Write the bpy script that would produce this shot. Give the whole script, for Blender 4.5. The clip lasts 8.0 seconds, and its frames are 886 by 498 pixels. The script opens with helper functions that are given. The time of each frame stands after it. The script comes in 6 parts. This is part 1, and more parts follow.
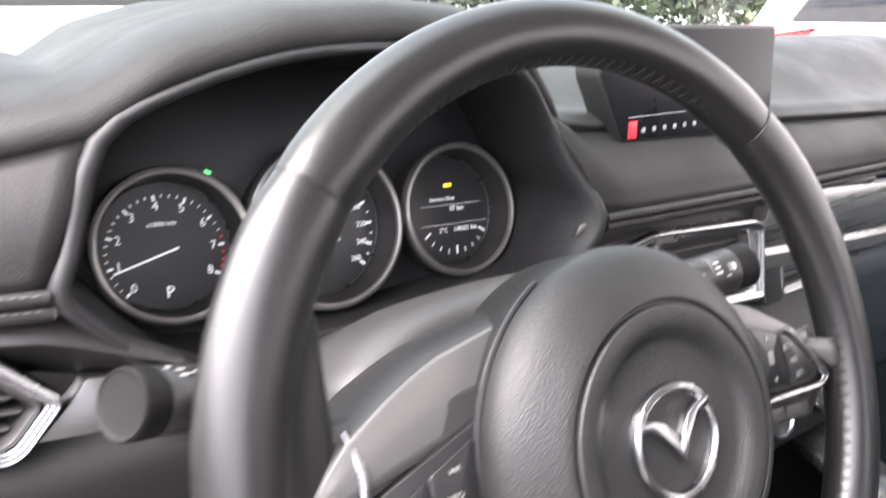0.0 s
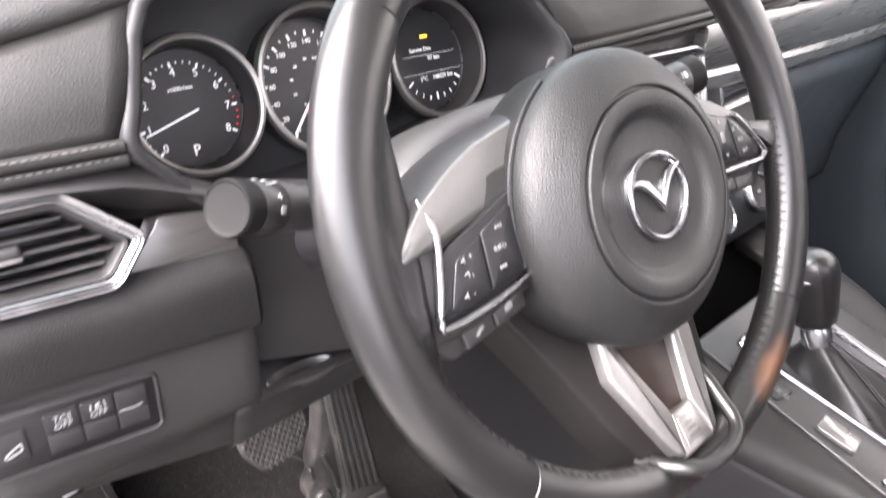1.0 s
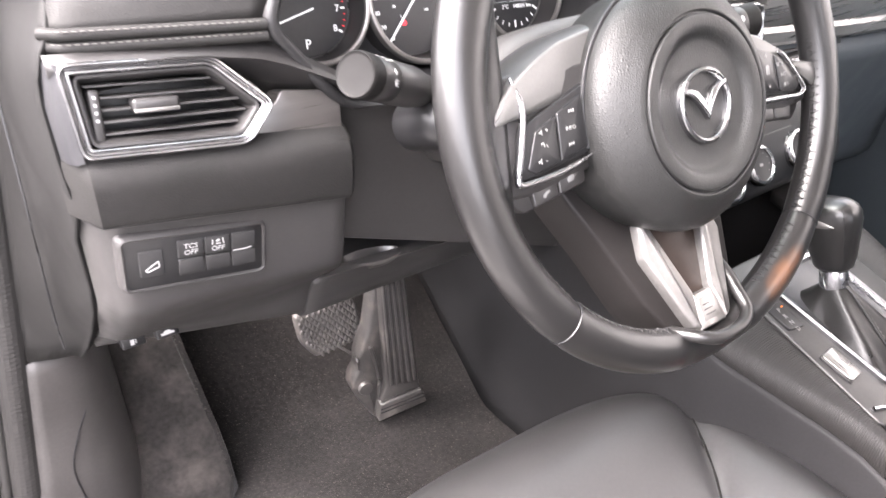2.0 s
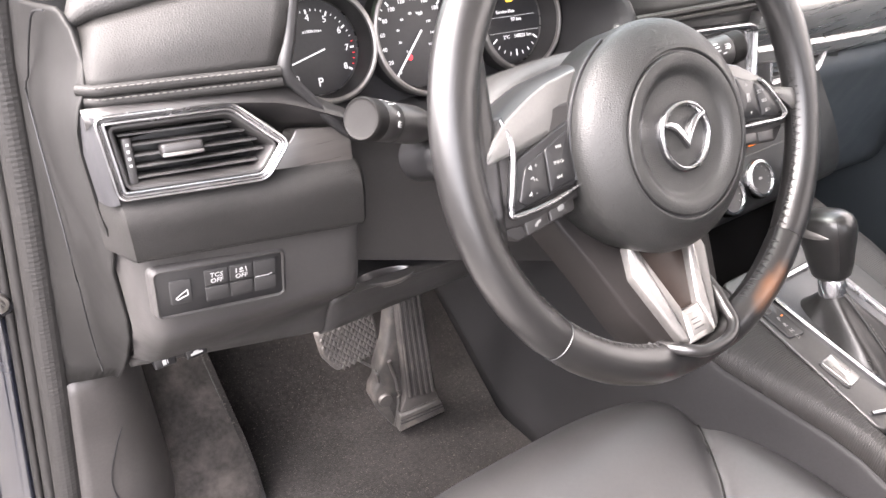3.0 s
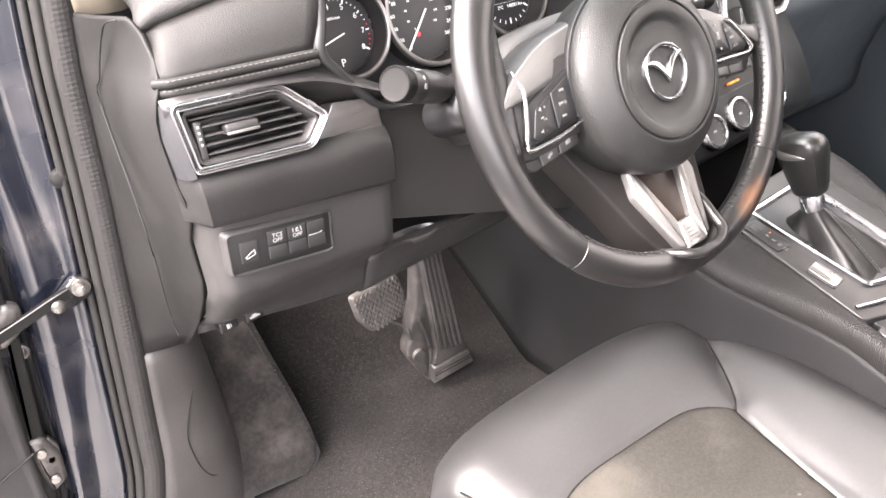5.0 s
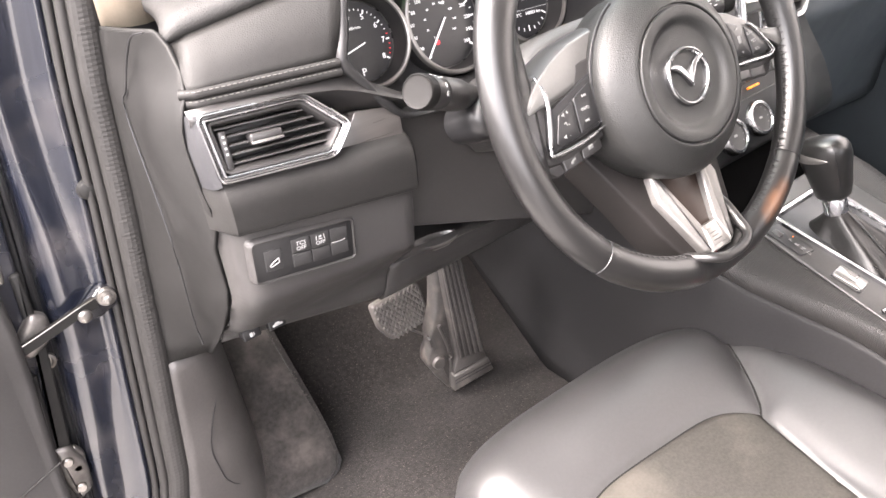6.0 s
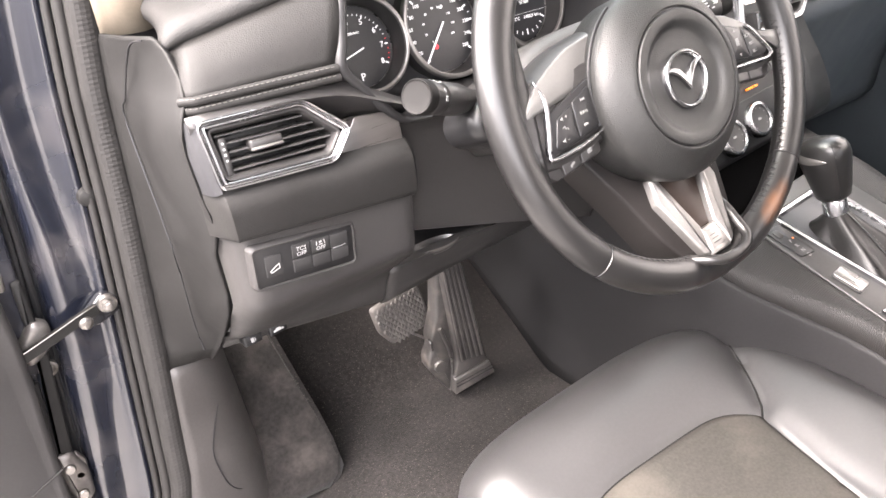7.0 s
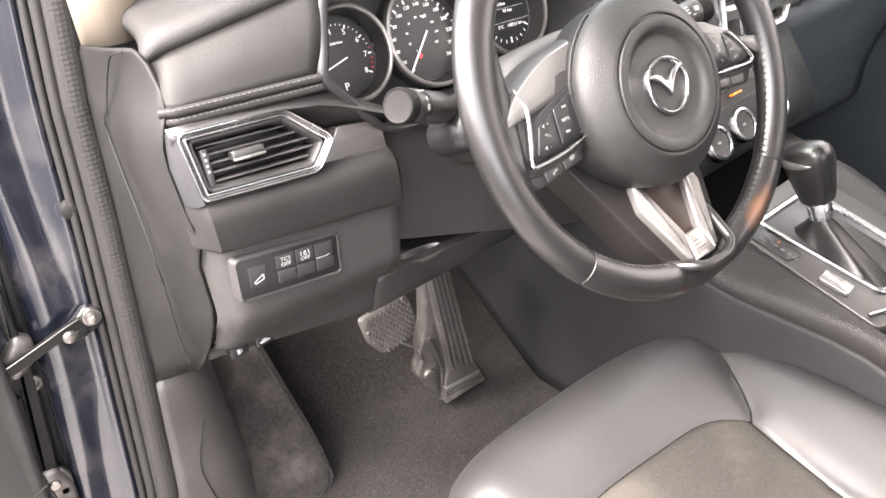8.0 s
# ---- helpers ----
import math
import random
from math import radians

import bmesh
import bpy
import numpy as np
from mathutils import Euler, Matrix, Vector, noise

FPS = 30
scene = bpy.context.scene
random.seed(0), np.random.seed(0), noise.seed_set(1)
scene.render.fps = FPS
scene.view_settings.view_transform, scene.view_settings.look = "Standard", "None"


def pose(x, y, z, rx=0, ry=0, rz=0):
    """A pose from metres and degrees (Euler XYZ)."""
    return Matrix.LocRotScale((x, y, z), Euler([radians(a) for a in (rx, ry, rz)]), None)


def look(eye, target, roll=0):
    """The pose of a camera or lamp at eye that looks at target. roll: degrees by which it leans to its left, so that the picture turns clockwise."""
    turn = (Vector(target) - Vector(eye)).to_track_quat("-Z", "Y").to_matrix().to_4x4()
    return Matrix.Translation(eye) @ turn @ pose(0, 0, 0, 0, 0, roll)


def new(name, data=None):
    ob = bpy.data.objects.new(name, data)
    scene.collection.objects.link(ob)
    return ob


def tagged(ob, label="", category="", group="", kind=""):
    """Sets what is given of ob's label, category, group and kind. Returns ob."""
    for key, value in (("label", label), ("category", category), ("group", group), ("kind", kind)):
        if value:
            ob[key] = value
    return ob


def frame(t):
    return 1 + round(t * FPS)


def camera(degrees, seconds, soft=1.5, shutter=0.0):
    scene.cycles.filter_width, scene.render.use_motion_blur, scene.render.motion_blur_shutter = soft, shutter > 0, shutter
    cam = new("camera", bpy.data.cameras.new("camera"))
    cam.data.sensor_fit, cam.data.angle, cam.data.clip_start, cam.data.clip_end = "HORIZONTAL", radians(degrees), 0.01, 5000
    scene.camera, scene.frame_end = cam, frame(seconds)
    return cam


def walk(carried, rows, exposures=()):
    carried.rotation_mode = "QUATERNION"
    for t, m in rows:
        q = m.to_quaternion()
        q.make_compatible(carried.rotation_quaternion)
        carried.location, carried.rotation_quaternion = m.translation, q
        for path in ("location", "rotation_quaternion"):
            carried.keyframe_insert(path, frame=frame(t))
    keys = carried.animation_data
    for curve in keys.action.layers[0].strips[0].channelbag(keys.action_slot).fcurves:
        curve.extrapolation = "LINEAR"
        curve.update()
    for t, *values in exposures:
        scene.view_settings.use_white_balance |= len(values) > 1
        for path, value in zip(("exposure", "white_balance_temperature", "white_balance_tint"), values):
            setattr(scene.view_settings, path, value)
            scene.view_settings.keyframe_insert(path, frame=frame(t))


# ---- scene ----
cam = camera(62.7, 8.0, shutter=0.5)
PATH = [
    (0, (-0.227, -0.173, 0.83), (0.839, 1.392, 0.188), 0.0),
    (0.5, (-0.283, -0.183, 0.818), (0.797, 1.311, 0.043), -1.5),
    (1, (-0.314, -0.215, 0.822), (0.795, 1.163, -0.111), -4.4),
    (1.5, (-0.377, -0.249, 0.805), (0.695, 1.089, -0.225), -1.2),
    (2, (-0.399, -0.28, 0.817), (0.601, 1.116, -0.208), 0.2),
    (2.2, (-0.403, -0.288, 0.828), (0.581, 1.129, -0.183), -0.1),
    (3.3, (-0.405, -0.32, 0.862), (0.561, 1.113, -0.145), -3.1),
    (3.5, (-0.411, -0.324, 0.872), (0.602, 1.071, -0.141), -3.7),
    (4, (-0.449, -0.329, 0.874), (0.661, 0.962, -0.175), -3.4),
    (4.5, (-0.484, -0.359, 0.854), (0.467, 1.035, -0.22), -6.7),
    (5, (-0.485, -0.381, 0.867), (0.454, 1.047, -0.172), -8.1),
    (6.5, (-0.495, -0.378, 0.867), (0.414, 1.089, -0.144), -9.5),
    (7, (-0.492, -0.379, 0.869), (0.426, 1.085, -0.138), -9.7),
    (7.5, (-0.489, -0.382, 0.87), (0.442, 1.079, -0.129), -9.9),
    (8, (-0.485, -0.382, 0.867), (0.458, 1.078, -0.123), -10.0),
]
walk(cam, [(t, look(eye, target, roll)) for t, eye, target, roll in PATH],
     exposures=[(0.0, 3.78, 6500, 18), (1.0, 4.12, 6550, 18), (2.0, 4.45, 6650, 18), (8.0, 4.42, 6900, 17)])

# ---------------------------------------------------------------- light
world = bpy.data.worlds.new("world")
scene.world = world
world.use_nodes = True
wn, wl = world.node_tree.nodes, world.node_tree.links
sky = wn.new("ShaderNodeTexSky")
sky.sky_type, sky.sun_disc = "NISHITA", False
sky.sun_elevation, sky.sun_rotation = radians(59), radians(274)
sky.dust_density, sky.ozone_density, sky.air_density = 5.0, 1.0, 1.2
soften = wn.new("ShaderNodeHueSaturation")
soften.inputs["Saturation"].default_value = 0.25
wl.new(sky.outputs["Color"], soften.inputs["Color"])
wl.new(soften.outputs["Color"], wn["Background"].inputs["Color"])
wn["Background"].inputs["Strength"].default_value = 0.15

sun_data = bpy.data.lights.new("sun", "SUN")
sun_data.energy, sun_data.angle, sun_data.color = 0.32, radians(90), (1.0, 0.96, 0.9)
sun = new("sun", sun_data)
sun.matrix_world = look((-2.6, 0.2, 4.9), (0.0, 0.0, 0.6))


# ---------------------------------------------------------------- helpers
def part(name, bm, material, parent=None, label="", smooth=True, angle=40.0):
    """One mesh object out of a bmesh, with its material, under a thing or a part."""
    me = bpy.data.meshes.new(name)
    bmesh.ops.recalc_face_normals(bm, faces=bm.faces)
    limit = radians(angle)
    for f in bm.faces:
        f.smooth = smooth
    for e in bm.edges:
        e.smooth = not (len(e.link_faces) == 2 and e.calc_face_angle(0.0) > limit)
    bm.to_mesh(me)
    bm.free()
    me.materials.append(material)
    ob = new(name, me)
    if parent:
        adopt(ob, parent)
    if label:
        ob["label"] = label
    return ob


def adopt(ob, parent):
    """Parent a mesh that was built in world coordinates, in place."""
    ob.parent = parent
    if parent.data is None:
        ob.matrix_parent_inverse = Matrix.Translation(parent.location).inverted()


def thing(name, label, category, at=(0, 0, 0), group="", kind=""):
    ob = new(name)
    ob.empty_display_size = 0.02
    ob.location = at
    return tagged(ob, label, category, group, kind)


def vec(p):
    return p if isinstance(p, Vector) else Vector(p)


def spline(points, n, closed=False):
    """A smooth curve through the points, n steps between two of them."""
    p = [vec(q) for q in points]
    out, m = [], len(p)
    for i in range(m if closed else m - 1):
        if closed:
            a, b, c, d = p[i - 1], p[i], p[(i + 1) % m], p[(i + 2) % m]
        else:
            b, c = p[i], p[i + 1]
            a = p[i - 1] if i else b * 2 - c
            d = p[i + 2] if i + 2 < m else c * 2 - b
        for k in range(n):
            t = k / n
            out.append(0.5 * (2 * b + (c - a) * t + (2 * a - 5 * b + 4 * c - d) * t * t + (3 * b - a - 3 * c + d) * t ** 3))
    if not closed:
        out.append(p[-1].copy())
    return out


def skin(bm, rows, close_u=False, close_v=False):
    """Faces between rows of points of equal length."""
    vs = [[bm.verts.new(p) for p in r] for r in rows]
    nu, nv = len(vs), len(vs[0])
    for i in range(nu if close_u else nu - 1):
        a, b = vs[i], vs[(i + 1) % nu]
        for j in range(nv if close_v else nv - 1):
            k = (j + 1) % nv
            try:
                bm.faces.new((a[j], a[k], b[k], b[j]))
            except ValueError:
                pass
    return vs


def cap(bm, ring):
    try:
        bm.faces.new(ring)
    except ValueError:
        pass


def sheet(rows, close_u=False, close_v=False):
    bm = bmesh.new()
    skin(bm, rows, close_u, close_v)
    return bm


def thick(ob, depth, offset=-1.0):
    """A solid panel out of a sheet."""
    m = ob.modifiers.new("thickness", "SOLIDIFY")
    m.thickness, m.offset, m.use_even_offset = depth, offset, False
    return ob


class Plane:
    """A local frame: (a, b, h) along u, v and the normal."""

    def __init__(self, origin, u, v):
        self.o, self.u = vec(origin), vec(u).normalized()
        n = self.u.cross(vec(v)).normalized()
        self.n, self.v = n, n.cross(self.u).normalized()

    def __call__(self, a, b, h=0.0):
        return self.o + self.u * a + self.v * b + self.n * h


def inset(poly, d):
    """The polygon (a, b) moved inwards by d, with mitred corners."""
    m = len(poly)
    area = sum(poly[i][0] * poly[(i + 1) % m][1] - poly[(i + 1) % m][0] * poly[i][1] for i in range(m))
    s = 1 if area > 0 else -1
    out = []
    for i in range(m):
        p, c, q = Vector(poly[i - 1]), Vector(poly[i]), Vector(poly[(i + 1) % m])
        e1, e2 = (c - p).normalized(), (q - c).normalized()
        n1, n2 = Vector((-e1.y, e1.x)) * s, Vector((-e2.y, e2.x)) * s
        k = (n1 + n2)
        k = k / max(0.3, k.dot(n1)) if k.length > 1e-6 else n1
        out.append((c.x + k.x * d, c.y + k.y * d))
    return out


def rounded(poly, r, n=4):
    """The polygon (a, b) with rounded corners; r may be a list."""
    out, m = [], len(poly)
    for i in range(m):
        rr = r[i] if isinstance(r, (list, tuple)) else r
        p, c, q = Vector(poly[i - 1]), Vector(poly[i]), Vector(poly[(i + 1) % m])
        d1, d2 = min(rr, (p - c).length * 0.48), min(rr, (q - c).length * 0.48)
        a, b = c + (p - c).normalized() * d1, c + (q - c).normalized() * d2
        for k in range(n + 1):
            t = k / n
            w = a * (1 - t) ** 2 + c * 2 * t * (1 - t) + b * t * t
            out.append((w.x, w.y))
    return out


def block(fr, poly, h0, h1, bevel=0.001, dome=0.0):
    """A prism over the polygon from h0 to h1, its upper edge rounded."""
    bm = bmesh.new()
    rows = [poly, poly, inset(poly, bevel * 0.35), inset(poly, bevel)]
    hs = [h0, h1 - bevel, h1 - bevel * 0.35, h1]
    vs = skin(bm, [[fr(a, b, h) for a, b in r] for r, h in zip(rows, hs)], close_v=True)
    cap(bm, list(reversed(vs[0])))
    if dome:
        ca, cb = sum(p[0] for p in poly) / len(poly), sum(p[1] for p in poly) / len(poly)
        top = bm.verts.new(fr(ca, cb, h1 + dome))
        ring = vs[-1]
        for i in range(len(ring)):
            bm.faces.new((ring[i], ring[(i + 1) % len(ring)], top))
    else:
        cap(bm, vs[-1])
    return bm


def ring_frame(fr, poly, profile):
    """A frame along the closed polygon; profile: (inset, height) pairs, from outside to inside."""
    return sheet([[fr(a, b, h) for a, b in inset(poly, d)] for d, h in profile], close_v=True)


def circle(r, n=48, ca=0.0, cb=0.0, squash=1.0):
    return [(ca + r * math.cos(2 * math.pi * i / n), cb + r * squash * math.sin(2 * math.pi * i / n)) for i in range(n)]


def lathe(fr, profile, n=48, ca=0.0, cb=0.0, squash=1.0, closed_top=True, closed_base=False):
    """A turned body: profile of (radius, height) about the frame's normal."""
    bm = bmesh.new()
    vs = skin(bm, [[fr(a, b, h) for a, b in circle(r, n, ca, cb, squash)] for r, h in profile], close_v=True)
    if closed_top:
        cap(bm, vs[-1])
    if closed_base:
        cap(bm, list(reversed(vs[0])))
    return bm


def tube(path, radius, n=12, closed=False, flat=1.0, up=(0, 0, 1)):
    """A round or flattened rod along a path; radius: a number or one for each point."""
    p = [vec(q) for q in path]
    m, bm, rows = len(p), bmesh.new(), []
    for i in range(m):
        a = p[i - 1] if (i or closed) else p[i]
        b = p[(i + 1) % m] if (i < m - 1 or closed) else p[i]
        t = (b - a).normalized()
        s = t.cross(vec(up))
        s = s.normalized() if s.length > 1e-4 else t.orthogonal().normalized()
        w = s.cross(t)
        r = radius[i] if isinstance(radius, (list, tuple)) else radius
        rows.append([p[i] + s * r * math.cos(2 * math.pi * k / n) + w * r * flat * math.sin(2 * math.pi * k / n) for k in range(n)])
    vs = skin(bm, rows, close_u=closed, close_v=True)
    if not closed:
        cap(bm, list(reversed(vs[0])))
        cap(bm, vs[-1])
    return bm


def sweep(path, profile, up, closed=False):
    """A profile of (side, up) offsets along a path."""
    p, up = [vec(q) for q in path], vec(up)
    m, rows = len(p), []
    for i in range(m):
        a = p[i - 1] if (i or closed) else p[i]
        b = p[(i + 1) % m] if (i < m - 1 or closed) else p[i]
        t = (b - a).normalized()
        s = t.cross(up).normalized()
        w = s.cross(t)
        rows.append([p[i] + s * c + w * d for c, d in profile])
    bm = bmesh.new()
    vs = skin(bm, rows, close_u=closed, close_v=True)
    if not closed:
        cap(bm, list(reversed(vs[0])))
        cap(bm, vs[-1])
    return bm


def lettering(text, fr, a, b, h, size, material, parent, name="lettering", depth=0.0002, spin=0.0, squeeze=1.0):
    """Raised lettering in the built-in font, centred at (a, b) of a frame."""
    cu = bpy.data.curves.new(name, "FONT")
    cu.body, cu.size, cu.align_x, cu.align_y, cu.extrude, cu.resolution_u = text, size, "CENTER", "CENTER", depth, 2
    tmp = bpy.data.objects.new(name, cu)
    me = bpy.data.meshes.new_from_object(tmp)
    bpy.data.objects.remove(tmp)
    c, s = math.cos(spin), math.sin(spin)
    for vert in me.vertices:
        x, y, z = vert.co
        x *= squeeze
        vert.co = fr(a + x * c - y * s, b + x * s + y * c, h + z)
    me.materials.clear()
    me.materials.append(material)
    ob = new(name, me)
    adopt(ob, parent)
    return ob


def mark(fr, pts, h, material, parent, name="symbol", depth=0.0003):
    """A small flat printed shape."""
    return part(name, block(fr, pts, h - 0.0002, h + depth, 0.00008), material, parent)


def rect(a0, b0, a1, b1):
    return [(a0, b0), (a1, b0), (a1, b1), (a0, b1)]


def bar(a0, b0, a1, b1, w):
    d = Vector((a1 - a0, b1 - b0)).normalized()
    s = Vector((-d.y, d.x)) * w / 2
    return [(a0 + s.x, b0 + s.y), (a0 - s.x, b0 - s.y), (a1 - s.x, b1 - s.y), (a1 + s.x, b1 + s.y)]


def stitches(path, length, gap, radius, material, parent, name="stitching", lift=(0, 0, 0)):
    """A row of thread stitches along a path, as one mesh."""
    p = [vec(q) for q in path]
    bm, walked, on = bmesh.new(), 0.0, True
    start = p[0]
    for i in range(len(p) - 1):
        a, b = p[i], p[i + 1]
        seg, done = (b - a).length, 0.0
        while seg - done > 1e-7:
            need = (length if on else gap) - walked
            step = min(need, seg - done)
            done, walked = done + step, walked + step
            if walked >= (length if on else gap) - 1e-7:
                here = a.lerp(b, done / seg)
                if on:
                    t = (here - start).normalized()
                    s = t.orthogonal().normalized()
                    w = t.cross(s)
                    rows = []
                    for f, r in ((0, 0.5), (0.3, 1), (0.7, 1), (1, 0.5)):
                        c = start.lerp(here, f) + vec(lift)
                        rows.append([c + (s * math.cos(k * math.pi / 3) + w * math.sin(k * math.pi / 3)) * radius * r for k in range(6)])
                    vs = skin(bm, rows, close_v=True)
                    cap(bm, list(reversed(vs[0])))
                    cap(bm, vs[-1])
                on, walked, start = not on, 0.0, here
    return part(name, bm, material, parent)


# ---------------------------------------------------------------- materials
def material(name, colour, rough=0.5, metal=0.0, grain=0.0, grain_size=900.0, cells=False, mottle=0.12, mottle_size=14.0,
             coat=0.0, rough_var=0.1, tint=None, tint_amount=0.0, tint_size=8.0, tint_cut=(0.5, 0.7), spec=0.5, sheen=0.0,
             stretch=(1, 1, 1), glow=0.0):
    m = bpy.data.materials.new(name)
    m.use_nodes = True
    nt = m.node_tree
    n, l = nt.nodes, nt.links
    b = n["Principled BSDF"]
    b.inputs["Metallic"].default_value = metal
    b.inputs["Specular IOR Level"].default_value = spec
    b.inputs["Coat Weight"].default_value = coat
    b.inputs["Coat Roughness"].default_value = 0.06
    b.inputs["Sheen Weight"].default_value = sheen
    co = n.new("ShaderNodeTexCoord")
    mp = n.new("ShaderNodeMapping")
    mp.inputs["Scale"].default_value = stretch
    l.new(co.outputs["Object"], mp.inputs["Vector"])
    big = n.new("ShaderNodeTexNoise")
    big.inputs["Scale"].default_value, big.inputs["Detail"].default_value = mottle_size, 5
    l.new(mp.outputs["Vector"], big.inputs["Vector"])
    fine = n.new("ShaderNodeTexNoise")
    fine.inputs["Scale"].default_value, fine.inputs["Detail"].default_value = grain_size * 0.35, 3
    l.new(mp.outputs["Vector"], fine.inputs["Vector"])
    ramp = n.new("ShaderNodeMapRange")
    ramp.inputs["From Min"].default_value, ramp.inputs["From Max"].default_value = 0.3, 0.7
    ramp.inputs["To Min"].default_value, ramp.inputs["To Max"].default_value = 1 - mottle, 1 + mottle
    l.new(big.outputs["Fac"], ramp.inputs["Value"])
    ramp2 = n.new("ShaderNodeMapRange")
    ramp2.inputs["From Min"].default_value, ramp2.inputs["From Max"].default_value = 0.3, 0.7
    ramp2.inputs["To Min"].default_value, ramp2.inputs["To Max"].default_value = 1 - mottle * 0.7, 1 + mottle * 0.7
    l.new(fine.outputs["Fac"], ramp2.inputs["Value"])
    mul = n.new("ShaderNodeMath")
    mul.operation = "MULTIPLY"
    l.new(ramp.outputs["Result"], mul.inputs[0])
    l.new(ramp2.outputs["Result"], mul.inputs[1])
    sc = n.new("ShaderNodeVectorMath")
    sc.operation = "SCALE"
    sc.inputs[0].default_value = colour
    l.new(mul.outputs["Value"], sc.inputs["Scale"])
    out = sc.outputs["Vector"]
    if tint:
        tn = n.new("ShaderNodeTexNoise")
        tn.inputs["Scale"].default_value, tn.inputs["Detail"].default_value = tint_size, 6
        l.new(co.outputs["Object"], tn.inputs["Vector"])
        tr = n.new("ShaderNodeMapRange")
        tr.inputs["From Min"].default_value, tr.inputs["From Max"].default_value = tint_cut
        tr.inputs["To Max"].default_value = tint_amount
        l.new(tn.outputs["Fac"], tr.inputs["Value"])
        mix = n.new("ShaderNodeMix")
        mix.data_type = "RGBA"
        l.new(tr.outputs["Result"], mix.inputs["Factor"])
        l.new(out, mix.inputs["A"])
        mix.inputs["B"].default_value = (*tint, 1)
        out = mix.outputs["Result"]
    l.new(out, b.inputs["Base Color"])
    rr = n.new("ShaderNodeMapRange")
    rr.inputs["From Min"].default_value, rr.inputs["From Max"].default_value = 0.3, 0.7
    rr.inputs["To Min"].default_value, rr.inputs["To Max"].default_value = max(0.02, rough - rough_var), min(1, rough + rough_var)
    l.new(big.outputs["Fac"], rr.inputs["Value"])
    l.new(rr.outputs["Result"], b.inputs["Roughness"])
    if grain:
        if cells:
            g = n.new("ShaderNodeTexVoronoi")
            g.feature = "DISTANCE_TO_EDGE"
            g.inputs["Scale"].default_value = grain_size
            source = g.outputs["Distance"]
        else:
            g = n.new("ShaderNodeTexNoise")
            g.inputs["Scale"].default_value, g.inputs["Detail"].default_value = grain_size, 4
            source = g.outputs["Fac"]
        l.new(mp.outputs["Vector"], g.inputs["Vector"])
        bp = n.new("ShaderNodeBump")
        bp.inputs["Strength"].default_value, bp.inputs["Distance"].default_value = grain, 0.0006
        l.new(source, bp.inputs["Height"])
        l.new(bp.outputs["Normal"], b.inputs["Normal"])
    if glow:
        b.inputs["Emission Color"].default_value = (*colour, 1)
        b.inputs["Emission Strength"].default_value = glow
    return m


def ribbed(m, pitch):
    """Adds fine ribs across the y axis to a material's relief."""
    n, l = m.node_tree.nodes, m.node_tree.links
    b = n["Principled BSDF"]
    co, wave, bp = n.new("ShaderNodeTexCoord"), n.new("ShaderNodeTexWave"), n.new("ShaderNodeBump")
    wave.bands_direction = "Y"
    wave.inputs["Scale"].default_value = 2 * math.pi / 20 / pitch
    wave.inputs["Distortion"].default_value, wave.inputs["Detail Scale"].default_value = 0.35, 0.6
    bp.inputs["Strength"].default_value, bp.inputs["Distance"].default_value = 0.55, 0.0006
    l.new(co.outputs["Object"], wave.inputs["Vector"])
    l.new(wave.outputs["Fac"], bp.inputs["Height"])
    l.new(b.inputs["Normal"].links[0].from_socket, bp.inputs["Normal"])
    l.new(bp.outputs["Normal"], b.inputs["Normal"])
    return m


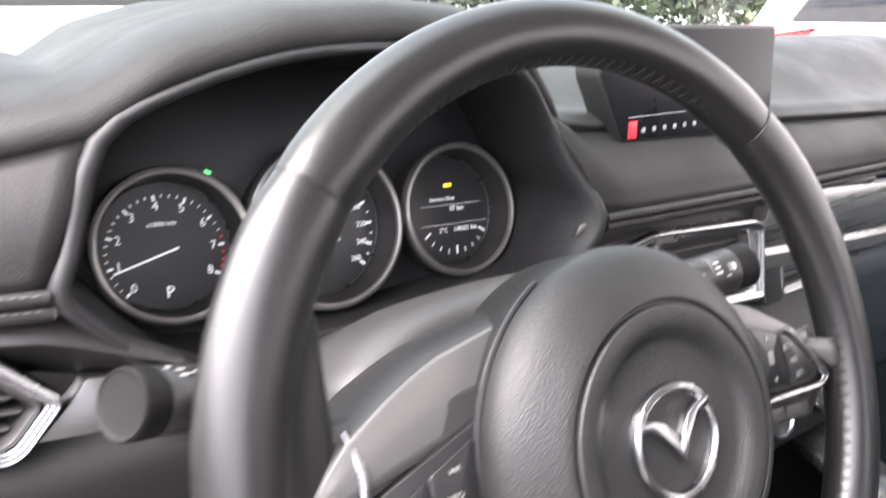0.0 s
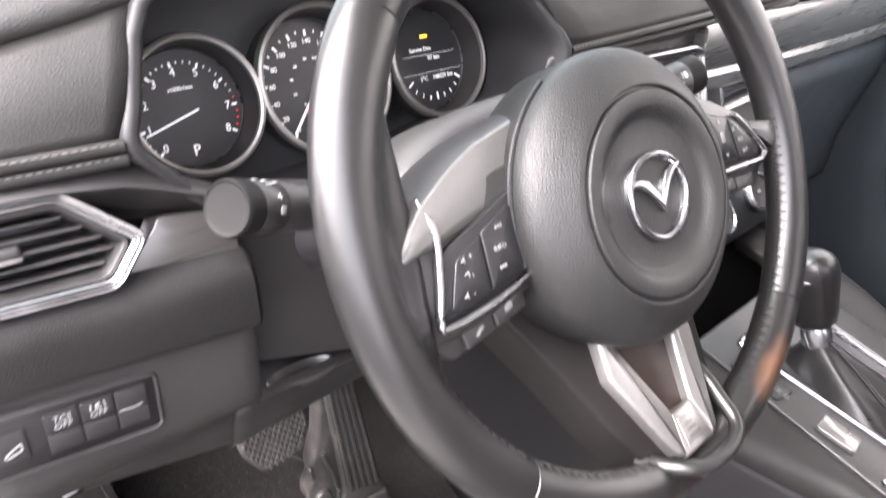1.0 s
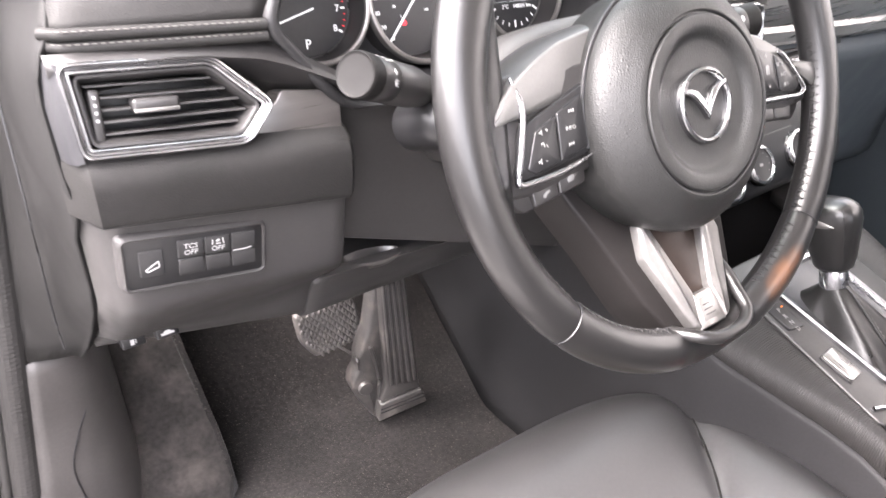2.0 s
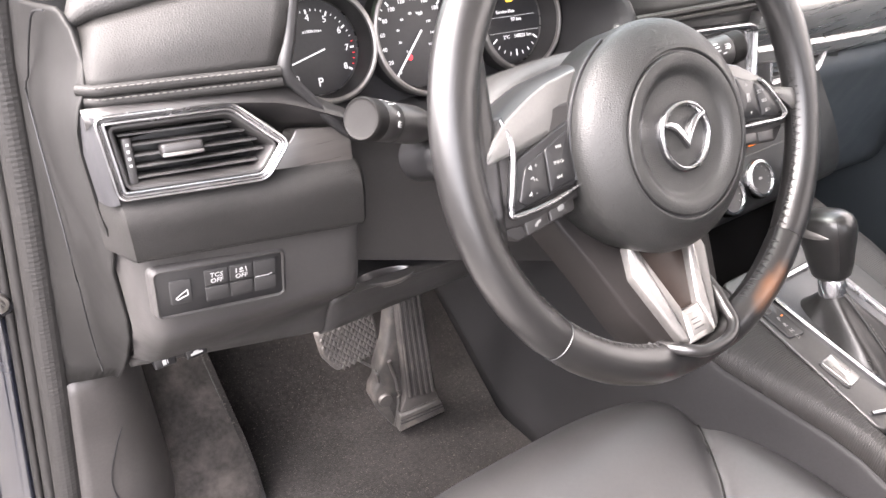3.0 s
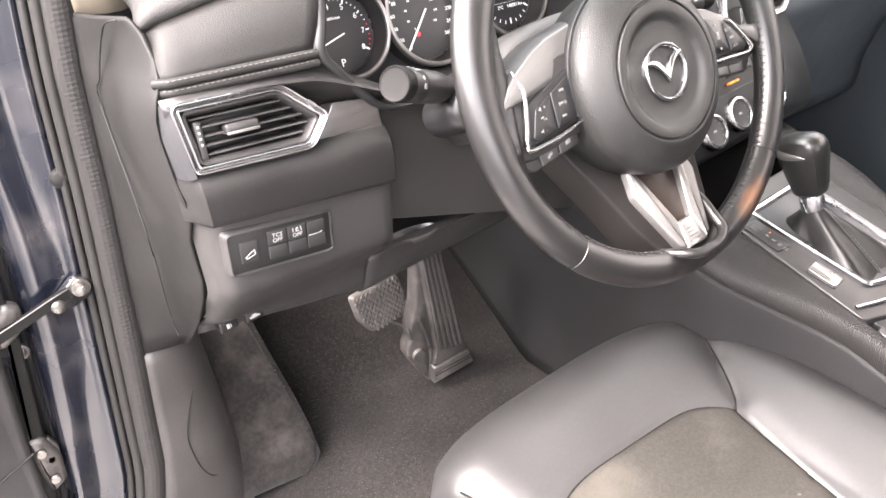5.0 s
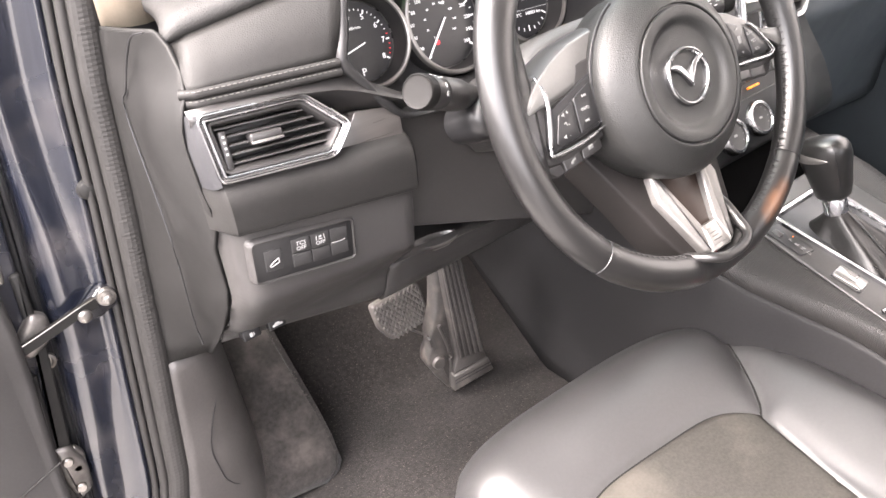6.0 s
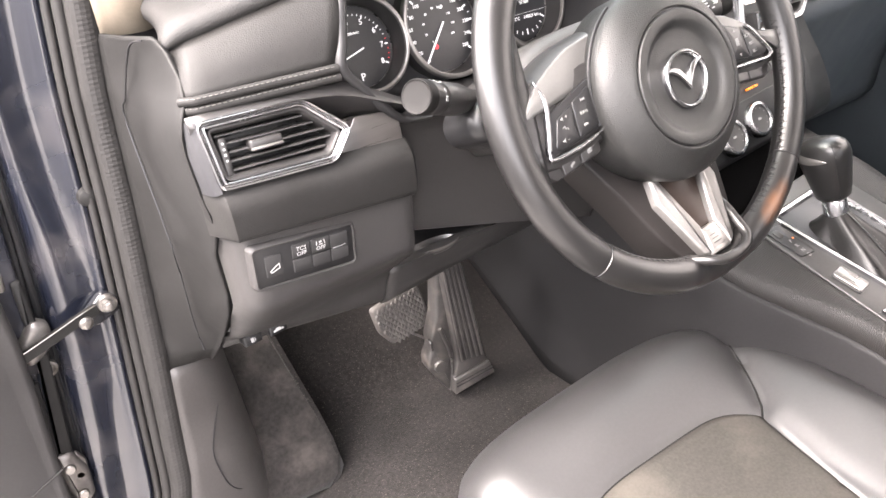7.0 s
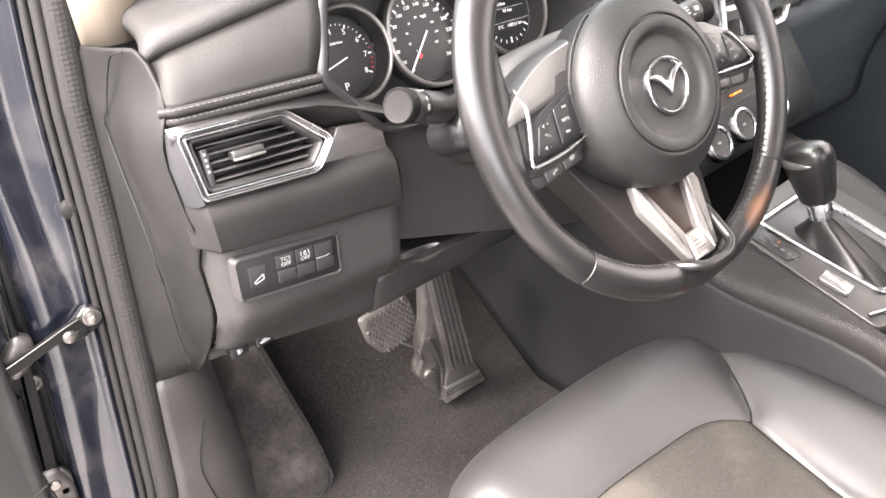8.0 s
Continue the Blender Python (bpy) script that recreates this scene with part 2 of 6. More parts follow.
def worn(m, centre, radius, colour, along=(0.90, 0.163, 0.402)):
    """Adds a rubbed-through patch of another colour to a material."""
    n, l = m.node_tree.nodes, m.node_tree.links
    b = n["Principled BSDF"]
    base = b.inputs["Base Color"].links[0].from_socket
    geo, far = n.new("ShaderNodeNewGeometry"), n.new("ShaderNodeVectorMath")
    far.operation = "SUBTRACT"
    far.inputs[1].default_value = centre
    l.new(geo.outputs["Position"], far.inputs[0])
    # drawn out along the rim: the lengthwise part of the offset counts for less
    dot, back, less, size = (n.new("ShaderNodeVectorMath") for _ in range(4))
    dot.operation, back.operation, less.operation, size.operation = "DOT_PRODUCT", "SCALE", "SUBTRACT", "LENGTH"
    dot.inputs[1].default_value = back.inputs[0].default_value = Vector(along).normalized()
    short = n.new("ShaderNodeMath")
    short.operation = "MULTIPLY"
    short.inputs[1].default_value = 0.68
    l.new(far.outputs["Vector"], dot.inputs[0])
    l.new(dot.outputs["Value"], short.inputs[0])
    l.new(short.outputs["Value"], back.inputs["Scale"])
    l.new(far.outputs["Vector"], less.inputs[0])
    l.new(back.outputs["Vector"], less.inputs[1])
    l.new(less.outputs["Vector"], size.inputs[0])
    spots, add = n.new("ShaderNodeTexNoise"), n.new("ShaderNodeMath")
    spots.inputs["Scale"].default_value, spots.inputs["Detail"].default_value = 90, 4
    l.new(geo.outputs["Position"], spots.inputs["Vector"])
    add.operation = "MULTIPLY_ADD"
    add.inputs[1].default_value = radius * 0.8
    l.new(spots.outputs["Fac"], add.inputs[0])
    l.new(size.outputs["Value"], add.inputs[2])
    ramp, mix = n.new("ShaderNodeMapRange"), n.new("ShaderNodeMix")
    ramp.inputs["From Min"].default_value, ramp.inputs["From Max"].default_value = radius * 0.6, radius * 1.4
    ramp.inputs["To Min"].default_value, ramp.inputs["To Max"].default_value = 0.9, 0.0
    l.new(add.outputs["Value"], ramp.inputs["Value"])
    mix.data_type = "RGBA"
    l.new(ramp.outputs["Result"], mix.inputs["Factor"])
    l.new(base, mix.inputs["A"])
    mix.inputs["B"].default_value = (*colour, 1)
    l.new(mix.outputs["Result"], b.inputs["Base Color"])
    return m


PAD = material("dash_pad", (0.0215, 0.0208, 0.0204), 0.62, grain=0.65, grain_size=430, cells=True, mottle=0.12, spec=0.3)
LEATHER = material("dash_leather", (0.0160, 0.0154, 0.0149), 0.58, grain=0.5, grain_size=480, cells=True, mottle=0.10, spec=0.26)
RIM_STYLE = dict(rough=0.31, grain=0.10, grain_size=1500, cells=True, mottle=0.07, mottle_size=30, rough_var=0.02, spec=0.60)
RIM = material("rim_leather", (0.0084, 0.0081, 0.0081), **RIM_STYLE)
RIMWORN = worn(material("worn_rim_leather", (0.0084, 0.0081, 0.0081), **RIM_STYLE), (0.0770, -0.0560, 0.5225), 0.0105, (0.085, 0.040, 0.021))
HUB = material("hub_vinyl", (0.0130, 0.0132, 0.0129), 0.46, grain=0.55, grain_size=620, cells=True, mottle=0.12, spec=0.42)
PLASTIC = material("moulded_plastic", (0.0305, 0.0290, 0.0286), 0.48, grain=0.4, grain_size=1000, mottle=0.12, spec=0.5)
# Lighter copy of the moulded plastic: light from the door put into the colour.
LITKICK = material("lit_kick_plastic", (0.046, 0.0425, 0.041), 0.52, grain=0.4, grain_size=900, mottle=0.15, spec=0.5)
TRIM = material("grey_trim_plastic", (0.0080, 0.0077, 0.0075), 0.62, grain=0.3, grain_size=1000, mottle=0.12, spec=0.30)
DARK = material("dark_plastic", (0.021, 0.021, 0.0231), 0.45, grain=0.2, grain_size=1200)
SATIN = material("satin_black", (0.01785, 0.0168, 0.0168), 0.44, mottle=0.10, rough_var=0.06, spec=0.714, grain=0.05, grain_size=1500)
SCREEN = material("screen_glass", (0.0126, 0.0126, 0.0147), 0.30, mottle=0.05, rough_var=0.04, spec=0.136)
GLOSS = material("gloss_black", (0.0126, 0.0126, 0.0147), 0.10, mottle=0.05, rough_var=0.04, coat=0.6)
CHROME = material("chrome", (0.34, 0.34, 0.35), 0.24, metal=1.0, mottle=0.06, mottle_size=40, rough_var=0.06)
SILVER = material("satin_silver", (0.27, 0.260, 0.252), 0.38, metal=0.85, mottle=0.08, rough_var=0.06)
DARKMETAL = material("dark_satin_metal", (0.24, 0.235, 0.23), 0.30, metal=0.9, mottle=0.10, mottle_size=40, stretch=(0.15, 1, 5), rough_var=0.06)
PANEL = material("satin_grey_panel", (0.056, 0.055, 0.0545), 0.42, metal=0.6, mottle=0.08, mottle_size=30, rough_var=0.06)
THREAD = material("grey_thread", (0.072, 0.068, 0.0645), 0.7, mottle=0.2)
DARKTHREAD = material("dark_thread", (0.0130, 0.0125, 0.0125), 0.7, mottle=0.2, spec=0.2)
CARPET = material("carpet", (0.0120, 0.0107, 0.0103), 0.95, grain=1.0, grain_size=420, mottle=0.5, mottle_size=9, spec=0.136, sheen=0.10,
                  tint=(0.168, 0.1449, 0.1281), tint_amount=0.5, tint_size=480, tint_cut=(0.60, 0.75))
# Footrest copy of the carpet: dust, plus the stronger side light as paler colour.
LITCARPET = material("dusty_lit_carpet", (0.021, 0.0188, 0.0178), 0.95, grain=1.0, grain_size=420, mottle=0.4, mottle_size=14, spec=0.136, sheen=0.10,
                      tint=(0.085, 0.075, 0.068), tint_amount=0.5, tint_size=16, tint_cut=(0.50, 0.72))
SEAT = material("seat_leather", (0.0205, 0.0200, 0.0204), 0.48, grain=0.16, grain_size=700, cells=True, mottle=0.14, mottle_size=6, rough_var=0.05, spec=0.72)
GAITER = material("gaiter_leather", (0.0085, 0.0081, 0.0080), 0.36, grain=0.2, grain_size=900, cells=True, mottle=0.2, spec=0.4)
SUEDE = material("suede", (0.026, 0.0245, 0.0222), 0.95, grain=0.5, grain_size=900, mottle=0.2, mottle_size=9, spec=0.085, sheen=0.0,
                 tint=(0.085, 0.077, 0.066), tint_amount=0.6, tint_size=7, tint_cut=(0.46, 0.72))
RUBBER = material("rubber", (0.082, 0.075, 0.070), 0.5, grain=0.3, grain_size=800, mottle=0.2, tint=(0.1785, 0.1575, 0.1428), tint_amount=0.4,
                  tint_size=55, tint_cut=(0.5, 0.75))
PEDAL = material("pedal_plastic", (0.041, 0.0378, 0.0362), 0.42, grain=0.25, grain_size=900, mottle=0.2, tint=(0.21, 0.1848, 0.1638), tint_amount=0.45,
                 tint_size=38, tint_cut=(0.52, 0.78), spec=0.765)
SEAL = material("seal_rubber", (0.0135, 0.0125, 0.0119), 0.65, grain=0.2, grain_size=700, mottle=0.12, spec=0.425)
BLACKSEAL = material("black_rubber", (0.01, 0.01, 0.011), 0.40, mottle=0.1)
PAINT = material("navy_paint", (0.0075, 0.009, 0.015), 0.25, metal=0.2, mottle=0.06, coat=1.0, rough_var=0.06, tint=(0.21, 0.189, 0.1785),
                 tint_amount=0.2, tint_size=16, tint_cut=(0.5, 0.75), grain=0.03, grain_size=60)
FACE = material("dial_face", (0.018, 0.018, 0.0195), 0.4, mottle=0.1)
WHITE = material("white_print", (0.38, 0.38, 0.38), 0.5, mottle=0.02)
PRINT = material("thin_grey_print", (0.17, 0.17, 0.168), 0.6, mottle=0.1, mottle_size=200)
LIT = material("lit_white", (0.55, 0.56, 0.57), 0.4, mottle=0.02, glow=0.08)
LITRED = material("lit_red", (0.8, 0.03, 0.04), 0.4, mottle=0.02, glow=0.12)
AMBER = material("amber_lens", (0.84, 0.189, 0.0168), 0.4, mottle=0.02, glow=0.032)
LITORANGE = material("lit_orange", (0.9, 0.525, 0.042), 0.4, mottle=0.02, glow=0.192)
LITGREEN = material("lit_green", (0.084, 0.9, 0.168), 0.4, mottle=0.02, glow=0.256)
BELTRED = material("red_plastic", (0.50, 0.012, 0.014), 0.35, mottle=0.05, spec=0.3)
STEEL = material("zinc_steel", (0.2, 0.19, 0.18), 0.32, metal=0.9, mottle=0.2, grain=0.2, tint=(0.21, 0.168, 0.126), tint_amount=0.5, tint_size=40)
ALLOY = material("dusty_alloy", (0.14, 0.131, 0.125), 0.38, metal=0.7, mottle=0.25, mottle_size=30, grain=0.2, grain_size=500, tint=(0.105, 0.0945, 0.084), tint_amount=0.6, tint_size=60)
BEIGE = material("pale_trim", (0.25, 0.208, 0.160), 0.8, grain=0.3, grain_size=900, mottle=0.06)
HEADLINER = material("headliner", (0.80, 0.77, 0.74), 0.95, grain=0.3, grain_size=900, mottle=0.05)
# Blue cast stands in for haze and reflections over the far trim.
FARTRIM = material("hazy_far_trim", (0.03675, 0.04515, 0.0525), 0.6, grain=0.15, grain_size=1300, mottle=0.1, spec=0.425)
STRIP = material("brown_black_strip", (0.046, 0.042, 0.040), 0.30, mottle=0.14, mottle_size=40, stretch=(0.06, 1, 5), rough_var=0.05, spec=1)
SPOKE = material("spoke_satin", (0.082, 0.080, 0.077), 0.40, grain=0.08, grain_size=1500, mottle=0.10, spec=0.85)
PODBLACK = material("pod_black", (0.00945, 0.00945, 0.01008), 0.38, mottle=0.08, spec=0.51)
WEDGE = material("brown_black_satin", (0.0068, 0.0058, 0.0055), 0.55, mottle=0.15, spec=0.18)
SEAMTHREAD = material("seam_thread", (0.0084, 0.00798, 0.00756), 0.8, spec=0.17)
KNOB = material("knob_plastic", (0.0082, 0.0078, 0.0076), 0.58, grain=0.2, grain_size=1200, mottle=0.1, spec=0.16)
RAIL = ribbed(material("ribbed_rail", (0.0130, 0.0121, 0.0117), 0.48, grain=0.4, grain_size=420, mottle=0.12, mottle_size=70, stretch=(1, 7, 1), spec=0.3), 0.0022)
CONSOLE = material("console_plastic", (0.0142, 0.0139, 0.0145), 0.6, grain=0.35, grain_size=900, mottle=0.15, mottle_size=8, spec=0.2)
BROWNSATIN = material("brown_satin", (0.0189, 0.01176, 0.00882), 0.5, mottle=0.15, spec=0.255)
CLIMATE = material("climate_panel_black", (0.0105, 0.01092, 0.01176), 0.45, grain=0.1, grain_size=1300, mottle=0.1, spec=0.34)
BEZEL = material("bezel_black", (0.019, 0.0187, 0.0194), 0.5, grain=0.15, grain_size=1300, mottle=0.1, spec=0.35)
DARKTRIM = material("dark_trim", (0.021, 0.02058, 0.021), 0.55, grain=0.15, grain_size=1300, mottle=0.1, spec=0.51)


# ---------------------------------------------------------------- cabin shell and surroundings
def box(x0, y0, z0, x1, y1, z1, bevel=0.004):
    fr = Plane((0, 0, 0), (1, 0, 0), (0, 1, 0))
    return block(fr, rounded(rect(x0, y0, x1, y1), bevel, 2), z0, z1, bevel)


def build_shell():
    # Ground tone made pale so that it bounces light up into the cabin.
    ground = part("ground", box(-300, -300, -0.36, 300, 300, -0.34, 0.01),
                  material("pale_ground", (0.27, 0.262, 0.252), 0.9, grain=1.0, grain_size=60, mottle=0.2, mottle_size=1.2))
    tagged(ground, "pale parking ground around the car, toned to bounce light up", "ground", kind="structure")
    roof = part("ceiling", sheet([[(x, y, 1.25 - 0.06 * ((x - 0.36) / 0.62) ** 2 - 0.10 * max(0, (y + 0.4) / 0.48) ** 2 * 0.4) for y in np.linspace(-1.9, 0.08, 12)]
                                  for x in np.linspace(-0.27, 0.99, 12)]), HEADLINER)
    thick(roof, 0.03, 1.0)
    tagged(roof, "pale fabric headliner of the car roof", "ceiling", kind="structure")
    back = part("wall_back", box(-0.4, -2.0, -0.05, 1.12, -1.9, 0.80), PLASTIC)
    tagged(back, "dark rear cabin wall", "wall", kind="structure")
    for name, x0, x1, y1 in (("wall_right", 1.125, 1.16, -0.45), ("wall_left", -0.50, -0.46, -0.85)):
        wall = part(name, box(x0, -1.9, -0.05, x1, y1, 0.74), PLASTIC)
        tagged(wall, "dark rear side of the cabin below the windows", "wall", kind="structure")
    rows = []
    for y in np.linspace(-1.9, 0.8, 60):
        rise = 0.0 if y < 0.58 else (y - 0.58) ** 1.3 * 1.6
        rows.append([(x, y, rise + 0.004 * noise.noise((x * 9, y * 9, 0)) - (0.0 if x < 0.9 else (x - 0.9) * 0.1)) for x in np.linspace(-0.40, 1.1, 40)])
    floor = part("floor", sheet(rows), CARPET)
    thick(floor, 0.03)
    tagged(floor, "worn dark grey carpet of the footwell, dusty", "floor", kind="structure")
    # Unseen wall, added to dim the light through the passenger side.
    outside = part("wall_unseen_right", box(2.6, -5.0, -0.34, 2.8, 0.7, 3.2), material("right_wall_grey", (0.42, 0.41, 0.40), 0.9, grain=0.5, grain_size=40, mottle=0.2, mottle_size=2))
    tagged(outside, "unseen plain grey wall, added to hold back light from the right", "wall", kind="structure")
    # Also out of view: a low wall added to cut sky light from the left.
    beside = part("wall_unseen_left", box(-2.9, -5.0, -0.34, -2.7, 1.5, 1.5), material("left_wall_grey", (0.36, 0.35, 0.34), 0.9, grain=0.5, grain_size=40, mottle=0.2, mottle_size=2))
    tagged(beside, "unseen plain grey wall, added to cut low light from the driver side", "wall", kind="structure")
    fire = part("wall_front", box(-0.42, 0.78, 0.2, 1.14, 0.80, 0.74), DARK)
    tagged(fire, "dark bulkhead behind the dashboard", "wall", kind="structure")


build_shell()


# ---------------------------------------------------------------- dashboard
def aperture(z):
    """The line of the door seal, x at height z."""
    pts = ((-0.2, -0.60), (0.0, -0.52), (0.143, -0.472), (0.19, -0.458), (0.39, -0.424), (0.56, -0.396), (0.687, -0.378), (0.795, -0.357), (1.2, -0.28))
    for (a, x0), (b, x1) in zip(pts, pts[1:]):
        if z <= b:
            return x0 + (x1 - x0) * (z - a) / (b - a)
    return pts[-1][1]


def lip(x):
    """Front lower edge of the dashboard's upper pad, (y, z)."""
    pts = ((-0.40, 0.300, 0.734), (-0.365, 0.285, 0.736), (-0.329, 0.268, 0.739), (-0.25, 0.250, 0.753), (-0.20, 0.240, 0.761), (-0.167, 0.232, 0.768),
           (-0.126, 0.226, 0.792), (-0.062, 0.222, 0.808), (0.004, 0.221, 0.811), (0.07, 0.223, 0.806), (0.118, 0.228, 0.788),
           (0.15, 0.238, 0.755), (0.175, 0.252, 0.737), (0.22, 0.256, 0.731), (0.5, 0.254, 0.716), (0.9, 0.262, 0.695), (1.12, 0.30, 0.688))
    for (a, y0, z0), (b, y1, z1) in zip(pts, pts[1:]):
        if x <= b:
            t = (x - a) / (b - a)
            return y0 + (y1 - y0) * t, z0 + (z1 - z0) * t
    return pts[-1][1:]


def build_dashboard():
    dash = thing("dashboard", "black soft-touch car dashboard with leather panels and stitching", "dashboard", (0.36, 0.45, 0.6))
    xs = [-0.337, -0.335, -0.331, -0.325, -0.3175] + [-0.305 + 0.0125 * i for i in range(41)] + [0.22 + 0.03 * i for i in range(30)]
    rows = []
    for x in xs:
        y, z = lip(x)
        hump = max(0.0, 1 - abs(x / 0.19) ** 4)
        left = max(0.0, min(1.0, (-x - 0.13) / 0.06))
        base = 0.778 + 0.018 * left - 0.034 * max(0.0, min(1.0, (-x - 0.23) / 0.10))
        top = z + (0.014 if x < 0.17 else 0.006)
        sec = [(y + 0.004, z - 0.006), (y - 0.001, z), (y - 0.001, z + (0.007 if x < 0.17 else 0.003)), (y + 0.004, top), (y + 0.016, top + 0.006)]
        crest = max(base, top + 0.007)
        sec += [(y + 0.05, top + 0.010), (y + 0.11, crest * 0.6 + (top + 0.01) * 0.4), (0.45, crest), (0.62, crest - 0.01), (0.86, 0.70)]
        rows.append([(x, a, b) for a, b in sec])
    for k, (dz, dy) in enumerate(((-0.014, 0.012), (-0.007, 0.006), (-0.003, 0.0025), (-0.001, 0.0005))):
        rows[k] = [(x, y + dy, z + dz) for x, y, z in rows[k]]
    for k in range(9):
        rows[k] = [(x + 0.055 * (1 - k / 9) * (i / 9) ** 1.5, y, z) for i, (x, y, z) in enumerate(rows[k])]
    rows = [spline(r, 3) for r in rows]
    pad = part("upper_pad", sheet(rows), PAD, dash, angle=60)
    thick(pad, 0.006)

    # leather panel on the driver's left, from the pad's edge down to the stitched seam
    def panel(pairs, name, bulge=0.006, mat=LEATHER):
        rows = []
        for top, low in pairs:
            a, b = Vector(top), Vector(low)
            rows.append([a.lerp(b, t) + Vector((0, -bulge * math.sin(math.pi * min(1, t * 1.05)) - 0.0, 0)) for t in np.linspace(0, 1, 9)])
        return thick(part(name, sheet(rows), mat, dash), 0.006)

    pairs = []
    for i in range(13):
        t = i / 12
        x0, x1 = -0.322 + (0.322 - 0.170) * t, -0.338 + (0.338 - 0.201) * t
        y, z = lip(x0)
        curve = 0.008 * max(0, 1 - t / 0.08) ** 2
        pairs.append(((x0, y + 0.001 + curve, z - 0.003), (x1, 0.229 - 0.016 * t + curve, 0.702 - 0.008 * t)))
    panel(pairs, "leather_panel")
    # double stitched seam under the panel
    for k, (dz, name) in enumerate(((0.0, "upper"), (-0.008, "lower"))):
        path = [Vector((-0.3385 + (0.3385 - 0.2) * t, 0.2265 - 0.016 * t + (0.008 * max(0, 1 - t / 0.08) ** 2), 0.700 - 0.008 * t + dz)) for t in np.linspace(0, 1, 16)]
        part("seam_welt", tube(path, 0.0042, 10), LEATHER, dash)
        stitches([p + Vector((0, -0.0036, 0.0026)) for p in path], 0.0034, 0.0016, 0.00055, THREAD, dash)
    # band between the seam and the vent, running on under the instrument cluster
    rows = []
    for t in np.linspace(0, 1, 12):
        x = -0.342 + 0.212 * t
        top = 0.690 - 0.057 * (x + 0.342) if x < -0.2 else 0.682 - (x + 0.2) * 0.62
        low = 0.672 - max(0, x + 0.255) * 0.35
        rows.append([(x, 0.222 - 0.010 * t, top), (x, 0.216 - 0.01 * t, (top + low) / 2), (x, 0.226, low - 0.004), (x, 0.25, low - 0.02)])
    thick(part("seam_band", sheet(rows), SATIN, dash), 0.004)
    # right-hand leather panel with its seam, behind and beyond the wheel
    pairs = []
    for t in np.linspace(0, 1, 24):
        x0, x1 = 0.150 + 0.95 * t, 0.182 + 0.92 * t
        y, z = lip(x0)
        pairs.append(((x0, y + 0.001, z - 0.003), (x1, 0.206 + 0.06 * t * t, 0.673 - 0.035 * t)))
    panel(pairs, "leather_panel", 0.010)
    for dz in (0.0, -0.007):
        path = [Vector((0.183 + 0.92 * t, 0.204 + 0.06 * t * t, 0.671 + dz - 0.035 * t)) for t in np.linspace(0, 1, 40)]
        part("seam_welt", tube(path, 0.004, 8), LEATHER, dash)
        stitches([p + Vector((0, -0.0034, 0.0024)) for p in path], 0.0034, 0.0018, 0.00055, THREAD, dash)
    # fascia behind the centre vents
    rows = []
    for x in np.linspace(0.165, 0.62, 14):
        dz = -0.045 * (x - 0.165)
        rows.append([(x, 0.215, 0.668 + dz), (x, 0.222, 0.655 + dz), (x, 0.224, 0.60 + dz), (x, 0.218, 0.548), (x, 0.24, 0.53)])
    thick(part("centre_fascia", sheet(rows), SATIN, dash), 0.005)
    # trim strip over the passenger's side
    path = [Vector((0.40 + 0.68 * t, 0.212 + 0.05 * t * t, 0.628 - 0.062 * t)) for t in np.linspace(0, 1, 20)]
    part("dark_trim_strip", sweep(path, [(-0.01, -0.030), (0.006, -0.030), (0.010, -0.02), (0.010, 0.022), (0.004, 0.03), (-0.01, 0.03)], (0, 0, 1)), DARKMETAL, dash)
    part("metal_trim_strip", sweep([p + Vector((0, -0.006, -0.034)) for p in path],
                                   [(-0.008, -0.011), (0.006, -0.011), (0.010, -0.006), (0.009, 0.006), (0.004, 0.011), (-0.008, 0.011)], (0, 0, 1)), DARKMETAL, dash)
    rows = []
    for t in np.linspace(0, 1, 16):
        x = 0.44 + 0.64 * t
        z = 0.578 - 0.05 * t
        sec = [(0.218 + 0.05 * t * t, z), (0.205 + 0.05 * t * t, z - 0.03), (0.215 + 0.05 * t, z - 0.08), (0.26 + 0.05 * t, z - 0.20), (0.34, z - 0.30), (0.5, z - 0.33)]
        rows.append(spline([(x, a, b) for a, b in sec], 4))
    thick(part("glovebox_panel", sheet(rows), FARTRIM, dash, "dark glovebox door and lower passenger panel"), 0.006)
    # rolled lower pad under the vent
    rows = []
    for t in np.linspace(0, 1, 16):
        x = -0.3465 + 0.1985 * t
        edge = 0.03 * max(0, 1 - t / 0.06) ** 2
        tz, bz = 0.620 - 0.022 * t, 0.578 - 0.031 * t
        sec = [(0.236, tz + 0.007), (0.217 + edge, tz + 0.003), (0.2075 + edge, tz - 0.003), (0.2035 + edge, tz - 0.011), (0.2035 + edge, (tz + bz) / 2), (0.2060 + edge, bz + 0.006), (0.2075 + edge, bz + 0.002), (0.2110 + edge, bz + 0.0005), (0.235, bz)]
        rows.append(spline([(x, a, b) for a, b in sec], 4))
    for dx, dy in ((0.0025, 0.003), (0.004, 0.010), (0.0045, 0.05)):
        rows.append([p + Vector((dx, dy, 0)) for p in rows[15]])
    thick(part("lower_pad", sheet(rows), LEATHER, dash), 0.005)
    # fascia behind the vent, ending in a brushed strip
    fr = Plane((0, 0.222, 0.62), (1, 0, 0), (0, 0.25, 1))
    part("brushed_strip", block(fr, rounded([(-0.2235, -0.0125), (-0.146, -0.024), (-0.143, 0.006), (-0.152, 0.012), (-0.1900, 0.0190), (-0.1940, 0.0130)], 0.003, 2), -0.02, 0.0055, 0.001), STRIP, dash)
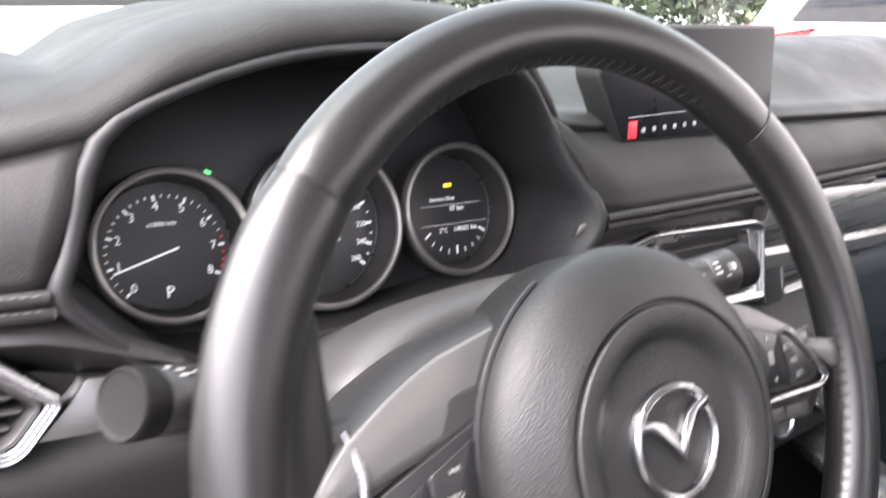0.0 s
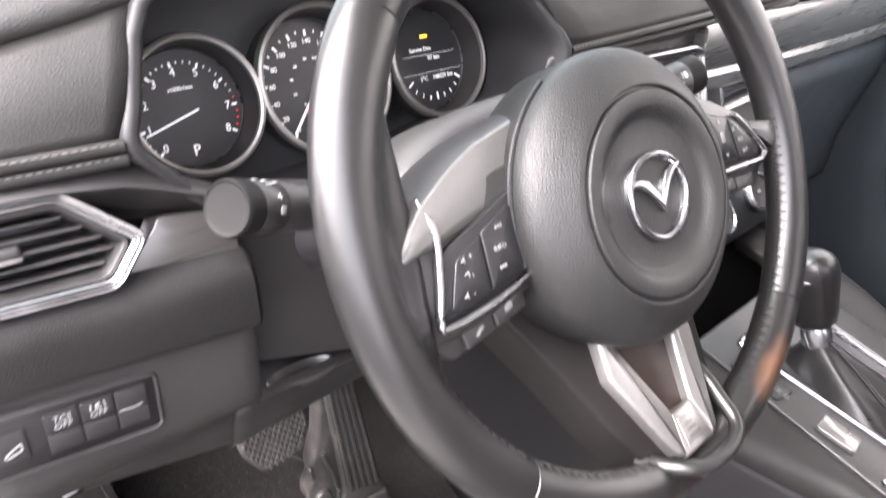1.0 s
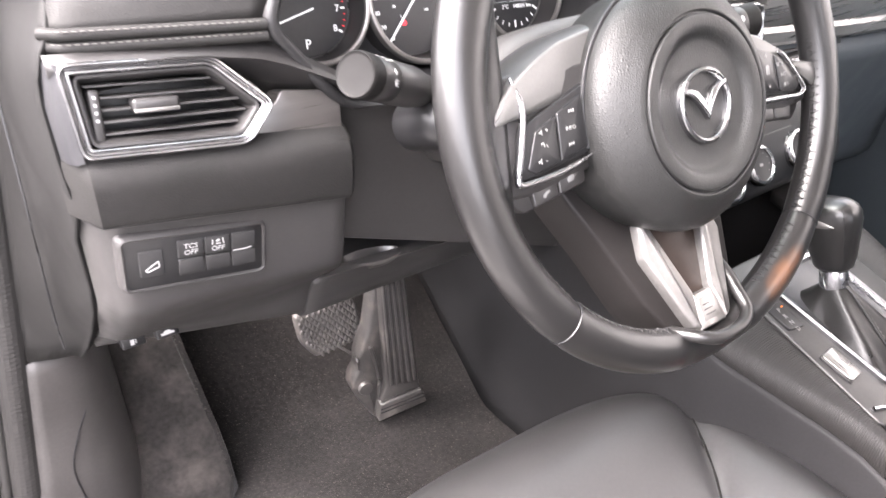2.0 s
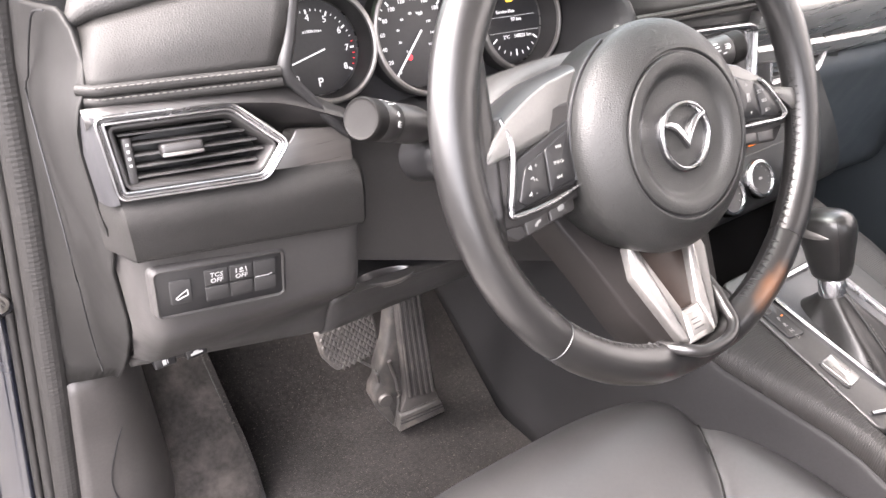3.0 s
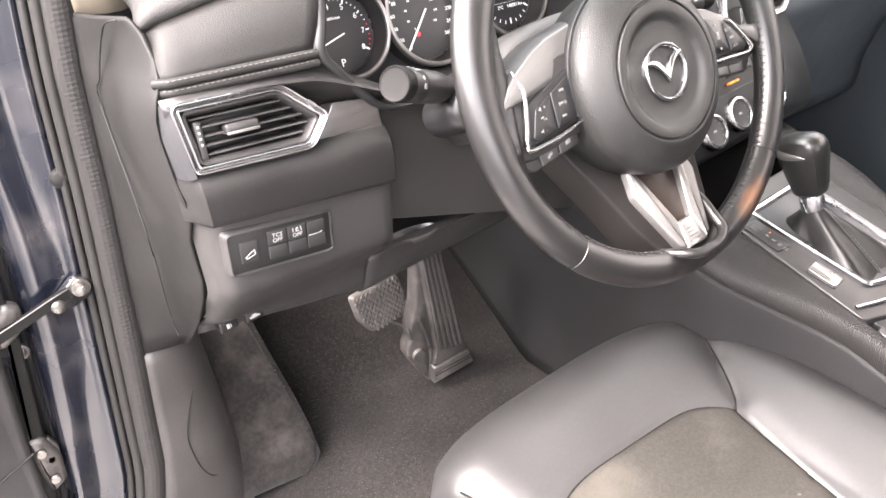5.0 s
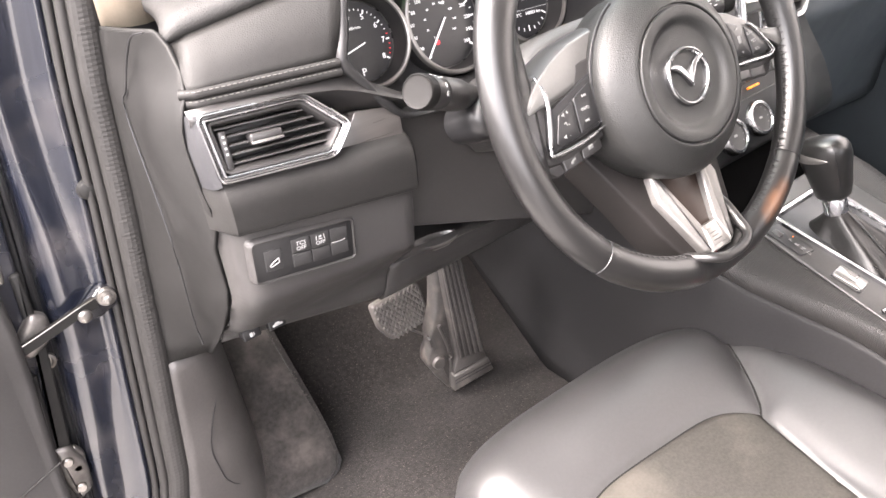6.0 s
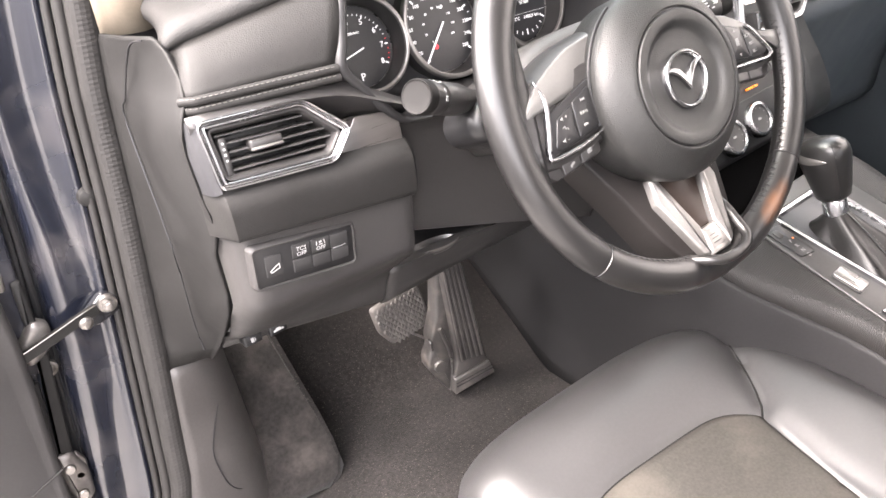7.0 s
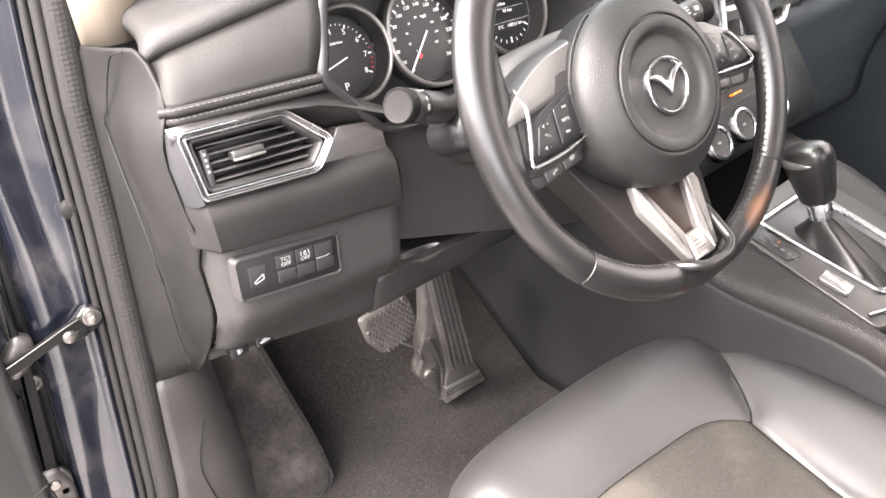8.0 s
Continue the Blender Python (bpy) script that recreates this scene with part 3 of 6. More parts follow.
    part("vent_side_cap", sheet([spline([(-0.336, 0.204, 0.623), (-0.342, 0.210, 0.621), (-0.3465, 0.228, 0.620), (-0.347, 0.25, 0.620)], 4),
                                 spline([(-0.337, 0.209, 0.655), (-0.343, 0.216, 0.655), (-0.347, 0.234, 0.655), (-0.348, 0.26, 0.655)], 4),
                                 spline([(-0.336, 0.215, 0.685), (-0.341, 0.222, 0.685), (-0.344, 0.238, 0.685), (-0.345, 0.26, 0.685)], 4)]), DARK, dash, "satin dark cap beside the vent")
    # side cap of the dashboard, towards the door
    rows = []
    for z, x, y in ((0.7475, -0.3345, 0.281), (0.7445, -0.3335, 0.275), (0.735, -0.3315, 0.264), (0.715, -0.3320, 0.249), (0.70, -0.3375, 0.236), (0.69, -0.344, 0.232), (0.672, -0.3490, 0.236), (0.655, -0.3505, 0.238), (0.62, -0.3510, 0.234), (0.60, -0.3505, 0.228),
                    (0.578, -0.3485, 0.236), (0.55, -0.3525, 0.252), (0.50, -0.352, 0.262), (0.465, -0.353, 0.285), (0.42, -0.356, 0.325), (0.38, -0.360, 0.365), (0.352, -0.366, 0.392)):
        xe = aperture(z) + 0.019
        dz = -0.008 if z > 0.74 else 0.0
        rows.append(spline([(x + 0.030, y + 0.030, z - 0.004 - max(0.0, z - 0.70) * 0.25), (x + 0.010, y + 0.004, z - 0.001 - max(0.0, z - 0.72) * 0.2), (x + 0.004, y - 0.005, z), (x - 0.0005, y + 0.004, z), (x - 0.004 + (xe - x) * 0.35, y + (0.415 - y) * 0.45, z + dz * 0.5), (xe, 0.414, z + dz)], 4))
    thick(part("side_cap", sheet(rows), TRIM, dash, angle=80), 0.004)
    for line in (spline([(-0.3385, 0.279, 0.747), (-0.3431, 0.3027, 0.7425), (-0.3467, 0.3189, 0.7285), (-0.3507, 0.3319, 0.7111), (-0.3554, 0.3446, 0.6895), (-0.3607, 0.3559, 0.6637), (-0.3694, 0.3212, 0.54), (-0.3738, 0.337, 0.4423), (-0.374, 0.3379, 0.4027)], 4),):
        part("cap_seam", tube([Vector((x - 0.0014, y - 0.0004, z)) for x, y, z in line], 0.0009, 6), BLACKSEAL, dash)


def vent(name, fr, poly, label, mirror, flap, slope=0.0):
    """An air vent: chrome surround, dark recess, slats and a flap control."""
    root = thing(name, label, "air vent", fr(0, 0, 0))
    part("chrome_surround", ring_frame(fr, rounded(poly, 0.009, 6), [(0.0, -0.012), (0.0, 0.0005), (0.0007, 0.0020), (0.0016, 0.0026), (0.0028, 0.0020), (0.0034, 0.0004), (0.0046, 0.0000), (0.0056, 0.0010), (0.0066, 0.0014), (0.0074, 0.0008), (0.0080, -0.001), (0.0084, -0.010)]), CHROME, root)
    inner = inset(poly, 0.0082)
    part("inner_rim", ring_frame(fr, rounded(inner, 0.006, 5), [(0.0, -0.004), (0.0, -0.0005), (0.0018, -0.0008), (0.0034, -0.0030), (0.0060, -0.016), (0.007, -0.03)]), SATIN, root)
    part("recess", block(fr, inset(poly, 0.004), -0.045, -0.034, 0.001), BLACKSEAL, root)
    # slats, cut to the inner outline
    core = inset(poly, 0.0115)
    level = [(a, b - slope * a) for a, b in core]
    lo, hi = min(b for _, b in level), max(b for _, b in level)
    count = 5
    for i in range(count):
        b = lo + (hi - lo) * (i + 0.7) / (count + 0.4)
        cross = []
        for (a0, b0), (a1, b1) in zip(level, level[1:] + level[:1]):
            if (b0 - b) * (b1 - b) < 0:
                cross.append(a0 + (a1 - a0) * (b - b0) / (b1 - b0))
        if len(cross) < 2:
            continue
        a0, a1 = min(cross) + 0.003, max(cross) - 0.003
        prof = [(-0.0004, 0.0046), (0.0008, 0.0044), (0.0014, 0.003), (0.0016, -0.012), (0.0006, -0.016), (-0.001, -0.012)]
        bm = bmesh.new()
        vs = skin(bm, [[fr(a, b + slope * a + p, -0.012 + q) for p, q in prof] for a in (a0, a1)], close_v=True)
        cap(bm, list(reversed(vs[0])))
        cap(bm, vs[-1])
        part("slat", bm, PLASTIC, root)
    if flap:
        a, b = flap
        fr = Plane(fr(a, b, 0), fr.u + fr.v * slope, fr.v)
        shift = a
        a = b = 0.0
        tab = part("flap_tab", block(fr, rounded(rect(a - 0.0155, b - 0.0048, a + 0.0155, b + 0.0048), 0.003, 3), -0.012, -0.001, 0.0022), SATIN, root)
        part("chrome_edge", block(fr, rounded(rect(a - 0.0150, b - 0.0050, a + 0.0150, b - 0.0022), 0.001, 2), -0.003, 0.0000, 0.0008), SILVER, tab)
        s = -1 if mirror else 1
        wheel = core[0][0] + 0.006 * s - shift
        wh = part("airflow_wheel", block(fr, rounded(rect(wheel - 0.0035, -0.026, wheel + 0.0035, 0.012), 0.002, 2), -0.02, -0.005, 0.0015), SATIN, root)
        for k in range(4):
            mark(fr, rect(wheel - 0.001, 0.006 - k * 0.005, wheel + 0.001, 0.008 - k * 0.005), -0.0048, WHITE, wh)
    return root


build_dashboard()
VENT_OUTLINE = [(-0.338, 0.6855), (-0.337, 0.624), (-0.2265, 0.611), (-0.2005, 0.637), (-0.239, 0.677)]
VENT_FACE = Plane((0, 0.2085, 0.645), (1, 0, 0), (0, 0.22, 1))
vent("air_vent", VENT_FACE, [(a, (b - 0.645) * 1.02) for a, b in VENT_OUTLINE],
     "black slatted dashboard air vent with a polished chrome surround", False, (-0.283, 0.006), -0.10)
vent("air_vent", Plane((0, 0.207, 0.605), (1, 0, 0), (0, 0.22, 1)), [(0.394, 0.028), (0.400, -0.05), (0.275, -0.040), (0.205, 0.0), (0.262, 0.036)],
     "black slatted centre air vent with a polished chrome surround", True, None, -0.05)
vent("air_vent", Plane((0, 0.207, 0.595), (1, 0, 0), (0, 0.22, 1)), [(0.436, 0.030), (0.436, -0.046), (0.545, -0.046), (0.570, -0.014), (0.520, 0.026)],
     "black slatted centre air vent with a polished chrome surround", False, None, -0.05)
wedge = part("vent_trim", ring_frame(Plane((0, 0.205, 0.605), (1, 0, 0), (0, 0.22, 1)), rounded([(0.404, 0.024), (0.392, 0.0325), (0.250, 0.0440), (0.190, 0.0360), (0.160, 0.0230), (0.232, 0.0090), (0.285, -0.040), (0.398, -0.050)], 0.008, 4),
                                  [(0.0, -0.012), (0.0, 0.0020), (0.0020, 0.0060), (0.0050, 0.0075), (0.0090, 0.0060), (0.0115, 0.0020), (0.0120, -0.012)]), CHROME)
tagged(wedge, "polished chrome trim above the centre vent", "trim")
hz = thing("hazard_switch", "dark switch panel with a red hazard warning mark", "switch", (0.418, 0.205, 0.59))
hzf = Plane((0.418, 0.202, 0.592), (1, 0, 0), (0, 0.22, 1))
hzb = part("switch_body", block(hzf, rounded(rect(-0.014, -0.045, 0.014, 0.036), 0.003), -0.02, 0.001, 0.001), SATIN, hz)
mark(hzf, [(-0.004, -0.003), (0.004, -0.003), (0, 0.004)], 0.001, LITRED, hzb, "warning_triangle")


# ---------------------------------------------------------------- instrument cluster
def build_cluster():
    cl = thing("instrument_cluster", "dark instrument cluster with three chrome-ringed gauges", "instrument cluster", (0, 0.3, 0.66))
    rings = Plane((0, 0.310, 0.662), (1, 0, -0.05), (0, 0.28, 1))
    fr = Plane(rings(0, 0, -0.006), (1, 0, -0.05), (0, 0.28, 1))
    outer = [(-0.201, 0.212, 0.690), (-0.193, 0.217, 0.712), (-0.169, 0.231, 0.765), (-0.126, 0.227, 0.789), (-0.062, 0.223, 0.805), (0.004, 0.222, 0.808), (0.07, 0.224, 0.803), (0.116, 0.229, 0.786),
             (0.148, 0.236, 0.752), (0.166, 0.222, 0.712), (0.183, 0.205, 0.676), (0.172, 0.208, 0.645), (0.150, 0.215, 0.618), (0.05, 0.225, 0.606), (-0.05, 0.225, 0.606), (-0.130, 0.222, 0.612), (-0.160, 0.216, 0.636), (-0.186, 0.213, 0.668)]
    mid = Vector((0, 0.315, 0.69))
    rows = []
    n = len(outer)
    for f, dy, sc in ((0.25, 0.0, 1.003), (0.0, 0.0, 1.0), (0.0, -0.004, 0.99), (0.0, -0.005, 0.965), (0.0, -0.002, 0.945), (0.12, 0.0, 0.935), (0.6, 0.0, 0.955), (0.98, 0, 0.975)):
        r = []
        for p in outer:
            q = Vector(p)
            yb = 0.336 + (q.z - 0.668) * 0.28
            r.append(Vector((q.x * sc, q.y + (yb - q.y) * f + dy, mid.z + (q.z - mid.z) * sc)))
        rows.append(r)
    part("bezel", sheet([spline(r, 3, closed=True) for r in rows], close_v=True), BEZEL, cl, angle=70)
    back = part("back_panel", block(fr, rounded([(-0.19, -0.07), (0.175, -0.07), (0.175, 0.05), (0.12, 0.13), (-0.12, 0.13), (-0.19, 0.07)], 0.02), -0.02, -0.008, 0.001), DARK, cl)

    DIAL_B = 0.0035

    def gauge(cx, r, name, label):
        g = part(name, lathe(fr, [(r * 0.90, -0.0075), (r * 0.90, -0.004), (r * 0.2, -0.004)], ca=cx, cb=0.008), FACE, cl, label)
        part("cone", lathe(fr, [(r - 0.0005, -0.01), (r + 0.0008, 0.020), (r - 0.0030, 0.0205), (r - 0.0042, 0.016), (r * 0.89, -0.004)], 64, cx, 0.008, closed_top=False), SATIN, g)
        part("chrome_ring", lathe(rings, [(r + 0.0024, 0.010), (r + 0.0026, 0.0150), (r + 0.0014, 0.0172), (r - 0.0008, 0.0180), (r - 0.0026, 0.0172), (r - 0.0032, 0.0145)], 64, cx, 0.008, closed_top=False), SILVER, g)
        part("inner_ring", lathe(fr, [(r * 0.89, -0.005), (r * 0.885, -0.0025), (r * 0.873, -0.0022), (r * 0.868, -0.004)], 64, cx, 0.008, closed_top=False), DARKMETAL, g)
        return g

    def dial(g, cx, r, count, first, last, labels, size, minor, redfrom=None):
        for i in range(count * minor + 1):
            f = i / (count * minor)
            ang = first + (last - first) * f
            major = i % minor == 0
            c, s = math.cos(ang), math.sin(ang)
            ro, ri = r * 0.84, r * (0.755 if major else 0.80)
            wide = 0.034 if major else 0.017
            m = LITRED if redfrom is not None and f >= redfrom and not major else LIT
            if m is LITRED and not major:
                wide, ri = 0.014, r * 0.805
            mark(fr, bar(cx + c * ri, DIAL_B + s * ri, cx + c * ro, DIAL_B + s * ro, r * wide), -0.0036, m, g, "tick")
            if major and labels[i // minor]:
                lettering(labels[i // minor], fr, cx + c * r * 0.68, DIAL_B + s * r * 0.68, -0.0036, size, LIT, g, "numeral")

    def needle(g, cx, r, ang, mat=LIT):
        c, s = math.cos(ang), math.sin(ang)
        part("needle", block(fr, bar(cx - c * r * 0.16, DIAL_B - s * r * 0.16, cx + c * r * 0.74, DIAL_B + s * r * 0.74, r * 0.026), -0.002, 0.0, 0.0004), mat, g)

    deg = radians
    tach = gauge(-0.119, 0.050, "tachometer", "tachometer with white numerals and red zone")
    dial(tach, -0.119, 0.0470, 8, deg(222), deg(-30), list("012345678"), 0.0085, 4, redfrom=0.84)
    needle(tach, -0.119, 0.050, deg(196))
    lettering("P", fr, -0.120, -0.024, -0.0036, 0.0115, LIT, tach, "gear_letter")
    lettering("x1000r/min", fr, -0.120, 0.023, -0.0036, 0.0042, LIT, tach, "unit_print")
    speedo = gauge(-0.008, 0.060, "speedometer", "speedometer with white numerals")
    dial(speedo, -0.008, 0.0570, 13, deg(232), deg(-38), ["0", "20", "40", "60", "80", "100", "120", "140", "160", "180", "200", "220", "240", "260"], 0.0058, 2)
    needle(speedo, -0.008, 0.060, deg(229))
    for i, txt in enumerate(("0", "20", "40", "60", "80", "100", "120", "140", "160")):
        ang = deg(232) + (deg(-38) - deg(232)) * i * 1.609 * 20 / 260
        lettering(txt, fr, -0.008 + 0.060 * 0.34 * math.cos(ang), 0.008 + 0.060 * 0.34 * math.sin(ang), -0.0036, 0.0035, LIT, speedo, "numeral")
    lettering("km/h", fr, 0, 0.028, -0.0036, 0.004, LIT, speedo, "unit_print")
    part("warning_lamp", block(fr, circle(0.0028, 16, -0.018, -0.014), -0.0038, -0.0033, 0.0002), LITRED, speedo)
    info = gauge(0.112, 0.053, "information_display", "round trip display with fuel scale")
    for txt, a, b, size in (("Service Due", 0.110, 0.018, 0.0052), ("97 km", 0.124, 0.009, 0.0058), ("2\u00b0C", 0.108, -0.009, 0.0055), ("148221 km", 0.131, -0.009, 0.0055)):
        lettering(txt, fr, a, b, -0.0036, size, LIT, info, "readout")
    mark(fr, rect(0.088, 0.0125, 0.150, 0.0128), -0.0036, LIT, info, "line")
    mark(fr, rect(0.086, -0.0040, 0.154, -0.0037), -0.0036, LIT, info, "line")
    for i in range(9):
        ang = deg(215) + deg(110) * i / 8
        c, s = math.cos(ang), math.sin(ang)
        ri = 0.031 if i % 4 == 0 else 0.034
        mark(fr, bar(0.12 + c * ri, 0.008 + s * ri, 0.12 + c * 0.038, 0.008 + s * 0.038, 0.0016 if i % 4 == 0 else 0.0008), -0.0036, LIT, info, "tick")
    mark(fr, rounded([(0.113, 0.028), (0.121, 0.028), (0.121, 0.0305), (0.113, 0.0305)], 0.0006), -0.0036, LITORANGE, info, "service_lamp")
    mark(fr, [(-0.0870, 0.0555), (-0.0838, 0.0580), (-0.0838, 0.0565), (-0.0812, 0.0565), (-0.0812, 0.0545), (-0.0838, 0.0545), (-0.0838, 0.0530)], -0.007, LITGREEN, back, "indicator_arrow")


build_cluster()


# ---------------------------------------------------------------- steering wheel
TILT = radians(22.1)
WH = Plane((0.001, 0.012, 0.665), (1, 0, 0), (0, math.sin(TILT), math.cos(TILT)))
POD = Plane(WH(0.004, -0.0035, -0.0125), WH.u, WH.v)


def build_wheel():
    w = thing("steering_wheel", "black leather steering wheel with satin silver lower spoke and stitched rim", "steering wheel", (0, 0.012, 0.665))
    R, cv, ra, rb, rh = 0.1735, -0.0071, 0.0150, 0.0132, -0.0045

    def arc(a0, a1, name):
        rows, n = [], max(8, int(abs(a1 - a0) / 3))
        for i in range(n + 1):
            ang = radians(a0 + (a1 - a0) * i / n)
            c, s = math.cos(ang), math.sin(ang)
            deg = math.degrees(ang) % 360
            grip = 0.0015 * (math.exp(-((deg - 150) / 22) ** 2) + math.exp(-((deg - 30) / 22) ** 2))
            end = 1.0 - 0.05 * (math.exp(-(i / 0.8) ** 2) + math.exp(-((n - i) / 0.8) ** 2))
            row = []
            for k in range(22):
                f = 2 * math.pi * k / 22
                rr, hh = (ra + grip) * math.cos(f) * end, rb * math.sin(f) * end
                notch = math.exp(-((deg - 270) / 11.0) ** 4)
                if math.cos(f) < 0:
                    rr *= 1 - 0.66 * notch
                hh *= 1 - (0.60 if math.sin(f) > 0 else 0.2) * notch
                row.append(WH((R + rr) * c, cv + (R + rr) * s, hh + rh))
            rows.append(row)
        bm = bmesh.new()
        vs = skin(bm, rows, close_v=True)
        cap(bm, list(reversed(vs[0])))
        cap(bm, vs[-1])
        return part(name, bm, RIMWORN if a0 > 200 and a1 < 330 else RIM, w)

    cuts = (43.0, 137.0, 222.0, 315.5, 403.0)
    for a, b in zip(cuts, cuts[1:]):
        rim = arc(a + 0.15, b - 0.15, "rim_section")
        bm = bmesh.new()
        for i in range(int((b - a - 2) / 2.3)):
            a0 = radians(a + 1.4 + i * 2.3)
            if abs(a + 1.4 + i * 2.3 - 272) < 18:
                continue
            for lean in (-1, 1):
                pts = []
                for f, dr, hh in ((0, 0.0, 0.0005), (0.5, 0.0004, 0.0035), (1.0, 0.0026, 0.0070)):
                    ang = a0 + radians(0.75) * lean * (1 - f)
                    rr = R - ra - 0.0001 + dr
                    pts.append(WH(rr * math.cos(ang), cv + rr * math.sin(ang), hh + rh))
                c = Vector(WH(math.cos(a0), math.sin(a0), 0)) - Vector(WH(0, 0, 0))
                side = c.cross(WH.n)
                vs = [[bm.verts.new(q - c * 0.0005 * math.cos(k * 2.094) + side * 0.0005 * math.sin(k * 2.094)) for k in range(3)] for q in pts]
                for r0, r1 in zip(vs, vs[1:]):
                    for k in range(3):
                        bm.faces.new((r0[k], r0[(k + 1) % 3], r1[(k + 1) % 3], r1[k]))
        tagged(part("stitching", bm, DARKTHREAD, rim), kind="stuff")
        for lo, hi in (((a, 256.0), (286.0, b)) if a == 222.0 else ((a, b),)):
            path = [WH((R - ra + 0.0002) * math.cos(f), cv + (R - ra + 0.0002) * math.sin(f), rh + 0.0005) for f in np.linspace(radians(lo + 0.5), radians(hi - 0.5), 40)]
            part("stitch_groove", tube(path, 0.0006, 5, up=WH.n), BLACKSEAL, rim)
    for a in cuts[:4]:
        ang = radians(a)
        c, s = math.cos(ang), math.sin(ang)
        loop = [WH((R + (ra - 0.0004) * math.cos(f)) * c, cv + (R + (ra - 0.0004) * math.cos(f)) * s, (rb - 0.0004) * math.sin(f) + rh) for f in np.linspace(0, 2 * math.pi, 24, endpoint=False)]
        part("rim_seam", tube(loop, 0.0006, 6, closed=True, up=WH.n), BLACKSEAL, w)

    # airbag cover
    hub = part("airbag_cover", lathe(WH, [(0.070, -0.056), (0.077, -0.050), (0.0815, -0.040), (0.0826, -0.022), (0.0840, -0.006), (0.0838, -0.001), (0.0828, 0.0030), (0.0804, 0.0068), (0.0770, 0.0106), (0.0710, 0.0150), (0.0660, 0.0184), (0.0625, 0.0206), (0.0606, 0.0215), (0.0592, 0.0218), (0.0584, 0.0214), (0.0580, 0.0190),
                                          (0.0568, 0.0190), (0.0564, 0.0216), (0.0556, 0.0225), (0.0540, 0.0228), (0.0490, 0.0226), (0.0462, 0.0216), (0.0440, 0.0194), (0.0420, 0.0176), (0.0395, 0.0168), (0.030, 0.0170), (0.015, 0.0175), (0.002, 0.0177)], 96, 0.0, -0.0157, 1.0), HUB, w, angle=30)
    part("cover_groove", lathe(WH, [(0.0583, 0.0204), (0.0579, 0.0198), (0.0569, 0.0198), (0.0565, 0.0205)], 80, 0.0, -0.0157, closed_top=False), BLACKSEAL, hub)
    ring = [WH(0.0845 * math.cos(f), -0.0157 + 0.0845 * math.sin(f), -0.0050) for f in np.linspace(radians(116), radians(186), 30)]
    part("cover_gap", tube(ring, 0.0016, 8, up=WH.n), BLACKSEAL, hub)
    er = [(0.0256 * math.cos(f) * (1 - 0.05 * math.sin(f)), -0.0155 + 0.0250 * math.sin(f) + 0.0014 * math.cos(2 * f)) for f in np.linspace(0, 2 * math.pi, 40, endpoint=False)]
    emblem = part("emblem_ring", ring_frame(WH, er, [(0.0, 0.0165), (0.0002, 0.0200), (0.0010, 0.0212), (0.0024, 0.0217), (0.0036, 0.0211), (0.0042, 0.0198), (0.0044, 0.0165)]), CHROME, hub, "polished chrome oval badge")
    half = [(-0.0242, -0.0030), (-0.0155, -0.0042), (-0.0085, -0.0068), (-0.0030, -0.0130), (0.0, -0.0196)]
    under = [(0.0, -0.0262), (-0.0055, -0.0180), (-0.0110, -0.0122), (-0.0180, -0.0085), (-0.0235, -0.0068)]
    wing = half + [(-a, b) for a, b in reversed(half[:-1])] + [(-a, b) for a, b in reversed(under[1:])] + under
    part("emblem_wing", block(WH, [(a * 0.89, b + 0.0002) for a, b in wing], 0.0165, 0.0218, 0.0009), CHROME, emblem)

    for s in (-1, 1):
        m = lambda pts: [(-a * s, b) for a, b in pts] if s == 1 else pts
        side = lambda a: -a * s if s == 1 else a
        # upper spoke panel between rim and airbag cover: a face, a fold and a shoulder running back
        rows, back = [], []
        for f in np.linspace(0, 1, 16):
            a = -0.156 + (0.140 if s == -1 else 0.116) * f
            if s == -1:
                fold = float(np.interp(a, (-0.158, -0.148, -0.1377, -0.115, -0.0929, -0.0601, -0.04, -0.016), (0.010, 0.019, 0.0275, 0.0380, 0.0455, 0.0500, 0.0520, 0.0525)))
            else:
                fold = float(np.interp(a, (-0.158, -0.146, -0.125, -0.102, -0.072, -0.04), (-0.024, -0.014, 0.006, 0.0205, 0.0305, 0.034)))
            low = 0.006 + 0.014 * f - (0.0 if s == -1 else 0.016)
            top = 0.0085 - 0.0165 * min(0.85, max(0.0, (a + 0.156) / 0.116 - 0.15))
            rows.append(spline([POD(side(a), q, h) for q, h in ((low, top), ((low + fold) / 2, top + 0.0013), (fold - 0.003, top + 0.0006), (fold - 0.0008, top), (fold, top - 0.0012))], 3))
            back.append(spline([POD(side(a), q, h) for q, h in ((fold, top - 0.0012), (fold + 0.0006, top - 0.0024), (fold + 0.0020, top - 0.0070), (fold + 0.0035, top - 0.0160), (fold + 0.0035, -0.030))], 3))
        thick(part("spoke_panel", sheet(rows), SPOKE, w, angle=60), 0.003)
        thick(part("spoke_shoulder", sheet(back), SATIN, w, angle=60), 0.003)
        # thumb rest flaring out of the rim
        rows = []
        for f in np.linspace(0, 1, 17):
            ang = radians(148 + 50 * f)
            c, q = math.cos(ang), math.sin(ang)
            ease = math.sin(math.pi * f) ** 0.7
            reach = ra + 0.0200 * ease
            rows.append(spline([WH(side((R - d) * c), cv + (R - d) * q, rh + h) for d, h in ((0.003, 0.0128), (0.009, 0.0100), (ra - 0.0005 + 0.004 * ease, 0.0020), (reach - 0.005 * ease, -0.0015), (reach, -0.006), (reach, -0.016))], 3))
        if s == -1:
            thick(part("thumb_rest", sheet(rows), RIM, w, angle=60), 0.003)
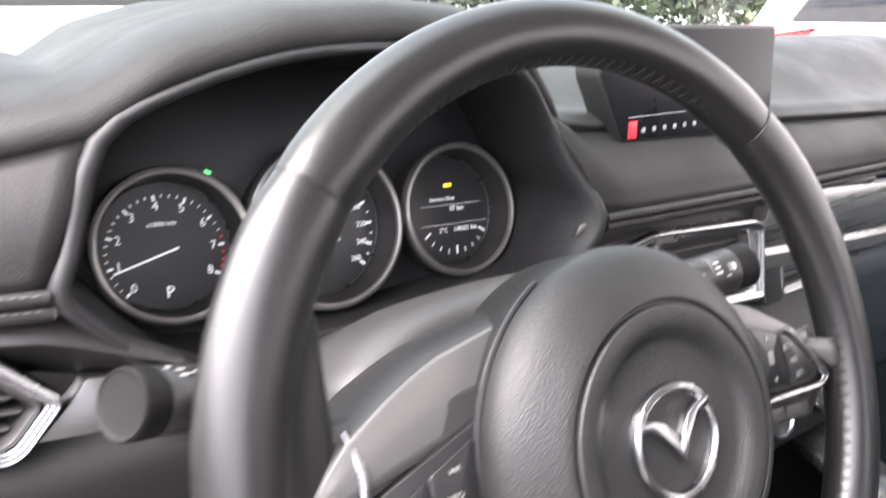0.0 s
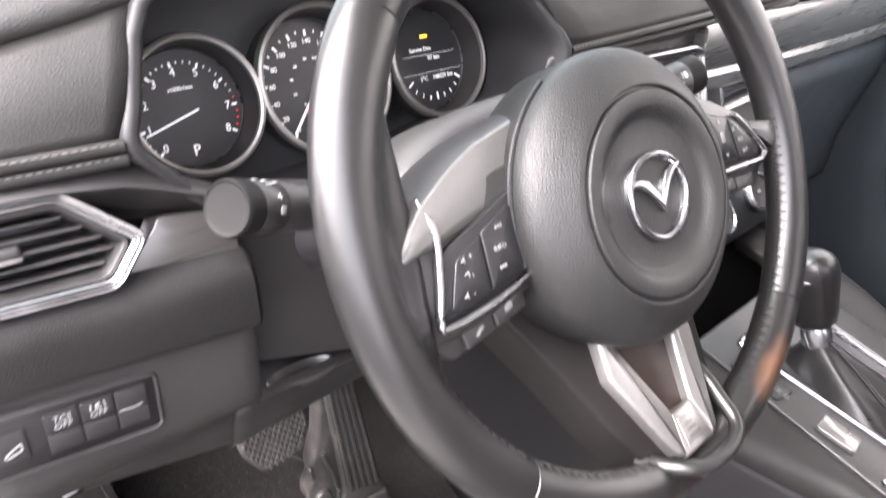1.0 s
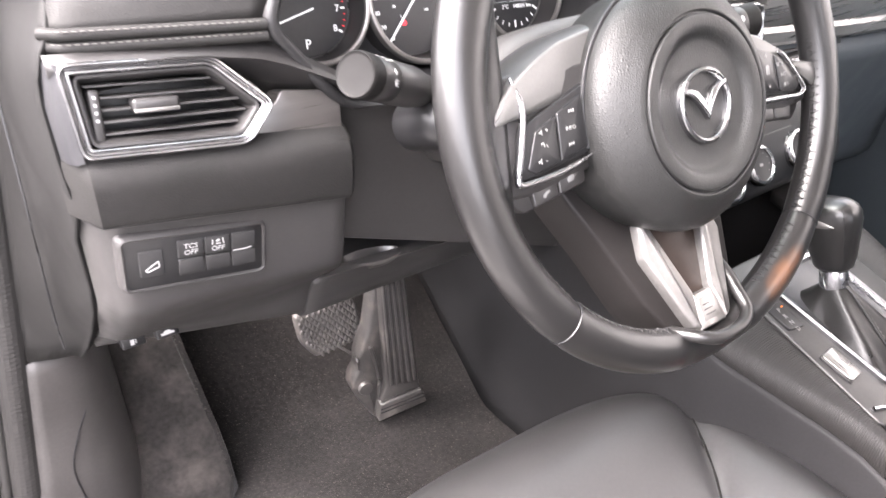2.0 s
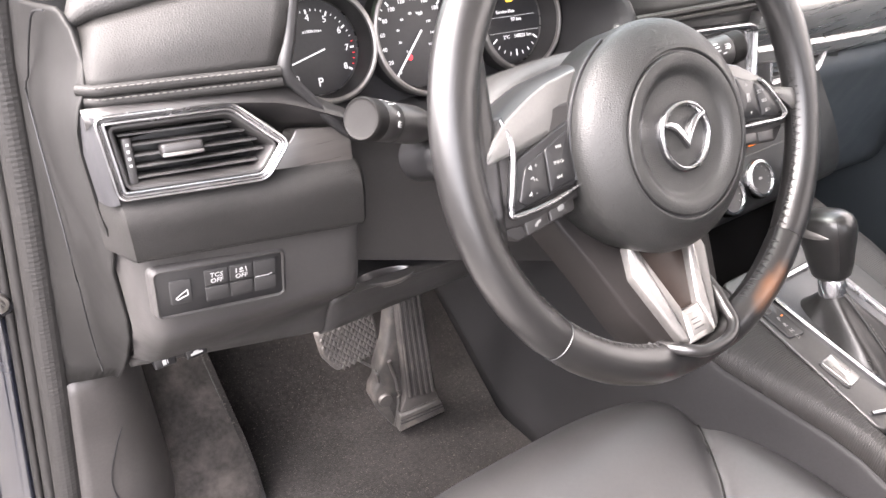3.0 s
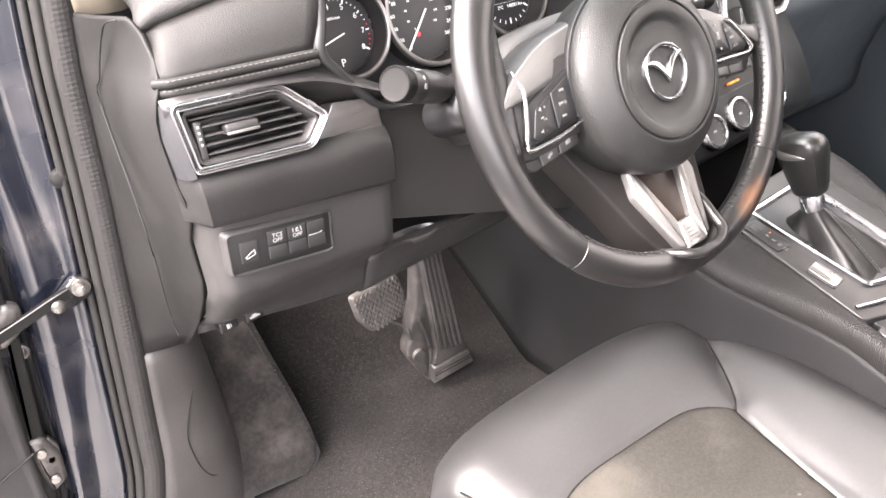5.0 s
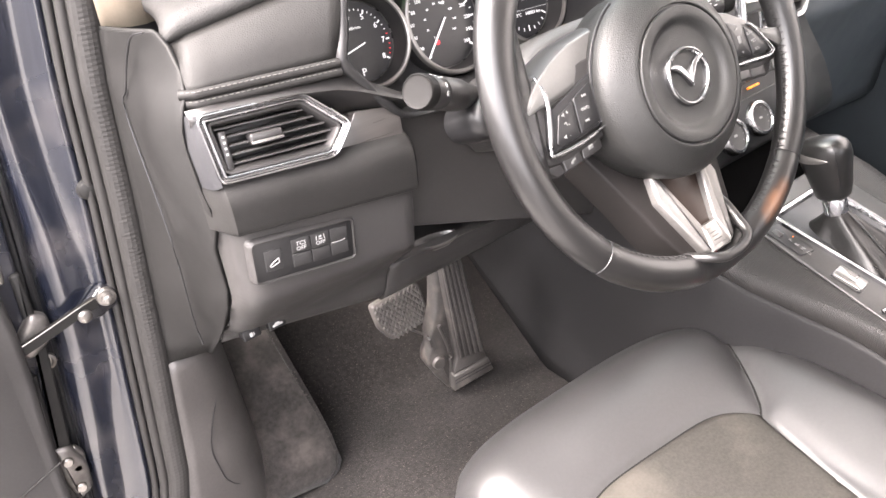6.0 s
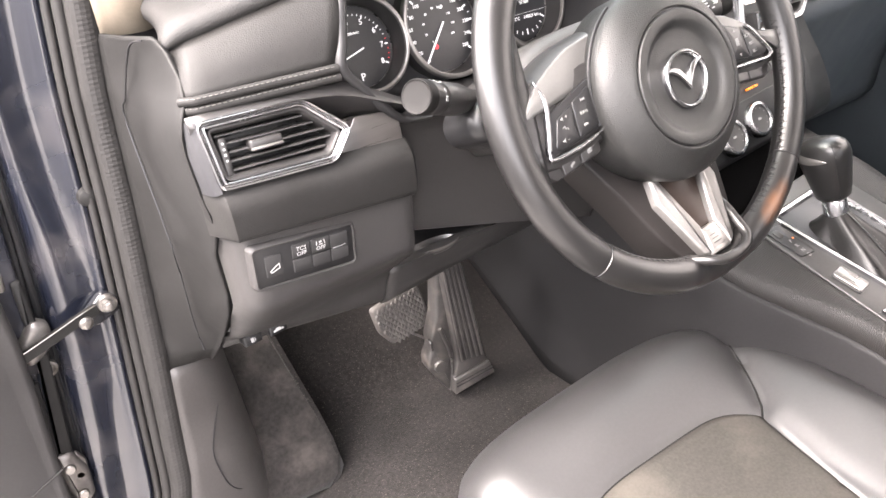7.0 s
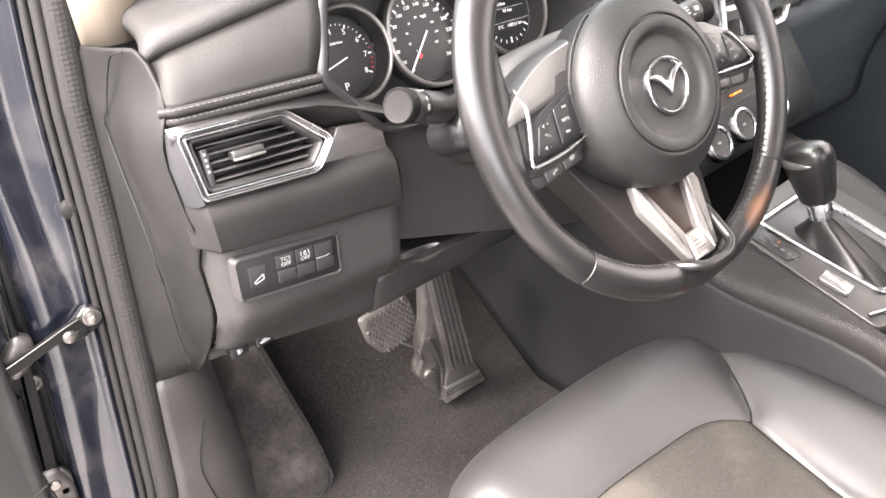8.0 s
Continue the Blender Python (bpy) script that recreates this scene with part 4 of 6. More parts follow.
        base = [(-0.166, 0.034), (-0.168, -0.036), (-0.128, -0.040), (-0.068, -0.032), (-0.06, 0.03)]
        if s == 1:
            base = [(-0.146, -0.012), (-0.158, -0.036), (-0.128, -0.040), (-0.068, -0.032), (-0.06, 0.022), (-0.100, 0.012)]
        part("spoke_base", block(POD, rounded(m(base), 0.004), -0.026, 0.003, 0.003), SATIN, w)
        panel = [(-0.070, 0.0225), (-0.1366, 0.0024), (-0.1460, -0.0250), (-0.1420, -0.0285), (-0.074, -0.0215)]
        if s == 1:
            panel = [(-0.070, 0.0180), (-0.0895, 0.0145), (-0.1185, 0.0015), (-0.1390, -0.0240), (-0.1330, -0.0275), (-0.070, -0.0225)]
        pod = part("switch_pod", block(POD, rounded(m(panel), 0.002, 3), -0.004, 0.0075, 0.001), PODBLACK, w, "gloss black switch pod with printed symbols")
        def key(pts, dome=0.0004):
            return part("key", block(POD, rounded(m(pts), 0.0015, 2), 0.006, 0.0092, 0.0007, dome), PODBLACK, pod)
        key([(-0.1285, -0.0025), (-0.1385, -0.0225), (-0.1325, -0.0262), (-0.1135, -0.0235), (-0.1110, 0.0042)])
        key([(-0.1095, 0.0050), (-0.1120, -0.0230), (-0.0890, -0.0195), (-0.0880, 0.0130)])
        if s == -1:
            for txt, a, b, size in (("INFO", -0.1010, -0.0055, 0.0036), ("+", -0.1200, -0.0030, 0.0045), ("-", -0.1240, -0.0200, 0.0045)):
                lettering(txt, POD, a, b, 0.0097, size, PRINT, pod, "print")
            for a, b, q in ((-0.0990, 0.0045, 1), (-0.1020, -0.0150, -1)):
                for k in (-0.0016, 0.0004):
                    mark(POD, [(a + q * k, b - 0.0011), (a + q * (k + 0.0018), b), (a + q * k, b + 0.0011)][::q], 0.0096, PRINT, pod, "track_symbol")
                mark(POD, rect(a + min(q * 0.0022, q * 0.0026), b - 0.0011, a + max(q * 0.0022, q * 0.0026), b + 0.0011), 0.0096, PRINT, pod, "track_symbol")
            for a, b in ((-0.1245, -0.0035), (-0.1285, -0.0200)):
                mark(POD, [(a - 0.0016, b - 0.0006), (a - 0.0004, b - 0.0006), (a + 0.0007, b - 0.0017), (a + 0.0007, b + 0.0017), (a - 0.0004, b + 0.0006), (a - 0.0016, b + 0.0006)], 0.0096, PRINT, pod, "speaker_symbol")
            mark(POD, bar(-0.1262, -0.0104, -0.1240, -0.0094, 0.0006), 0.0096, PRINT, pod, "voice_symbol")
            mark(POD, bar(-0.1240, -0.0094, -0.1236, -0.0122, 0.0006), 0.0096, PRINT, pod, "voice_symbol")
            mark(POD, bar(-0.1220, -0.0110, -0.1212, -0.0128, 0.0005), 0.0096, PRINT, pod, "voice_symbol")
        else:
            for txt, a, b, size in (("SET+", 0.1150, -0.0035, 0.0040), ("RES", 0.1180, -0.0115, 0.0040), ("SET-", 0.1210, -0.0195, 0.0040)):
                lettering(txt, POD, a, b, 0.0097, size, PRINT, pod, "print")
            mark(POD, [(0.0975, 0.004), (0.1005, 0.004), (0.099, 0.0065)], 0.0096, PRINT, pod)
            mark(POD, [(0.0985, -0.0165), (0.1015, -0.0165), (0.100, -0.019)], 0.0096, PRINT, pod)
            mark(POD, rounded(rect(0.0975, -0.009, 0.1015, -0.002), 0.001), 0.0096, PRINT, pod)
        line = ((-0.1372, 0.0310, 0.0062), (-0.1352, 0.0190, 0.0082), (-0.1356, 0.0085, 0.0090), (-0.1412, -0.0100, 0.0092), (-0.1450, -0.0205, 0.0090), (-0.1460, -0.0255, 0.0085), (-0.1440, -0.0303, 0.0085), (-0.1145, -0.0296, 0.0085), (-0.0860, -0.0250, 0.0080))
        if s == 1:
            line = ((-0.1150, 0.0060, 0.0085), (-0.1215, 0.0015, 0.0090), (-0.1415, -0.0235, 0.0090), (-0.1405, -0.0285, 0.0090), (-0.1330, -0.0302, 0.0085), (-0.105, -0.0278, 0.0085), (-0.072, -0.0252, 0.0080))
        edge = spline([POD(side(a), b, h) for a, b, h in line], 6)
        k = len(edge)
        part("chrome_strip", tube(edge, [0.0009 + 0.0013 * min(1.0, 8 * min(i, k - 1 - i) / k) for i in range(k)], 10, up=POD.n), CHROME, w)
        # small bar with two keys under the pod
        lower = [(-0.1490, -0.0330), (-0.1500, -0.0400), (-0.1400, -0.0490), (-0.0870, -0.0425), (-0.0850, -0.0290)]
        lo = part("lower_switch", block(POD, rounded(m(lower), 0.003), -0.018, -0.001, 0.0015), SATIN, w)
        part("lower_key", block(POD, rounded(m([(-0.1340, -0.0345), (-0.1330, -0.0468), (-0.1135, -0.0442), (-0.1135, -0.0325)]), 0.002), -0.004, 0.0025, 0.0010), SATIN, lo)
        part("lower_key", block(POD, rounded(m([(-0.1120, -0.0325), (-0.1120, -0.0440), (-0.0900, -0.0412), (-0.0890, -0.0300)]), 0.002), -0.004, 0.0025, 0.0010), SATIN, lo)
        if s == -1:
            mark(POD, rounded([(-0.1262, -0.0425), (-0.1242, -0.0430), (-0.1232, -0.0412), (-0.1205, -0.0405), (-0.1200, -0.0388), (-0.1228, -0.0390), (-0.1258, -0.0408)], 0.0005), 0.0026, PRINT, lo)
            mark(POD, rounded([(-0.1045, -0.0385), (-0.0995, -0.0378), (-0.0990, -0.0350), (-0.1000, -0.0342), (-0.1035, -0.0348), (-0.1048, -0.0360)], 0.0006), 0.0026, PRINT, lo)

    # lower spoke: satin silver fork with a dark window; b runs up along the spoke
    fork = Plane(WH(-0.002, -0.134, -0.0080), (1, 0, 0), WH(0, -0.100, -0.026) - WH(0, -0.168, -0.006))
    for s in (-1, 1):
        prong = [(s * 0.0400, 0.0240), (s * 0.0345, 0.0480), (s * 0.0275, 0.0480), (s * 0.0088, -0.0115), (s * 0.0135, -0.0372), (s * 0.0205, -0.0335)]
        part("silver_prong", block(fork, rounded(prong, 0.0015, 2), -0.018, 0.002, 0.0026), SILVER, w, "satin silver fork of the lower spoke")
    part("silver_foot", block(fork, rounded([(-0.0145, -0.0380), (0.0145, -0.0380), (0.0092, -0.0125), (-0.0092, -0.0125)], 0.001, 2), -0.016, 0.0004, 0.0012), SILVER, w)
    plate = part("foot_plate", block(fork, [(-0.0090, -0.0330), (0.0090, -0.0330), (0.0078, -0.0170), (-0.0078, -0.0170)], 0.0002, 0.0010, 0.0004), SILVER, w)
    for k in range(3):
        mark(fork, rect(-0.0052, -0.0296 + 0.0036 * k, 0.0052 - 0.0015 * k, -0.0288 + 0.0036 * k), 0.0011, SATIN, plate, "embossed_bar")
    part("fork_window", block(fork, rounded([(-0.030, 0.055), (0.030, 0.055), (0.011, -0.015), (-0.011, -0.015)], 0.001), -0.028, -0.0055, 0.0006), BROWNSATIN, w)
    edge_line = ((0.088, 0.112), (0.079, 0.080), (0.0625, 0.039), (0.0485, -0.004), (0.036, -0.030), (0.0245, -0.0435))
    outline = list(edge_line) + [(-a, b) for a, b in reversed(edge_line)]
    part("lower_spoke", block(fork, rounded([(a * 0.92, b) for a, b in outline], 0.006), -0.050, -0.026, 0.006), WEDGE, w)
    part("spoke_wedge", block(fork, rounded(outline, 0.006), -0.040, -0.0075, 0.0035), WEDGE, w)
    # leather lip of the rim around the fork's foot
    lip_line = spline([fork(a, b, h) for a, b, h in ((-0.0350, -0.027, -0.016), (-0.033, -0.031, -0.007), (-0.030, -0.035, 0.001), (-0.024, -0.0395, 0.0080), (-0.012, -0.0445, 0.0115), (0.012, -0.0445, 0.0115), (0.026, -0.037, 0.009), (0.0305, -0.023, 0.003), (0.0345, -0.010, -0.003), (0.0380, 0.003, -0.012))], 5)
    part("rim_lip", tube(lip_line, 0.0046, 12, up=fork.n), RIM, w)


build_wheel()


# ---------------------------------------------------------------- steering column and stalks
def build_column():
    col = thing("steering_column", "black plastic steering column shroud", "steering column", (0, 0.15, 0.6))
    axis = -WH.n
    rows = []
    for d, wide, top, narrow, low in ((0.056, 0.104, 0.050, 0.070, -0.028), (0.064, 0.110, 0.0585, 0.076, -0.026), (0.09, 0.112, 0.0600, 0.080, -0.028), (0.12, 0.110, 0.0590, 0.080, -0.028), (0.17, 0.088, 0.052, 0.072, -0.036), (0.26, 0.064, 0.040, 0.046, -0.036)):
        c = WH.o + axis * d
        half = [(-narrow, low + 0.012), (-narrow * 1.15, -0.015), (-wide * 0.9, 0.012), (-wide, 0.024), (-wide * 0.93, top * 0.66), (-wide * 0.62, top * 0.92), (-wide * 0.25, top)]
        ring = half + [(-a, b) for a, b in reversed(half)] + [(narrow * 0.7, low), (-narrow * 0.7, low)]
        rows.append(spline([c + WH.u * a + WH.v * b for a, b in ring], 3, closed=True))
    bm = bmesh.new()
    vs = skin(bm, rows, close_v=True)
    cap(bm, list(reversed(vs[0])))
    part("column_shroud", bm, PLASTIC, col, angle=60)
    part("stalk_socket", lathe(Plane(WH(-0.1085, 0.008, -0.122), WH.u, WH.v), [(0.0200, -0.040), (0.0205, -0.020), (0.0205, 0.000), (0.0190, 0.0080), (0.0150, 0.0130), (0.0080, 0.0155), (0.0020, 0.0160)], 36), PODBLACK, col, "black round socket of the light stalk")
    part("ignition_ring", lathe(Plane((0.085, 0.115, 0.60), (0, 1, 0), (0, 0, 1)), [(0.017, 0.0), (0.017, 0.012), (0.014, 0.014), (0.010, 0.010)], 24), DARK, col)
    part("height_lever", block(Plane(WH(-0.03, -0.062, -0.12), (1, 0, 0), WH.n), rounded(rect(-0.028, -0.012, 0.02, 0.016), 0.004), -0.012, 0.0, 0.003), DARK, col)


def stalk(name, label, root, tip, symbols):
    st = thing(name, label, "stalk", root)
    a, b = Vector(root), Vector(tip)
    d = (b - a).normalized()
    side = d.cross(Vector((0, 0, 1))).normalized()
    fr = Plane(b, side, d.cross(side))
    length = (b - a).length
    part("arm", lathe(fr, [(0.0095, -length), (0.0120, -0.082), (0.0138, -0.072), (0.0144, -0.066), (0.0144, -0.0352), (0.0140, -0.0345)], 40), SATIN, st)
    body = part("switch_barrel", lathe(fr, [(0.0138, -0.0346), (0.0144, -0.0338), (0.0146, -0.0142), (0.0142, -0.0136)], 40, closed_top=False), SATIN, st, "dark switch barrel with white symbols")
    part("end_knob", lathe(fr, [(0.0138, -0.0138), (0.0147, -0.0130), (0.0150, -0.0030), (0.0146, -0.0008), (0.0138, 0.0), (0.0130, -0.0006), (0.012, -0.0008), (0.004, -0.0008)], 44, closed_base=True), KNOB, st, "grey twist knob at the stalk end")
    cap_ob = body
    for along, ang, w, h in symbols:
        w, h = w * 0.75, h * 0.75
        c, q = math.cos(radians(ang)), math.sin(radians(ang))
        n = fr.u * c + fr.v * q
        p = Plane(fr.o + fr.n * along + n * 0.0146, fr.n, (-fr.u * q + fr.v * c))
        if h > 0.0026:
            mark(p, [(0.0, -h / 2), (w * 0.3, -h / 2), (w / 2, -h * 0.2), (w / 2, h * 0.2), (w * 0.3, h / 2), (0.0, h / 2)], 0.0, WHITE, cap_ob)
            for k in range(3):
                mark(p, rect(-w / 2, -h / 2 + k * h * 0.38, -w * 0.12, -h / 2 + k * h * 0.38 + 0.0006), 0.0, WHITE, cap_ob)
        else:
            mark(p, rect(-w / 2, -h / 2, w / 2, h / 2), 0.0, WHITE, cap_ob)
    return st


build_column()
stalk("turn_signal_stalk", "black light stalk with white lamp symbols", (-0.100, 0.1475, 0.640), (-0.191, 0.1025, 0.682),
      [(-0.0270, 180, 0.0060, 0.0060), (-0.0260, 208, 0.0048, 0.0010), (-0.0260, 208, 0.0010, 0.0048), (-0.0230, 240, 0.0060, 0.0014), (-0.0230, 254, 0.0050, 0.0014), (-0.0300, 246, 0.0040, 0.0014), (-0.0180, 262, 0.0040, 0.0014)])
stalk("wiper_stalk", "black wiper stalk with white symbols", (0.100, 0.122, 0.645), (0.200, 0.092, 0.664),
      [(-0.0200, 325, 0.0070, 0.0065), (-0.0300, 332, 0.0060, 0.0018), (-0.0300, 318, 0.0050, 0.0016), (-0.0300, 304, 0.0050, 0.0016), (-0.0240, 345, 0.0045, 0.0014), (-0.0420, 325, 0.0030, 0.0030)])


# ---------------------------------------------------------------- knee panel, switches, lower column cover
def build_knee():
    kn = thing("knee_panel", "dark grey plastic knee panel under the dashboard", "panel", (-0.25, 0.25, 0.45))
    rows = []
    for t in np.linspace(0, 1, 18):
        x = -0.347 + 0.1985 * t
        edge = 0.030 * max(0, 1 - t / 0.085) ** 1.5
        bz = 0.578 - 0.031 * t
        low = 0.362 - 0.016 * t
        ly = 0.386 - 0.045 * t
        sec = [(0.236, bz - 0.002), (0.2150 + edge, bz - 0.0020), (0.2125 + edge, bz - 0.0045), (0.2165 + edge, bz - 0.03), (0.2230 + edge, 0.507 - 0.022 * t), (0.2310 + edge, 0.484 - 0.020 * t), (0.256 + edge, 0.458 - 0.014 * t), (0.300 + edge * 0.7, 0.416 - 0.008 * t),
               (ly - 0.018 + edge * 0.3, low + 0.019), (ly - 0.006, low + 0.004), (ly + 0.004, low - 0.001), (ly + 0.03, low), (ly + 0.06, low + 0.01)]
        rows.append(spline([(x, a, b) for a, b in sec], 3))
    face = rows[17]
    for dx, dy in ((0.0025, 0.003), (0.004, 0.010), (0.0045, 0.04)):
        rows.append([p + Vector((dx, dy if p.z > 0.414 else 0.0, 0)) for p in face])
    thick(part("panel_skin", sheet(rows), PLASTIC, kn, angle=55), 0.005)
    # below the open cubby the panel runs on as a sloping face with a rolled lip
    below = [p for p in face if p.z <= 0.414]
    rows, tray = [], []
    for x in np.linspace(-0.1485, 0.20, 20):
        drop = -0.06 * (x + 0.150)
        top = below[0]
        lip_y, lip_z = top.y - 0.004, 0.4145 + drop
        rows.append([Vector((x, lip_y + 0.012, lip_z - 0.006)), Vector((x, lip_y + 0.006, lip_z)), Vector((x, lip_y, lip_z - 0.001))]
                    + [Vector((x, p.y, p.z + drop * max(0.0, min(1.0, (p.z - 0.360) / 0.054)))) for p in below])
        tray.append(spline([(x, lip_y + 0.010, lip_z - 0.004), (x, lip_y + 0.018, lip_z - 0.022), (x, 0.39, lip_z - 0.022), (x, 0.405, lip_z - 0.012), (x, 0.41, 0.50)], 3))
    thick(part("lower_face", sheet(rows), PLASTIC, kn, angle=55), 0.004)
    part("cubby_tray", sheet(tray), DARK, kn, "black open storage tray", angle=60)
    # cover around the steering column, with the open cubby and the panel below it
    rows = []
    for x in np.linspace(-0.150, 0.19, 18):
        drop = -0.37 * (x + 0.11)
        sec = [(0.262, 0.610), (0.258, 0.59), (0.262, 0.55 + drop * 0.4), (0.272, 0.50 + drop * 0.8), (0.280, 0.4675 + drop), (0.286, 0.4620 + drop), (0.33, 0.4650 + drop)]
        rows.append(spline([(x, a, b) for a, b in sec], 4))
    thick(part("column_cover", sheet(rows), PLASTIC, kn), 0.005)
    dish = Plane((-0.074, 0.306, 0.4105), (1, -0.10, -0.06), (0.10, 1, 0))
    part("cup_dish", lathe(dish, [(0.0362, -0.0020), (0.0368, 0.0), (0.0358, 0.0014), (0.0346, 0.0004), (0.0320, -0.0045), (0.0250, -0.0085), (0.010, -0.0100), (0.002, -0.0102)], 48, squash=0.42), STRIP, kn, "shallow oval dish with a shiny lip", angle=60)
    return kn


def release_tab(x, y, z, label):
    tab = thing("release_lever", label, "lever", (x, y, z), group="release levers under the knee panel")
    fr = Plane((x, y - 0.001, z - 0.002), (1, 0, 0.0), (0, 0.10, 0.99))
    body = part("lever_body", block(fr, rounded(rect(-0.0115, -0.0065, 0.0115, 0.008), 0.0025), -0.022, -0.002, 0.002), BLACKSEAL, tab)
    if x > -0.300:
        mark(fr, [(-0.0065, -0.0025), (0.0065, -0.0022), (0.0062, 0.0002), (0.0034, 0.0006), (0.0018, 0.0026), (-0.0026, 0.0024), (-0.0042, 0.0005), (-0.0068, 0.0001)], -0.0018, WHITE, body, "white_symbol")
    else:
        mark(fr, rect(-0.0030, -0.0030, 0.0008, 0.0030), -0.0018, WHITE, body, "white_symbol")
        mark(fr, rect(0.0018, -0.0022, 0.0028, 0.0022), -0.0018, WHITE, body, "white_symbol")


def build_switches():
    fr = Plane((-0.272, 0.2128, 0.527), (1, 0.02, 0.0), (0, -0.15, 1))
    sw = thing("switch_panel", "black dashboard switch panel with push buttons, highlight drawn along the lower edge", "switch panel", fr(0, 0, 0))
    out = [(-0.0545, 0.0315), (-0.0572, -0.0125), (0.0480, -0.0330), (0.0505, 0.0118)]
    part("panel_frame", ring_frame(fr, rounded(out, 0.004), [(-0.0045, -0.012), (-0.0040, -0.0048), (-0.0028, -0.0020), (-0.0012, -0.0004), (0.0002, -0.0008), (0.0010, -0.0035)]), PLASTIC, sw)
    part("panel_base", block(fr, rounded(inset(out, -0.0005), 0.003), -0.012, -0.0018, 0.0004), PODBLACK, sw)
    # Pale tube drawn in for the highlight on the recess's lower lip.
    part("lip_highlight", tube([fr(-0.0550, -0.0138, -0.0006), fr(-0.01, -0.0226, -0.0002), fr(0.0440, -0.0330, -0.0002), fr(0.0490, -0.0305, -0.0004), fr(0.0500, -0.010, -0.0006)], [0.0004, 0.0009, 0.0010, 0.0008, 0.0003], 8), PANEL, sw)

    def push(poly):
        return part("push_button", block(fr, rounded(poly, 0.0016, 3), -0.004, -0.0006, 0.0006), DARKTRIM, sw)

    slope = -0.185
    tr = push([(-0.0455, 0.0200), (-0.0470, -0.0035), (-0.0295, -0.0068), (-0.0280, 0.0165)])
    mark(fr, bar(-0.0425, 0.0020, -0.0375, 0.0050, 0.0009), -0.0005, WHITE, tr)
    mark(fr, bar(-0.0375, 0.0050, -0.0325, 0.0072, 0.0009), -0.0005, WHITE, tr)
    mark(fr, bar(-0.0325, 0.0072, -0.0325, 0.0020, 0.0009), -0.0005, WHITE, tr)
    mark(fr, bar(-0.0325, 0.0020, -0.0415, 0.0002, 0.0009), -0.0005, WHITE, tr)
    mark(fr, bar(-0.0415, 0.0002, -0.0425, 0.0020, 0.0009), -0.0005, WHITE, tr)
    for i in range(3):
        a0, a1 = -0.0172 + 0.0208 * i, -0.0172 + 0.0208 * i + 0.0196
        up = lambda a: 0.0193 + slope * (a + 0.0172)
        top = push([(a0, up(a0)), (a0 - 0.0008, up(a0) - 0.0158), (a1 - 0.0008, up(a1) - 0.0158), (a1, up(a1))])
        push([(a0 - 0.0010, up(a0) - 0.0172), (a0 - 0.0018, up(a0) - 0.0318), (a1 - 0.0018, up(a1) - 0.0318), (a1 - 0.0010, up(a1) - 0.0172)])
        mid = a0 + 0.0096
        lie = math.atan(slope)
        if i == 0:
            lettering("TCS", fr, mid, up(mid) - 0.0055, -0.0005, 0.0062, WHITE, top, "print", spin=lie)
            lettering("OFF", fr, mid - 0.0004, up(mid) - 0.0112, -0.0005, 0.0062, WHITE, top, "print", spin=lie)
        elif i == 1:
            b = up(mid)
            for q in (bar(mid - 0.0045, b - 0.0066, mid - 0.0040, b - 0.0022, 0.0008), bar(mid + 0.0045, b - 0.0082, mid + 0.0040, b - 0.0030, 0.0008), bar(mid - 0.0018, b - 0.0066, mid + 0.0020, b - 0.0072, 0.0010), bar(mid - 0.0014, b - 0.0046, mid + 0.0014, b - 0.0036, 0.0018)):
                mark(fr, q, -0.0005, WHITE, top)
            lettering("OFF", fr, mid - 0.0004, up(mid) - 0.0112, -0.0005, 0.0062, WHITE, top, "print", spin=lie)
        else:
            mark(fr, bar(a0, up(a0) - 0.0160, a0 + 0.011, up(a0 + 0.011) - 0.0160, 0.0005), -0.0005, WHITE, top, "line")
            mark(fr, bar(a0 + 0.011, up(a0 + 0.011) - 0.0160, a0 + 0.015, up(a0 + 0.015) - 0.0145, 0.0006), -0.0005, WHITE, top, "line")


build_knee()
build_switches()
release_tab(-0.2835, 0.3545, 0.3725, "black bonnet release tab with a white symbol")
release_tab(-0.3165, 0.3535, 0.3755, "black fuel flap release tab with a white symbol")


# ---------------------------------------------------------------- pedals and footwell
def inside(poly, a, b):
    """Whether (a, b) lies in the polygon."""
    hit = False
    for (a0, b0), (a1, b1) in zip(poly, poly[1:] + poly[:1]):
        if (b0 > b) != (b1 > b) and a < a0 + (a1 - a0) * (b - b0) / (b1 - b0):
            hit = not hit
    return hit


